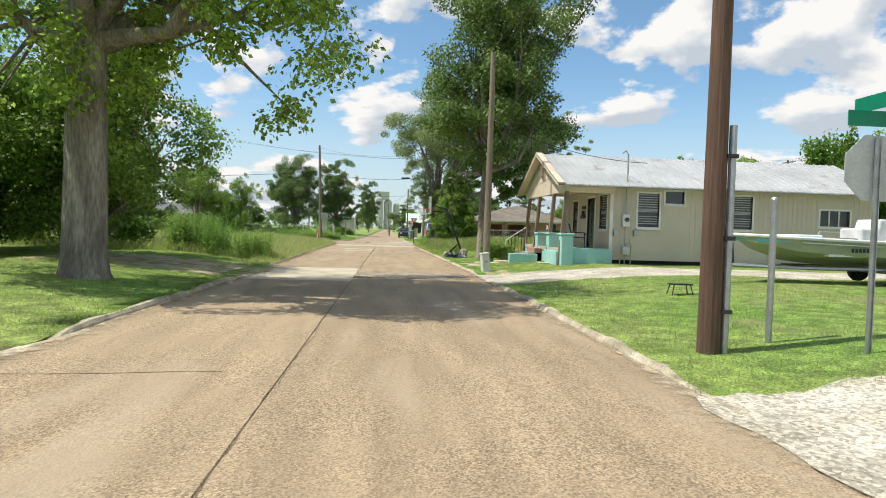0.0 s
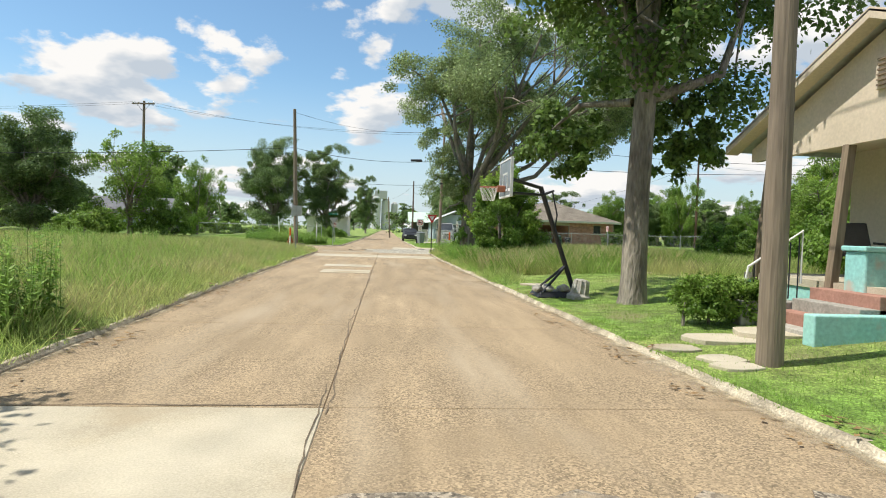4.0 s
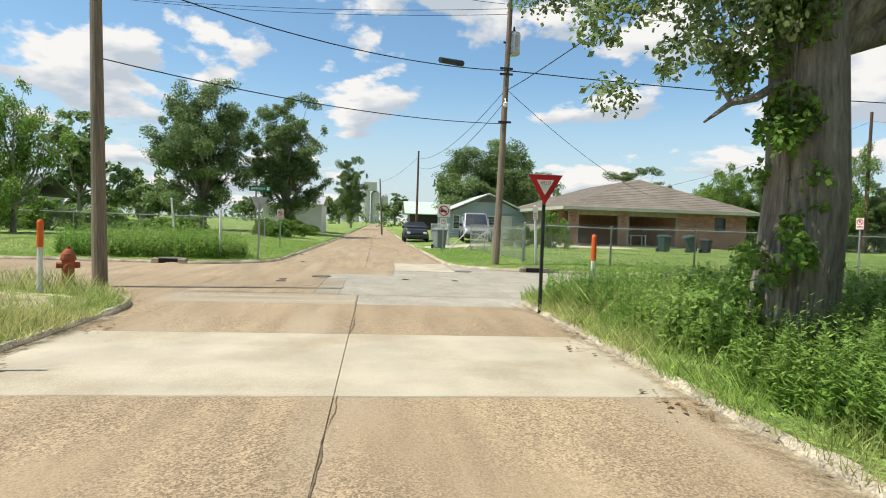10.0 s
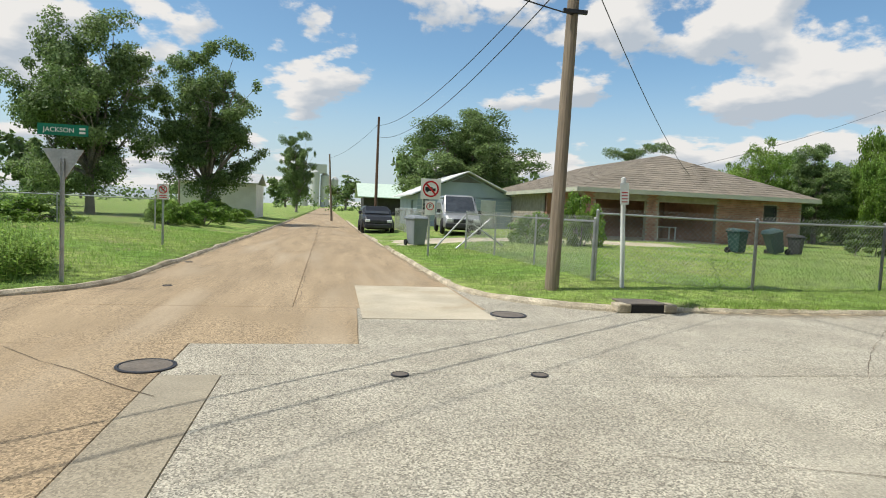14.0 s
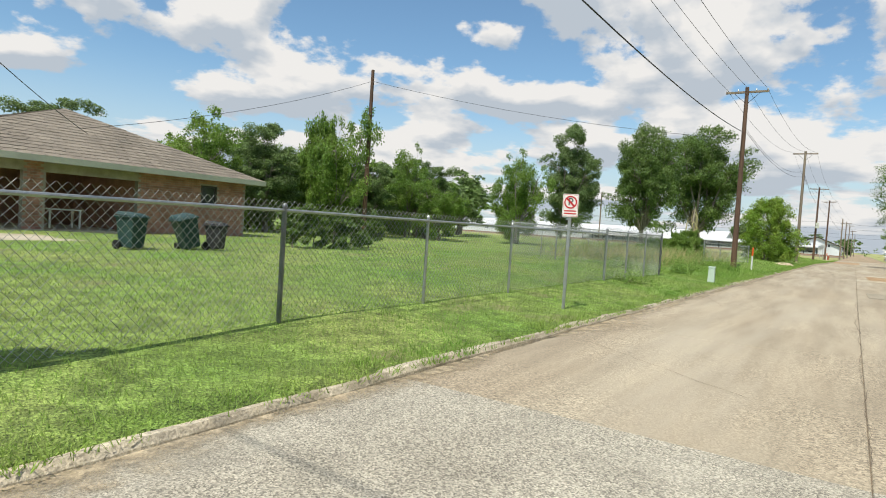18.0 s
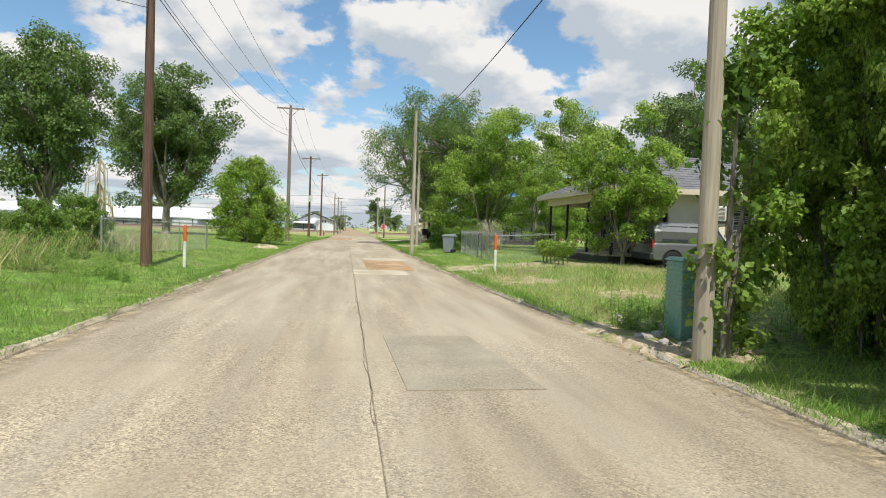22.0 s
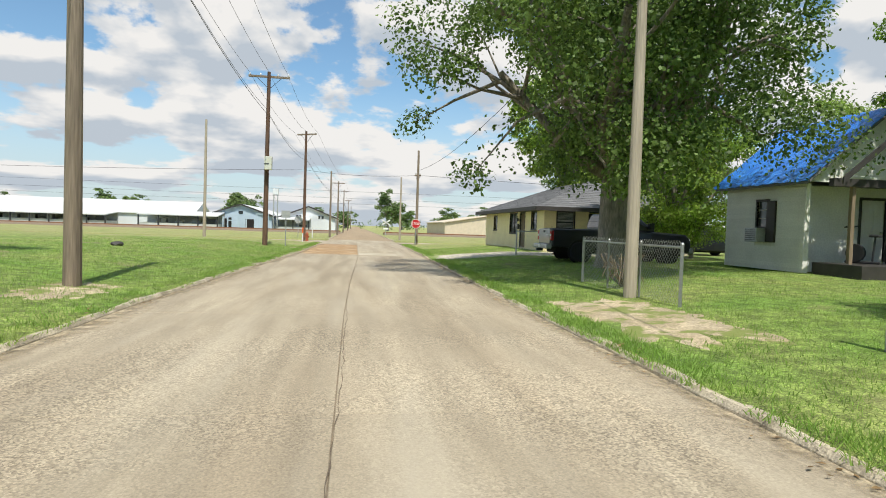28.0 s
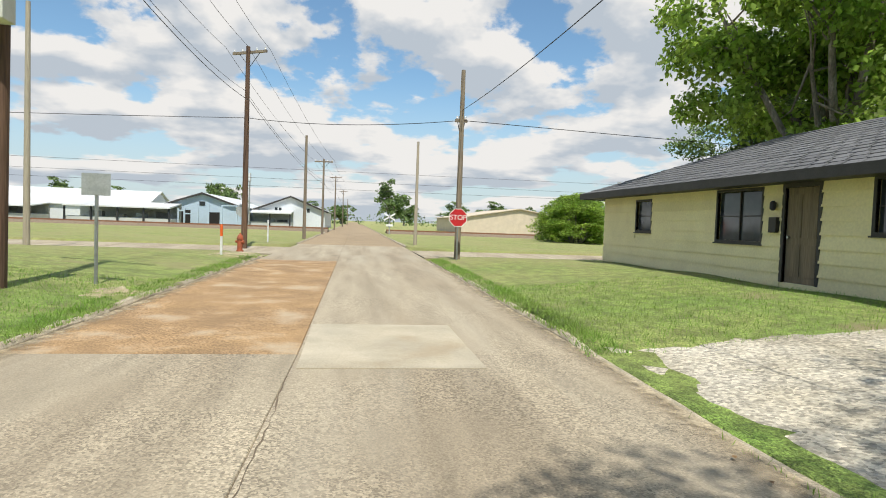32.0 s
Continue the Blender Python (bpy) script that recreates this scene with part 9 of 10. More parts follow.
# ---- driveways and bare patches ----
def ground_patch(x0, x1, y0, y1, material, label, name, seed, lift=0.014, rag=0.7, n=90):
    """An uneven patch that follows the ground, with a ragged edge."""
    rg = random.Random(seed)
    cx, cy = (x0 + x1) / 2, (y0 + y1) / 2
    s = Shape()
    rings = 6
    ph = [rg.uniform(0, 6) for _ in range(4)]
    for r in range(rings + 1):
        for k in range(n):
            a = 2 * math.pi * k / n
            ca, sa = math.cos(a), math.sin(a)
            e = (abs(ca) ** 4 + abs(sa) ** 4) ** -0.25
            w = 0.8 + rag * 0.55 * noise.noise(Vector((2.2 * ca, 2.2 * sa, ph[0]))) + rag * 0.4 * noise.noise(Vector((6 * ca, 6 * sa, ph[1])))
            x, y = cx + (x1 - x0) / 2 * ca * e * w * r / rings, cy + (y1 - y0) / 2 * sa * e * w * r / rings
            gp = float(road_gap(x, y))
            z = (gz(x, y) if gp > 0.0 else 0.0) + lift * (1 - (r / rings) ** 4) - 0.012 * (r == rings)
            s.v.append((x, y, z))
    for r in range(rings):
        for k in range(n):
            a, b = r * n + k, r * n + (k + 1) % n
            s.f.append((a, b, b + n, a + n))
    s.smooth = True
    ob = part(name, s, M[material])
    tagged(ob, label, name.replace("_", " "), kind="structure")
    return ob


def drive(x0, x1, y0, y1, material, label, seed, rag=0.3):
    """A driveway of loose stones: a ragged rectangle draped over the ground."""
    nx_, ny_ = max(4, int((x1 - x0) / 0.35)), max(4, int((y1 - y0) / 0.35))
    s = Shape()
    for i in range(nx_ + 1):
        for j in range(ny_ + 1):
            u, v = i / nx_, j / ny_
            x = x0 + (x1 - x0) * u
            y = y0 + (y1 - y0) * v
            if j in (0, ny_):
                y += rag * noise.noise(Vector((x * 0.9, seed, j)))
            if i in (0, nx_):
                x += rag * noise.noise(Vector((y * 0.9, seed + 5, i)))
            gp = float(road_gap(x, y))
            edge = 0.0 if (i in (0, nx_) or j in (0, ny_)) else 1.0
            z = gz(x, y) + 0.016 * edge - 0.008 if gp > 0.0 else 0.02
            s.v.append((x, y, z + 0.012 * edge * noise.noise(Vector((x * 3, y * 3, seed)))))
    for i in range(nx_):
        for j in range(ny_):
            a = i * (ny_ + 1) + j
            s.f.append((a, a + ny_ + 1, a + ny_ + 2, a + 1))
    s.smooth = True
    ob = part("driveway", s, M[material])
    tagged(ob, label, "driveway", kind="structure")


drive(4.02, 24.0, 17.0, 20.9, "gravel", "pale shell gravel driveway beside the cream house", 3)
drive(4.02, 18.0, -1.5, 5.9, "gravel", "pale shell gravel side lane", 4)
drive(-9.0, -3.28, 3.0, 8.4, "patch_pale", "worn concrete apron of a side drive", 5, 0.1)
drive(-9.5, -3.05, 17.6, 22.6, "sand", "bare sandy drive under the trees", 6, 0.6)
drive(2.8, 16.5, 79.9, 83.6, "patch_pale", "pale concrete driveway of the brick house", 7, 0.05)
drive(49.2, 52.6, 51.5, 57.75, "sand", "worn sandy drive to the cream house", 8, 0.5)
drive(96.6, 101.2, 44.0, 57.15, "gravel", "pale gravel driveway of the yellow house", 9, 0.5)
for i, (x0, x1, y0, y1, m_, lb) in enumerate(((-6.6, -3.9, 53.4, 56.4, "sand", "bare sandy spot in the verge"), (75.5, 81.5, 55.2, 57.6, "sand", "bare sandy patch by the kerb"), (63.5, 68.5, 65.3, 67.4, "sand", "bare dirt track beside the kerb"), (68, 72.5, 66.2, 67.8, "gravel", "pale gravelly worn spot on the lawn"), (79.5, 83, 65.6, 67.2, "sand", "bare dirt around the pole"), (104.5, 106.5, 63.9, 65.0, "sand", "bare dirt patch on the verge"), (33.8, 38.4, 55.9, 58.0, "sand", "bare dirt and debris at the kerb"), (60.5, 64.5, 56.4, 57.8, "sand", "bare dirt at the pole"), (43.2, 47.2, 55.4, 57.5, "sand", "thin dry patch in the rough lawn"), (39.6, 41.8, 54.4, 56.0, "sand", "thin dry patch in the rough lawn"), (4.2, 5.6, 20.4, 22.6, "sand", "sandy gravel spilled beside the drive"), (116, 120.5, 63.6, 65.6, "sand", "worn dirt corner at the crossing"))):
    ground_patch(x0, x1, y0, y1, m_, lb, "bare_patch", i + 20)
dh = ground_patch(64.0, 67.0, 65.6, 66.9, "sand", "small heap of pale dirt and rubble beside the road", "dirt_heap", 40, 0.2)


# ---- vehicles ----
def wheel(th, x, y, r, w, side):
    tw_ = part("wheel", Shape().lathe([(r * 0.62, -w / 2), (r * 0.92, -w / 2), (r, -w / 2 + 0.04), (r, w / 2 - 0.04), (r * 0.92, w / 2), (r * 0.62, w / 2)], seg=24), M["rubber"], th, at=pose(x, y, r, 90, 0, 0))
    rim = part("rim", Shape().lathe([(r * 0.64, -w * 0.45), (r * 0.64, w * 0.45), (r * 0.56, w * 0.46), (r * 0.5, w * 0.3), (r * 0.2, w * 0.36), (r * 0.1, w * 0.42)] if side < 0 else [(r * 0.1, -w * 0.42), (r * 0.2, -w * 0.36), (r * 0.5, -w * 0.3), (r * 0.56, -w * 0.46), (r * 0.64, -w * 0.45), (r * 0.64, w * 0.45)], seg=20), M["rim"], tw_)
    for k in range(6):
        a = 2 * math.pi * k / 6
        z = (0.40 if side < 0 else -0.40) * w
        part("spoke", Shape().tube([(0.08 * r * math.cos(a), 0.08 * r * math.sin(a), z), (0.6 * r * math.cos(a), 0.6 * r * math.sin(a), z * 0.95)], r * 0.07, 6), M["rim"], rim)


def body_loft(sections, material, name, th, bevel=0.05, label=""):
    """A body from cross sections along x: (x, half width low, half width high, z low, z high)."""
    s = Shape()
    n = 8
    for x, wl_, wh, z0, z1 in sections:
        zm = z0 + (z1 - z0) * 0.55
        wm = max(wl_, wh) * 1.01
        for yy, zz in ((-wl_, z0), (-wm, zm), (-wh, z1 - 0.05), (-wh + 0.08, z1), (wh - 0.08, z1), (wh, z1 - 0.05), (wm, zm), (wl_, z0)):
            s.v.append((x, yy, zz))
    for i in range(len(sections) - 1):
        for k in range(n):
            a, b = i * n + k, i * n + (k + 1) % n
            s.f.append((a, b, b + n, a + n))
    s.f.append(tuple(range(n)))
    s.f.append(tuple((len(sections) - 1) * n + k for k in reversed(range(n))))
    return part(name, s, M[material], th, label, bevel=bevel)


def pickup(x, y, turn):
    """Front towards +x of its own."""
    th = thing("pickup_truck", "black four-door pickup truck with grey tailgate, parked", "truck", at=pose(x, y, gz(x, y), 0, 0, turn))
    body_loft([(-2.85, 0.92, 0.92, 0.62, 1.25), (-2.8, 0.96, 0.96, 0.58, 1.28), (-0.75, 0.97, 0.96, 0.55, 1.3), (1.1, 0.97, 0.95, 0.52, 1.3), (1.3, 0.97, 0.92, 0.52, 1.28), (2.55, 0.94, 0.88, 0.52, 1.2), (2.75, 0.9, 0.84, 0.55, 1.05)], "car_black", "body", th)
    body_loft([(-0.85, 0.9, 0.82, 1.28, 1.62), (-0.7, 0.9, 0.74, 1.28, 1.92), (0.45, 0.9, 0.74, 1.28, 1.95), (1.25, 0.9, 0.8, 1.26, 1.4)], "car_black", "cab", th)
    # flat near-black slab at rim height paints the shaded inside of the bed
    part("bed_liner", Shape().box(-2.7, -0.9, -0.78, 0.78, 1.2, 1.302), M["dark_hole"], th)
    for sy in (-1, 1):
        part("side_window", Shape().hexa([(-0.6, sy * .885 - .02, 1.38), (0.2, sy * .885 - .02, 1.38), (0.2, sy * .885 + .02, 1.38), (-0.6, sy * .885 + .02, 1.38), (-0.55, sy * .79 - .02, 1.82), (0.2, sy * .79 - .02, 1.84), (0.2, sy * .79 + .02, 1.84), (-0.55, sy * .79 + .02, 1.82)]), M["glass_dark"], th)
        part("side_window", Shape().hexa([(0.28, sy * .885 - .02, 1.38), (1.05, sy * .885 - .02, 1.38), (1.05, sy * .885 + .02, 1.38), (0.28, sy * .885 + .02, 1.38), (0.28, sy * .79 - .02, 1.84), (0.55, sy * .79 - .02, 1.84), (0.55, sy * .79 + .02, 1.84), (0.28, sy * .79 + .02, 1.84)]), M["glass_dark"], th)
        part("mirror", Shape().box(0.95, 1.15, sy * 1.02 - 0.1, sy * 1.02 + 0.1, 1.35, 1.6), M["car_black"], th, bevel=0.03)
        part("tail_light", Shape().box(-2.9, -2.78, sy * 0.86 - 0.1, sy * 0.86 + 0.1, 0.82, 1.2), M["tail_red"], th, bevel=0.02)
        part("reversing_light", Shape().box(-2.905, -2.8, sy * 0.86 - 0.08, sy * 0.86 + 0.08, 0.98, 1.06), M["plastic_white"], th)
        part("headlight", Shape().box(2.6, 2.76, sy * 0.7 - 0.16, sy * 0.7 + 0.16, 0.82, 1.02), M["plastic_white"], th, bevel=0.03)
        for xx in (-1.75, 1.75):
            wheel(th, xx, sy * 0.93, 0.4, 0.28, -sy)
            # near-black disc proud of the side paints the shade of a wheel well
            part("wheel_arch", Shape().tube([(xx, sy * 0.9, 0.42), (xx, sy * 0.986, 0.42)], 0.47, 24), M["dark_hole"], th)
        part("door_handle", Shape().box(-0.45, -0.25, sy * 0.98 - 0.015, sy * 0.98 + 0.015, 1.14, 1.18), M["galv"], th)
        part("sill_bar", Shape().tube([(-1.1, sy * 0.98, 0.5), (1.1, sy * 0.98, 0.5)], 0.05, 8), M["dark_metal"], th)
    part("rear_window", Shape().hexa([(-0.92, -0.7, 1.38), (-0.88, -0.7, 1.38), (-0.88, 0.7, 1.38), (-0.92, 0.7, 1.38), (-0.78, -0.64, 1.84), (-0.74, -0.64, 1.84), (-0.74, 0.64, 1.84), (-0.78, 0.64, 1.84)]), M["glass_dark"], th)
    part("windscreen", Shape().hexa([(1.2, -0.78, 1.36), (1.24, -0.78, 1.36), (1.24, 0.78, 1.36), (1.2, 0.78, 1.36), (0.56, -0.68, 1.88), (0.6, -0.68, 1.88), (0.6, 0.68, 1.88), (0.56, 0.68, 1.88)]), M["glass_dark"], th)
    tg = part("tailgate", Shape().box(-2.9, -2.84, -0.76, 0.76, 0.7, 1.26), M["car_grey"], th, "dark grey tailgate", bevel=0.02)
    part("gate_handle", Shape().box(-2.93, -2.9, -0.1, 0.1, 1.12, 1.2), M["dark_metal"], tg)
    part("badge_bar", Shape().box(-2.915, -2.9, -0.62, -0.35, 1.02, 1.06), M["galv"], tg)
    part("rear_bumper", Shape().box(-3.08, -2.86, -0.95, 0.95, 0.5, 0.68), M["galv"], th, "chrome rear bumper", bevel=0.04)
    part("plain_plate", Shape().box(-3.095, -3.075, -0.16, 0.16, 0.53, 0.66), M["sign_white"], th)
    part("hitch", Shape().box(-3.2, -2.95, -0.06, 0.06, 0.4, 0.5), M["dark_metal"], th)
    part("front_bumper", Shape().box(2.68, 2.86, -0.92, 0.92, 0.45, 0.68), M["galv"], th, bevel=0.04)
    part("grille", Shape().box(2.7, 2.8, -0.5, 0.5, 0.75, 1.05), M["dark_metal"], th, bevel=0.02)
    part("underbody", Shape().box(-2.6, 2.5, -0.6, 0.6, 0.35, 0.6), M["dark_hole"], th)


pickup(92.25, 50.75, -92)


def suv(name, x, y, turn, material, label, L=4.3, H=1.75, W=0.88, category="car"):
    th = thing(name, label, category, at=pose(x, y, gz(x, y), 0, 0, turn))
    h = L / 2
    body_loft([(-h, W * .93, W * .92, 0.42, 0.98), (-h + 0.08, W, W * .98, 0.32, 1.02), (h - 1.2, W, W * .97, 0.28, 1.03), (h - 0.3, W * .97, W * .9, 0.3, 0.92), (h, W * .88, W * .8, 0.36, 0.72)], material, "body", th)
    body_loft([(-h + 0.05, W * .96, W * .82, 1.0, H - 0.12), (-h + 0.3, W * .96, W * .8, 1.0, H), (0.35, W * .96, W * .78, 1.0, H), (h - 1.25, W * .94, W * .84, 0.98, 1.1)], material, "cabin", th)
    for sy in (-1, 1):
        for a, b, c, d in ((-h + 0.35, -0.75, -h + 0.4, -0.75), (-0.68, 0.15, -0.68, 0.15), (0.22, 0.82, 0.22, 0.45)):
            e0, e1 = W * .965 * sy, W * .84 * sy
            part("side_window", Shape().hexa([(a, e0 - .015, 1.06), (b, e0 - .015, 1.06), (b, e0 + .015, 1.06), (a, e0 + .015, 1.06), (c, e1 - .015, H - .14), (d, e1 - .015, H - .14), (d, e1 + .015, H - .14), (c, e1 + .015, H - .14)]), M["glass_dark"], th)
        part("tail_light", Shape().box(-h - 0.02, -h + 0.08, sy * W * .86 - .07, sy * W * .86 + .07, 0.78, 1.1), M["tail_red"], th, bevel=0.02)
        part("headlight", Shape().box(h - 0.14, h + 0.01, sy * W * .7 - .14, sy * W * .7 + .14, 0.6, 0.76), M["plastic_white"], th, bevel=0.03)
        part("mirror", Shape().box(0.75, 0.9, sy * (W + .1) - .09, sy * (W + .1) + .09, 1.02, 1.2), M["dark_metal"], th, bevel=0.03)
        part("door_handle", Shape().box(-0.15, 0.05, sy * W - .02, sy * W + .02, 0.86, 0.9), M["dark_metal"], th)
        part("door_seam", Shape().box(0.18, 0.19, sy * W * 1.012 - .004, sy * W * 1.012 + .004, 0.4, 1.0), M["dark_hole"], th)
        for xx in (-h + 0.78, h - 0.85):
            wheel(th, xx, sy * (W - 0.03), 0.33, 0.2, -sy)
            # dark disc behind each wheel: wheel-well shade put into colour
            part("wheel_arch", Shape().tube([(xx, sy * (W - .1), 0.35), (xx, sy * (W + .012), 0.35)], 0.39, 22), M["dark_hole"], th)
            part("arch_lip", Shape().tube([(xx + 0.4 * math.cos(a_), sy * (W + .012), 0.35 + 0.4 * math.sin(a_)) for a_ in np.linspace(0, math.pi, 13)], 0.02, 6), M["dark_metal"], th)
    part("rear_window", Shape().hexa([(-h + .0, -W * .75, 1.08), (-h + .03, -W * .75, 1.08), (-h + .03, W * .75, 1.08), (-h, W * .75, 1.08), (-h + .08, -W * .68, H - .2), (-h + .11, -W * .68, H - .2), (-h + .11, W * .68, H - .2), (-h + .08, W * .68, H - .2)]), M["glass_dark"], th)
    part("windscreen", Shape().hexa([(h - 1.3, -W * .8, 1.1), (h - 1.24, -W * .8, 1.1), (h - 1.24, W * .8, 1.1), (h - 1.3, W * .8, 1.1), (0.38, -W * .72, H - .08), (0.44, -W * .72, H - .08), (0.44, W * .72, H - .08), (0.38, W * .72, H - .08)]), M["glass_dark"], th)
    part("rear_bumper", Shape().box(-h - .1, -h + .1, -W * .95, W * .95, 0.34, 0.6), M["dark_metal"], th, bevel=0.04)
    part("front_bumper", Shape().box(h - .12, h + .08, -W * .9, W * .9, 0.3, 0.52), M["dark_metal"], th, bevel=0.04)
    part("grille", Shape().box(h - .05, h + .04, -W * .5, W * .5, 0.56, 0.74), M["dark_metal"], th, bevel=0.02)
    part("underbody", Shape().box(-h + .2, h - .2, -W * .7, W * .7, 0.2, 0.34), M["dark_hole"], th)


suv("parked_car", 49.95, 48.0, -92, "car_grey", "grey boxy small car parked beside the cream house", 4.3, 1.78, 0.88)
suv("parked_car", 3.3, 92.0, -90, "car_black", "black car parked facing up the street", 4.4, 1.5, 0.86)
suv("parked_van", 7.2, 87.5, -95, "car_silver", "silver van parked in the driveway", 5.0, 1.95, 0.95, "van")
suv("parked_van", -28.4, 63.2, 118, "plastic_white", "white van parked at the side street's kerb", 5.0, 2.1, 0.95, "van")
suv("parked_car", 103.2, 40.2, -90, "car_black", "dark car parked beyond the yellow house", 4.4, 1.5, 0.86)

# ---- boat on its trailer ----
bt = thing("motor_boat", "white and blue fishing boat with olive hull", "boat", at=pose(13.4, 15.4, gz(13.4, 15.4) + 0.42, 0, 0, 180))
hull = Shape()
secs = [(3.3, 0.05, 0.75, 0.78), (2.9, 0.45, 0.45, 0.76), (2.0, 0.85, 0.15, 0.72), (0.5, 1.02, 0.02, 0.68), (-2.8, 1.02, 0.0, 0.64)]
for x, w, z0, z1 in secs:
    for yy, zz in ((-w, z1), (-w * 0.92, z0 + (z1 - z0) * 0.45), (0, z0), (w * 0.92, z0 + (z1 - z0) * 0.45), (w, z1)):
        hull.v.append((x, yy, zz))
for i in range(len(secs) - 1):
    for k in range(4):
        a = i * 5 + k
        hull.f.append((a, a + 1, a + 6, a + 5))
hull.f.append((20, 21, 22, 23, 24))
ho = part("hull", hull, M["boat_hull"], bt)
so = ho.modifiers.new("thick", "SOLIDIFY")
so.thickness = 0.04
part("gunwale", Shape().tube([(-2.8, -1.02, 0.66), (0.5, -1.02, 0.7), (2.0, -0.86, 0.74), (2.9, -0.46, 0.78), (3.32, 0, 0.8), (2.9, 0.46, 0.78), (2.0, 0.86, 0.74), (0.5, 1.02, 0.7), (-2.8, 1.02, 0.66)], 0.045, 8), M["plastic_white"], bt)
part("side_stripe", Shape().tube([(-2.8, 1.04, 0.55), (0.5, 1.04, 0.58), (2.0, 0.88, 0.63)], 0.02, 6), M["sign_back"], bt)
part("foredeck", Shape().slab([(3.25, 0.0), (2.9, 0.44), (2.0, 0.83), (1.2, 0.92), (1.2, -0.92), (2.0, -0.83), (2.9, -0.44)][::-1], 0.64, 0.75), M["boat_blue"], bt, "turquoise foredeck")
part("floor", Shape().box(-2.7, 1.3, -0.9, 0.9, 0.3, 0.36), M["plastic_white"], bt)
part("bench", Shape().box(0.5, 1.1, -0.85, 0.85, 0.36, 0.78), M["wood_post"], bt, "brown bench", bevel=0.03)
part("cushion", Shape().box(1.25, 2.0, -0.6, 0.6, 0.74, 0.84), M["plastic_white"], bt, bevel=0.04)
cs = part("console", Shape().hexa([(-1.0, -0.45, 0.36), (-0.2, -0.45, 0.36), (-0.2, 0.45, 0.36), (-1.0, 0.45, 0.36), (-0.95, -0.42, 1.3), (-0.45, -0.42, 1.3), (-0.45, 0.42, 1.3), (-0.95, 0.42, 1.3)]), M["plastic_white"], bt, bevel=0.05)
part("console_cushion", Shape().box(-0.25, 0.05, -0.4, 0.4, 0.7, 1.05), M["plastic_white"], cs, bevel=0.05)
part("steering_wheel", Shape().tube([(-1.05 + 0.05 * math.cos(a), 0.17 * math.cos(a), 1.25 + 0.17 * math.sin(a)) for a in np.linspace(0, 2 * math.pi, 15)], 0.015, 6), M["dark_metal"], cs)
part("rail", Shape().tube([(0.3, -0.98, 0.7), (0.2, -0.98, 0.95), (-2.2, -0.98, 0.95), (-2.4, -0.98, 0.66)], 0.018, 8), M["galv"], bt)
part("seat", Shape().box(-2.0, -1.4, -0.45, 0.45, 0.36, 0.95), M["plastic_white"], bt, bevel=0.05)
part("outboard_motor", Shape().box(-3.3, -2.85, -0.22, 0.22, 0.55, 1.15), M["dark_metal"], bt, bevel=0.08)
for i in range(5):
    part("registration_bar", Shape().box(0.35 + i * 0.1, 0.42 + i * 0.1, 1.045, 1.05, 0.42, 0.52), M["sign_black"], bt)
tl = thing("boat_trailer", "galvanised boat trailer on the lawn", "trailer", at=pose(13.4, 15.4, gz(13.4, 15.4), 0, 0, 180))
for sy in (-0.7, 0.7):
    part("frame_rail", Shape().tube([(-2.8, sy, 0.4), (1.8, sy, 0.4), (3.4, 0, 0.42)], 0.045, 6), M["galv"], tl)
    part("bunk", Shape().box(-2.6, 1.6, sy * 0.7 - 0.06, sy * 0.7 + 0.06, 0.42, 0.47), M["wood_post"], tl)
    w_ = part("wheel", Shape().lathe([(0.16, -0.09), (0.27, -0.09), (0.29, -0.05), (0.29, 0.05), (0.27, 0.09), (0.16, 0.09)], seg=20), M["rubber"], tl, at=pose(-1.0, sy * 1.35, 0.29, 90, 0, 0))
    part("rim", Shape().lathe([(0.17, -0.07), (0.17, 0.07), (0.05, 0.08)], seg=16), M["rim"], w_)
    part("mudguard", Shape().tube([(-1.4, sy * 1.35, 0.42), (-1.2, sy * 1.35, 0.62), (-0.8, sy * 1.35, 0.62), (-0.6, sy * 1.35, 0.42)], 0.1, 6), M["galv"], tl)
part("axle", Shape().tube([(-1.0, -1.3, 0.3), (-1.0, 1.3, 0.3)], 0.035, 8), M["galv"], tl)
part("tongue", Shape().tube([(1.8, 0, 0.4), (4.0, 0, 0.42)], 0.05, 6), M["galv"], tl)
part("winch_post", Shape().tube([(3.3, 0, 0.42), (3.35, 0, 1.0)], 0.04, 6), M["dark_metal"], tl)
part("jack", Shape().tube([(3.7, 0.1, 0.0), (3.7, 0.1, 0.75)], 0.035, 8), M["galv"], tl)
part("jack_wheel", Shape().tube([(3.7, 0.06, 0.1), (3.7, 0.14, 0.1)], 0.1, 12), M["rubber"], tl)
gs = thing("garden_stool", "small dark wire stool on the lawn", "stool", at=pose(7.3, 12.6, gz(7.3, 12.6)))
part("top", Shape().box(-0.22, 0.22, -0.14, 0.14, 0.22, 0.25), M["dark_metal"], gs)
for sx in (-0.18, 0.18):
    for sy in (-0.1, 0.1):
        part("leg", Shape().tube([(sx, sy, 0.22), (sx * 1.3, sy * 1.3, 0)], 0.012, 6), M["dark_metal"], gs)

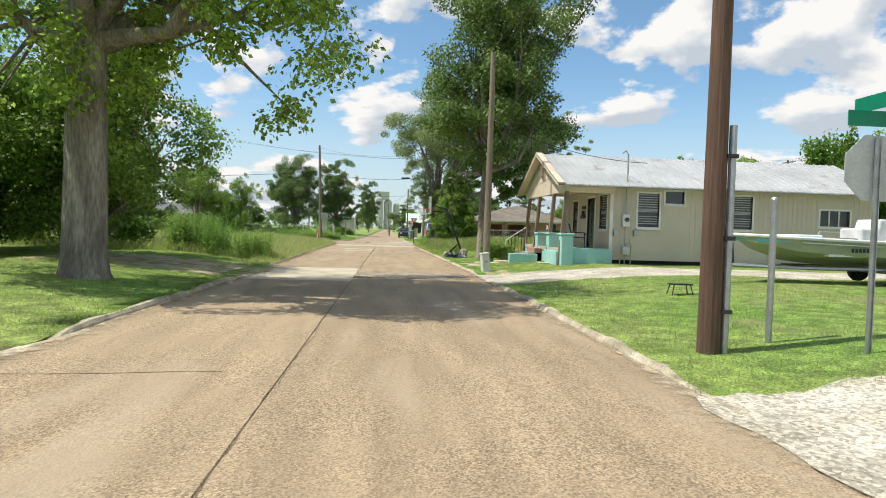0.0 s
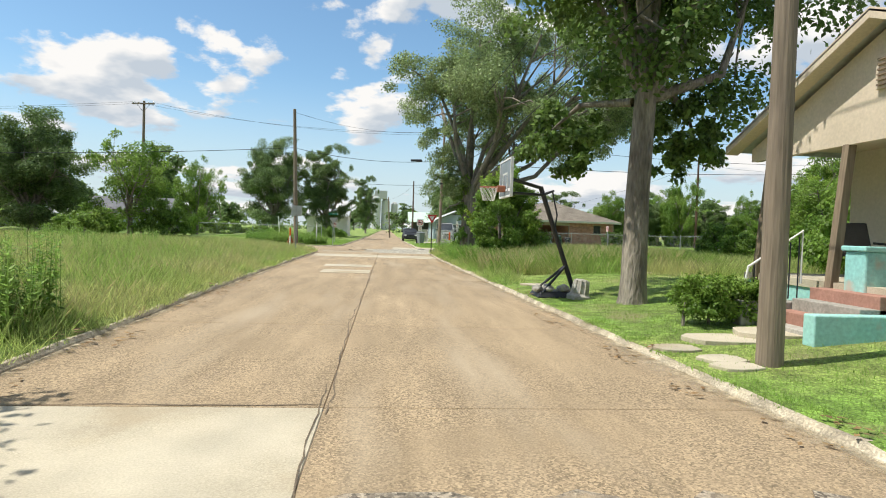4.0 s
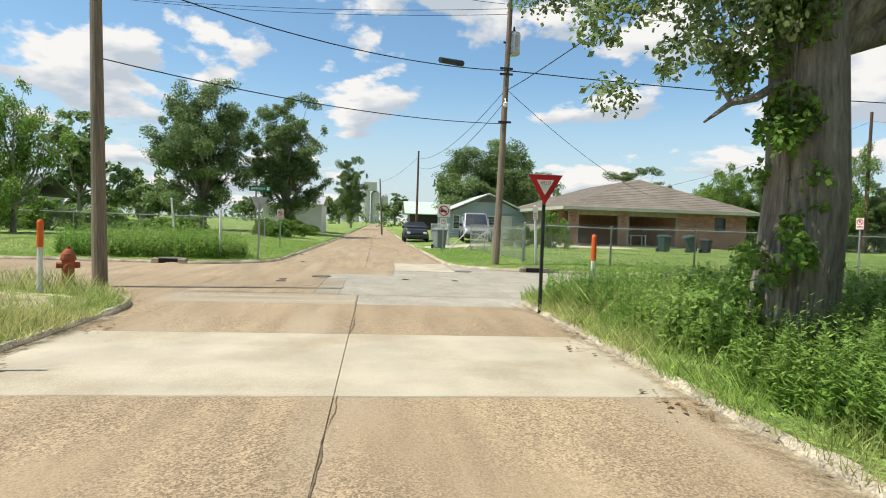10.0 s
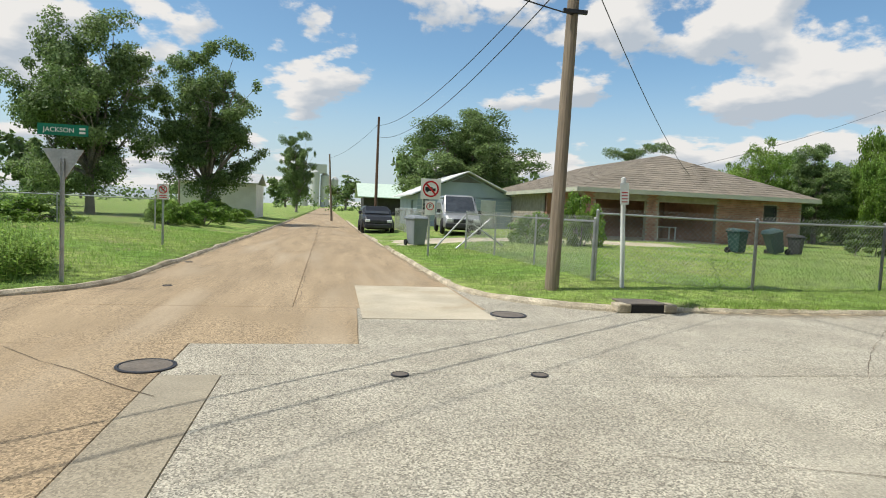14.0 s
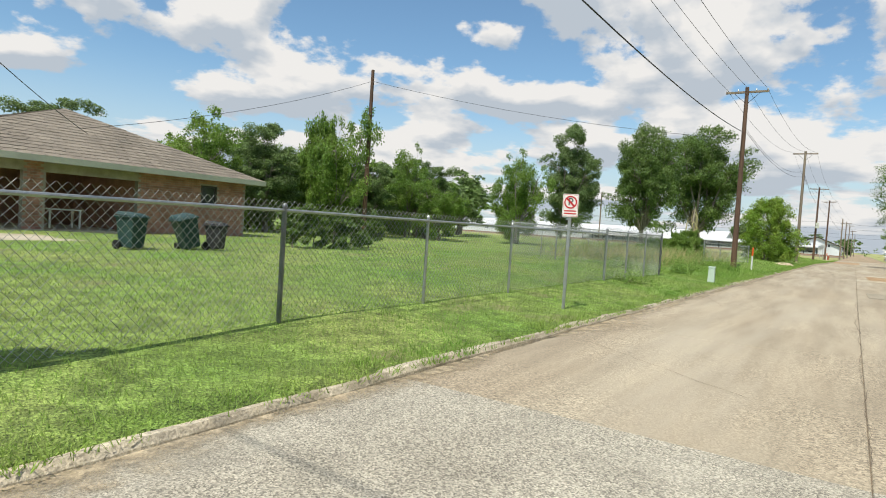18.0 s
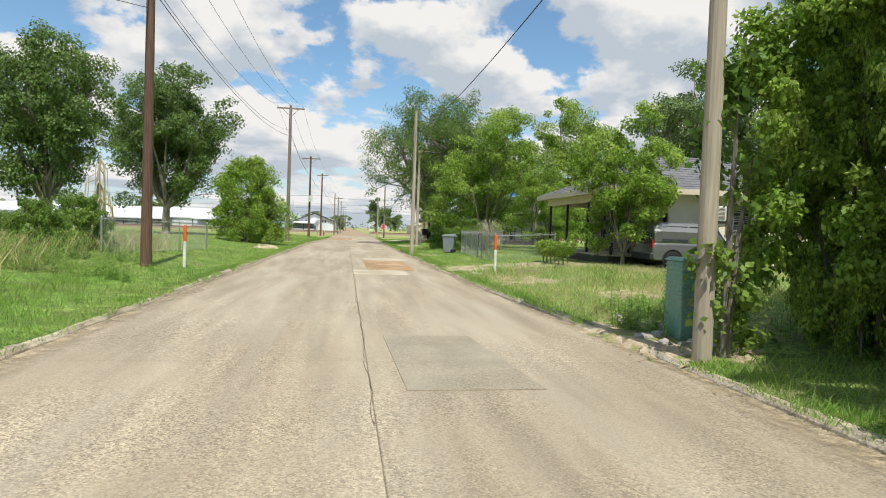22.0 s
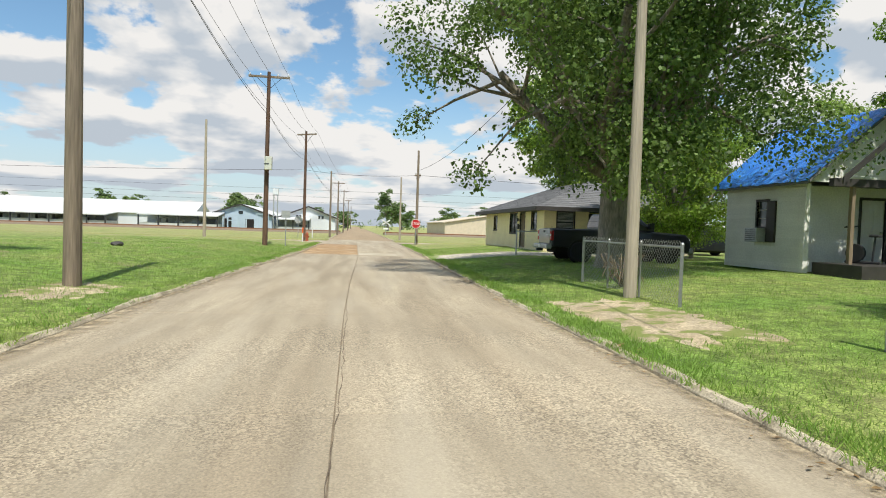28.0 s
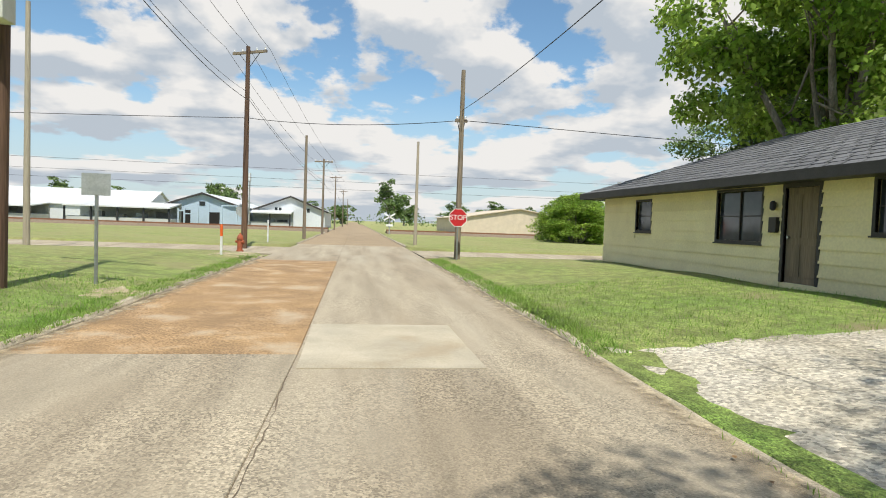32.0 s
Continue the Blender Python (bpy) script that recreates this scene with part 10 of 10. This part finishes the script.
# ---- small things by the yellow house ----
bk = thing("bucket", "blue plastic mop bucket against the yellow wall", "bucket", at=pose(100.9, 49.3, gz(100.9, 49.3)))
part("pail", Shape().lathe([(0.14, 0), (0.19, 0.3), (0.2, 0.3), (0.2, 0.33), (0.17, 0.33), (0.13, 0.06)], seg=16), M["bucket_blue"], bk)
part("mop_handle", Shape().tube([(0.05, 0, 0.1), (0.28, 0.2, 1.3)], 0.013, 6), M["wood_post"], bk)
rk = thing("rake", "rake leaning on the low wire fence", "rake", at=pose(97.55, 51.45, gz(97.55, 51.45)))
part("handle", Shape().tube([(0, 0, 0.05), (0.15, 0.1, 1.4)], 0.014, 6), M["wood_post"], rk)
part("head", Shape().box(-0.25, 0.25, -0.02, 0.02, 0.0, 0.06), M["rust"], rk)
hb = thing("meter_can", "grey equipment cabinet strapped on the pole", "cabinet", at=pose(104.75, 65.95, 4.5))
part("body", Shape().box(-0.2, 0.2, -0.2, 0.2, 0, 0.75), M["box_beige"], hb, bevel=0.02)
part("strap", Shape().box(-0.22, 0.38, -0.05, 0.21, 0.3, 0.35), M["dark_metal"], hb)
dm = part("lawn_clump", lump(77, 0.25, 0.5), None)
dm.data.materials.clear()
dm.data.materials.append(M["dark_trim"])
dm.matrix_basis = pose(95.2, 70.5, gz(95.2, 70.5) + 0.08)
tagged(dm, "dark clod lying on the lawn", "debris")
dry = Shape()
rgd = random.Random(31)
for k in range(60):
    a = rgd.uniform(0, 6.28)
    r = rgd.uniform(0.5, 1.4)
    h_ = rgd.uniform(1.2, 2.0)
    dry.tube([(0, 0, 0), (0.1 * math.cos(a), 0.1 * math.sin(a), h_ * 0.7), (r * 0.35 * math.cos(a), r * 0.35 * math.sin(a), h_), (r * 0.75 * math.cos(a), r * 0.75 * math.sin(a), h_ * 0.85), (r * math.cos(a), r * math.sin(a), h_ * rgd.uniform(0.15, 0.5))], [0.025, 0.016, 0.011, 0.008, 0.004], 5)
dd = thing("dead_shrub", "grey leafless weeping shrub behind the fence", "shrub", at=pose(63.4, 53.2, gz(63.4, 53.2)))
part("cane_clump", dry, M["pole_pale"], dd)["kind"] = "stuff"
for (x, y, r) in ((82.5, 54.9, 0.5),):
    wd = Shape()
    for k in range(40):
        a = rgd.uniform(0, 6.28)
        wd.tube([(0, 0, 0), (r * .6 * math.cos(a), r * .6 * math.sin(a), rgd.uniform(0.2, 0.8)), (r * math.cos(a), r * math.sin(a), rgd.uniform(0.1, 0.9))], 0.012, 4)
    th = thing("brush_heap", "heap of dry brown cut branches by the fence", "branches", at=pose(x, y, gz(x, y)))
    part("cane_clump", wd, M["wood_post"], th)["kind"] = "stuff"


# ---- grass ----
def spots_of(rg, n, x0, x1, y0, y1, dmin, dmax, clump, keep, fall):
    x, y = rg.uniform(x0, x1, n), rg.uniform(y0, y1, n)
    if clump:
        k = max(10, n // 60)
        cx, cy = rg.uniform(x0, x1, k), rg.uniform(y0, y1, k)
        j = rg.integers(0, k, n)
        x, y = cx[j] + rg.normal(0, clump, n), cy[j] + rg.normal(0, clump, n)
    d = road_gap(x, y)
    ok = (d > dmin) & (d < dmax)
    if fall:
        ok &= rg.uniform(0, 1, n) < 0.10 + 0.9 * np.exp(-np.maximum(d, 0) / fall)
    if keep is not None:
        ok &= keep(x, y)
    return x[ok], y[ok], d[ok]


def blades(name, n, x0, x1, y0, y1, hmin, hmax, width, material, label, seed, dmin=0.12, dmax=99.0, clump=0.0, lean=0.5, keep=None, fall=0.0, bent=True):
    """Blades of grass; bent ones have a knee, short ones are plain points."""
    rg = np.random.default_rng(seed)
    x, y, d = spots_of(rg, n, x0, x1, y0, y1, dmin, dmax, clump, keep, fall)
    n = len(x)
    z = land(x, y) - 0.01
    h = rg.uniform(hmin, hmax, n) * np.clip(0.6 + d * 0.5, 0.6, 1.0)
    a = rg.uniform(0, 2 * np.pi, n)
    w = width * rg.uniform(0.6, 1.3, n)
    l = rg.uniform(0.1, lean, n) * h
    b = rg.uniform(0, 2 * np.pi, n)
    ux, uy = np.cos(a) * w, np.sin(a) * w
    mx, my = x + np.cos(b) * l * 0.56, y + np.sin(b) * l * 0.56
    tx, ty = x + np.cos(b) * l, y + np.sin(b) * l
    root = [np.stack([x - ux, y - uy, z], -1), np.stack([x + ux, y + uy, z], -1)]
    tip = np.stack([tx, ty, z + h], -1)
    if bent:
        V = np.stack(root + [np.stack([mx + ux * .6, my + uy * .6, z + h * .6], -1), tip], 1).reshape(-1, 3)
    else:
        V = np.stack(root + [tip], 1).reshape(-1, 3)
    k = 4 if bent else 3
    ob = new(name, raw_mesh(name, V, np.arange(n * k).reshape(-1, k), M[material]))
    tagged(ob, label, "grass", kind="stuff")
    return ob


def stalks(name, n, x0, x1, y0, y1, hmin, hmax, leaf, material, label, seed, dmin=0.3, dmax=99.0, clump=0.3, keep=None, per=26):
    """Upright weeds: a thin stem with leaves all the way up."""
    rg = np.random.default_rng(seed)
    x, y, d = spots_of(rg, n, x0, x1, y0, y1, dmin, dmax, clump, keep, 0.0)
    n = len(x)
    z = land(x, y)
    h = rg.uniform(hmin, hmax, n)
    lx, ly = rg.normal(0, 0.12, n) * h, rg.normal(0, 0.12, n) * h
    t = rg.uniform(0.08, 1.0, (n, per))
    p = np.stack([x[:, None] + lx[:, None] * t, y[:, None] + ly[:, None] * t, z[:, None] + h[:, None] * t], -1).reshape(-1, 3)
    m = len(p)
    a = rg.uniform(0, 2 * np.pi, m)
    s = leaf * rg.uniform(0.5, 1.3, m) * (1.15 - 0.5 * t.reshape(-1))
    u = np.stack([np.cos(a), np.sin(a), rg.uniform(-0.3, 0.7, m)], -1) * s[:, None]
    v = np.stack([-np.sin(a), np.cos(a), rg.uniform(-0.3, 0.3, m)], -1) * (s * 0.17)[:, None]
    leaves = np.stack([p, p + u * 0.45 + v, p + u, p + u * 0.45 - v], 1).reshape(-1, 3)
    b = np.stack([x, y, z], -1)
    top = b + np.stack([lx, ly, h], -1)
    w = np.array([0.006, 0.004, 0])
    stems = np.stack([b - w, b + w, top + w * .4, top - w * .4], 1).reshape(-1, 3)
    V = np.concatenate([leaves, stems])
    ob = new(name, raw_mesh(name, V, np.arange(len(V)).reshape(-1, 4), M[material]))
    tagged(ob, label, "weeds", kind="stuff")
    return ob


def off_drive(x, y):
    """Where grass grows: not on drives, bare ground or under houses."""
    bad = np.zeros(len(x), bool)
    for x0, x1, y0, y1 in ((3.2, 24, 17.2, 20.7), (3.2, 18, -1.5, 5.6), (-9, -3, 3.3, 8.1), (-9.3, -3, 18.0, 22.2), (2.8, 16.5, 79.9, 83.6), (49.5, 52.3, 51.5, 58), (97.0, 100.8, 44, 57.5), (7, 20.4, 22.7, 29.3), (51.2, 59.5, 40, 51), (101.5, 116.3, 42, 50.7), (86.6, 91, 41, 46.7), (13, 27, 85.3, 105),
                           (76.5, 80.5, 55.7, 57.2), (-6.2, -4.1, 53.8, 56.0), (34.2, 37.2, 56.2, 57.8), (64.4, 67.6, 65.6, 67.0)):
        bad |= (x > x0) & (x < x1) & (y > y0) & (y < y1)
    return ~bad


LAWN = "short mown green lawn grass"
blades("lawn", 210000, 3.3, 16, -3, 36.5, 0.03, 0.085, 0.0045, "grass", LAWN, 1, keep=off_drive, fall=5.0, bent=False, lean=0.9)
blades("lawn", 70000, -10, -3.1, 3, 26, 0.03, 0.09, 0.0045, "grass", LAWN, 2, keep=off_drive, fall=4.0, bent=False, lean=0.9)
blades("lawn", 330000, 2.9, 34, 65.2, 84, 0.03, 0.09, 0.005, "grass", LAWN, 3, keep=off_drive, fall=4.5, bent=False, lean=0.9)
blades("lawn", 60000, -14, -3, 65, 84, 0.05, 0.14, 0.005, "grass", LAWN, 4, keep=off_drive, fall=5.0, bent=False, lean=0.9)
blades("lawn", 330000, 32, 108, 63.5, 76, 0.03, 0.10, 0.006, "grass", LAWN, 5, keep=off_drive, fall=4.0, bent=False, lean=0.9)
blades("lawn", 330000, 38, 108, 46, 58, 0.03, 0.10, 0.006, "grass", LAWN, 6, keep=off_drive, fall=4.0, bent=False, lean=0.9)
TALL = "tall seeding field grass, green and straw coloured"
blades("field_grass", 230000, -24, -3.4, 25, 57, 0.2, 0.5, 0.0042, "grass_tall", TALL, 7, 0.25, keep=off_drive, lean=0.7, fall=7.0)
blades("field_grass", 260000, 3.6, 24, 36, 57.6, 0.2, 0.6, 0.0042, "grass_tall", TALL, 8, 0.3, keep=lambda x, y: (y > 36 + 0.45 * np.maximum(0, 9 - x)) & (x < 20) & ((x > 10) | (y < 44.5)), lean=0.7, fall=8.0)
blades("straw_tuft", 34000, -20, -3.4, 25, 57, 0.2, 0.55, 0.004, "straw", "dry straw-coloured tufts in the field grass", 31, 0.25, clump=0.5, keep=off_drive, lean=0.9, fall=7.0)
blades("straw_tuft", 46000, 3.6, 22, 37, 57.6, 0.2, 0.62, 0.004, "straw", "dry straw-coloured tufts in the field grass", 32, 0.3, clump=0.5, keep=lambda x, y: (y > 36 + 0.45 * np.maximum(0, 9 - x)) & (x < 14) & ((x > 10) | (y < 44.5)), lean=0.9, fall=8.0)
blades("tall_grass_clump", 19000, 4.0, 12, 37.5, 46, 0.4, 0.85, 0.005, "grass", "tall clumps of coarse green grass leaning over the kerb", 37, 0.25, clump=0.13, lean=0.75, keep=lambda x, y: y > 36 + 0.45 * np.maximum(0, 9 - x))
blades("tall_grass_clump", 9000, 4.0, 11, 38, 45, 0.4, 0.9, 0.0045, "straw", "tall clumps of straw-coloured grass", 38, 0.35, clump=0.13, lean=0.75, keep=lambda x, y: y > 36 + 0.45 * np.maximum(0, 9 - x))
blades("kerb_grass", 26000, -4.6, -3.0, 22, 58, 0.08, 0.32, 0.005, "grass_tall", "ragged straw grass hanging over the kerb", 10, -0.05, 0.9, clump=0.14, lean=1.2)
blades("kerb_grass", 26000, 2.8, 5, 35, 58, 0.08, 0.36, 0.005, "grass_tall", "ragged straw grass hanging over the kerb", 11, -0.05, 0.9, clump=0.14, lean=1.2)
blades("kerb_grass", 110000, 6, 118, 63.2, 66.2, 0.05, 0.15, 0.006, "grass", "ragged grass hanging over the kerb", 12, -0.07, 0.5, clump=0.16, lean=1.2)
blades("kerb_grass", 120000, 8, 118, 56.4, 58.2, 0.05, 0.16, 0.006, "grass", "ragged grass hanging over the kerb", 13, -0.07, 0.5, clump=0.16, lean=1.2, keep=off_drive)
blades("kerb_grass", 14000, 3.6, 5, -3, 33, 0.04, 0.11, 0.0045, "grass", "ragged grass along the kerb", 14, 0.0, 0.4, clump=0.14, lean=1.2, keep=off_drive)
blades("kerb_grass", 12000, -4.5, -3, 3, 24, 0.04, 0.12, 0.0045, "grass", "ragged grass along the kerb", 15, 0.0, 0.5, clump=0.14, lean=1.2)
blades("straw_tuft", 9000, 37, 50, 51, 57.7, 0.06, 0.26, 0.004, "straw", "dry straw-coloured grass in the rough lawn", 35, 0.2, clump=0.45, lean=1.2, keep=off_drive)
blades("grass_tuft", 2600, 38, 50, 52, 57.6, 0.12, 0.36, 0.005, "grass", "long coarse grass tufts in the rough lawn", 20, 0.5, clump=0.22, lean=1.0)
blades("grass_tuft", 2600, 34, 46, 65.6, 68.4, 0.12, 0.3, 0.005, "grass", "long coarse grass tufts by the pole", 22, 0.3, clump=0.2, lean=1.0)
stalks("tall_weeds", 2600, -11.5, -4.0, 65.8, 71, 0.35, 0.95, 0.13, "weed", "clump of tall bright green weeds at the corner", 16, 0.7, keep=lambda x, y: (x + 7.4) ** 2 / 10 + (y - 67.6) ** 2 / 5 < 1, clump=0.0)
stalks("tall_weeds", 420, -8.6, -4.9, 25.6, 29.5, 0.8, 1.75, 0.13, "weed", "tall green weeds standing in the field grass", 17, 0.9, clump=0.28, per=60)
stalks("tall_weeds", 130, -5.0, -3.9, 25.3, 26.6, 0.5, 1.3, 0.12, "weed", "tall green weeds standing beside the kerb", 36, 0.3, clump=0.22, per=60)
stalks("tall_weeds", 5200, 3.4, 9.5, 43.5, 57.6, 0.25, 0.75, 0.10, "weed", "dense green weeds along the kerb", 18, 0.35, clump=0.4)
stalks("tall_weeds", 3000, 3.7, 9, 50, 57.2, 0.4, 0.85, 0.10, "weed", "dense green weeds round the oak's foot", 23, 0.8, clump=0.5)
blades("verge_grass", 60000, 8, 34, 50, 57.7, 0.08, 0.3, 0.006, "grass", "rank green grass before the hedge", 26, 0.15, lean=1.0, fall=3.0)
stalks("tall_weeds", 2200, 12, 38, 54, 57.6, 0.15, 0.45, 0.09, "weed", "dense green weeds below the hedge", 19, 0.25, clump=0.35)
stalks("tall_weeds", 500, 26, 50, 67, 70, 0.2, 0.6, 0.09, "weed", "weeds growing along the fence", 21, 1.0, clump=0.35)
stalks("tall_weeds", 1700, 35, 56, 69.5, 74, 0.25, 0.95, 0.10, "weed", "weeds and brush growing before the old fence", 27, 1.4, clump=0.5)
blades("straw_tuft", 7000, 35, 56, 69.0, 74, 0.3, 0.9, 0.005, "straw", "dry straw-coloured stems round the old fence", 33, 1.6, clump=0.4, lean=0.7)
blades("corner_grass", 3600, 2.9, 6.4, 53.5, 57.8, 0.25, 0.6, 0.0045, "grass_tall", "long drooping grass tufts on the street corner", 34, 0.05, 2.6, clump=0.28, lean=1.1)
stalks("tall_weeds", 900, -30, -8, 26, 56, 0.4, 0.9, 0.10, "weed", "scattered weeds in the field grass", 24, 2.0, clump=0.5)
for i, (x, y, r, n) in enumerate(((4.6, 45.6, 0.5, 1500), (5.2, 49.0, 0.6, 1500), (4.4, 52.5, 0.5, 1600), (5.8, 54.6, 0.6, 1800), (6.4, 51.5, 0.8, 1600), (5.2, 47.4, 0.7, 1500))):
    rgw = np.random.default_rng(60 + i)
    v, f = leaf_cloud(rgw, [(x, y, gz(x, y) + 0.3), (x + 0.5, y + 0.4, gz(x, y) + 0.25), (x + 0.3, y - 0.5, gz(x, y) + 0.35)], [r, r * .9, r * .8], n * 2, 0.10, 0.8)
    v[:, 2] = np.maximum(v[:, 2], gz(x, y))
    ob = new("leafy_weed", raw_mesh("leafy_weed", v, f, M["weed"]))
    tagged(ob, "leafy green weeds crowding the kerb", "weeds", kind="stuff")
pk = part("plank", Shape().box(-0.65, 0.65, -0.07, 0.07, 0.0, 0.03), M["pole_pale"], None, at=pose(47.9, 55.6, gz(47.9, 55.6) + 0.03, 0, 3, 38))
tagged(pk, "weathered plank lying in the rough grass", "plank")
for i in range(14):
    rb = random.Random(90 + i)
    x, y = rb.uniform(34.8, 37.6), rb.uniform(56.5, 57.5)
    ob = part("rubble", lump(30 + i, rb.uniform(0.06, 0.16), 0.6), None)
    ob.matrix_basis = pose(x, y, gz(x, y) + 0.02, 0, 0, i * 40)
    tagged(ob, "broken concrete rubble lying by the pole", "rubble", "rubble pieces")
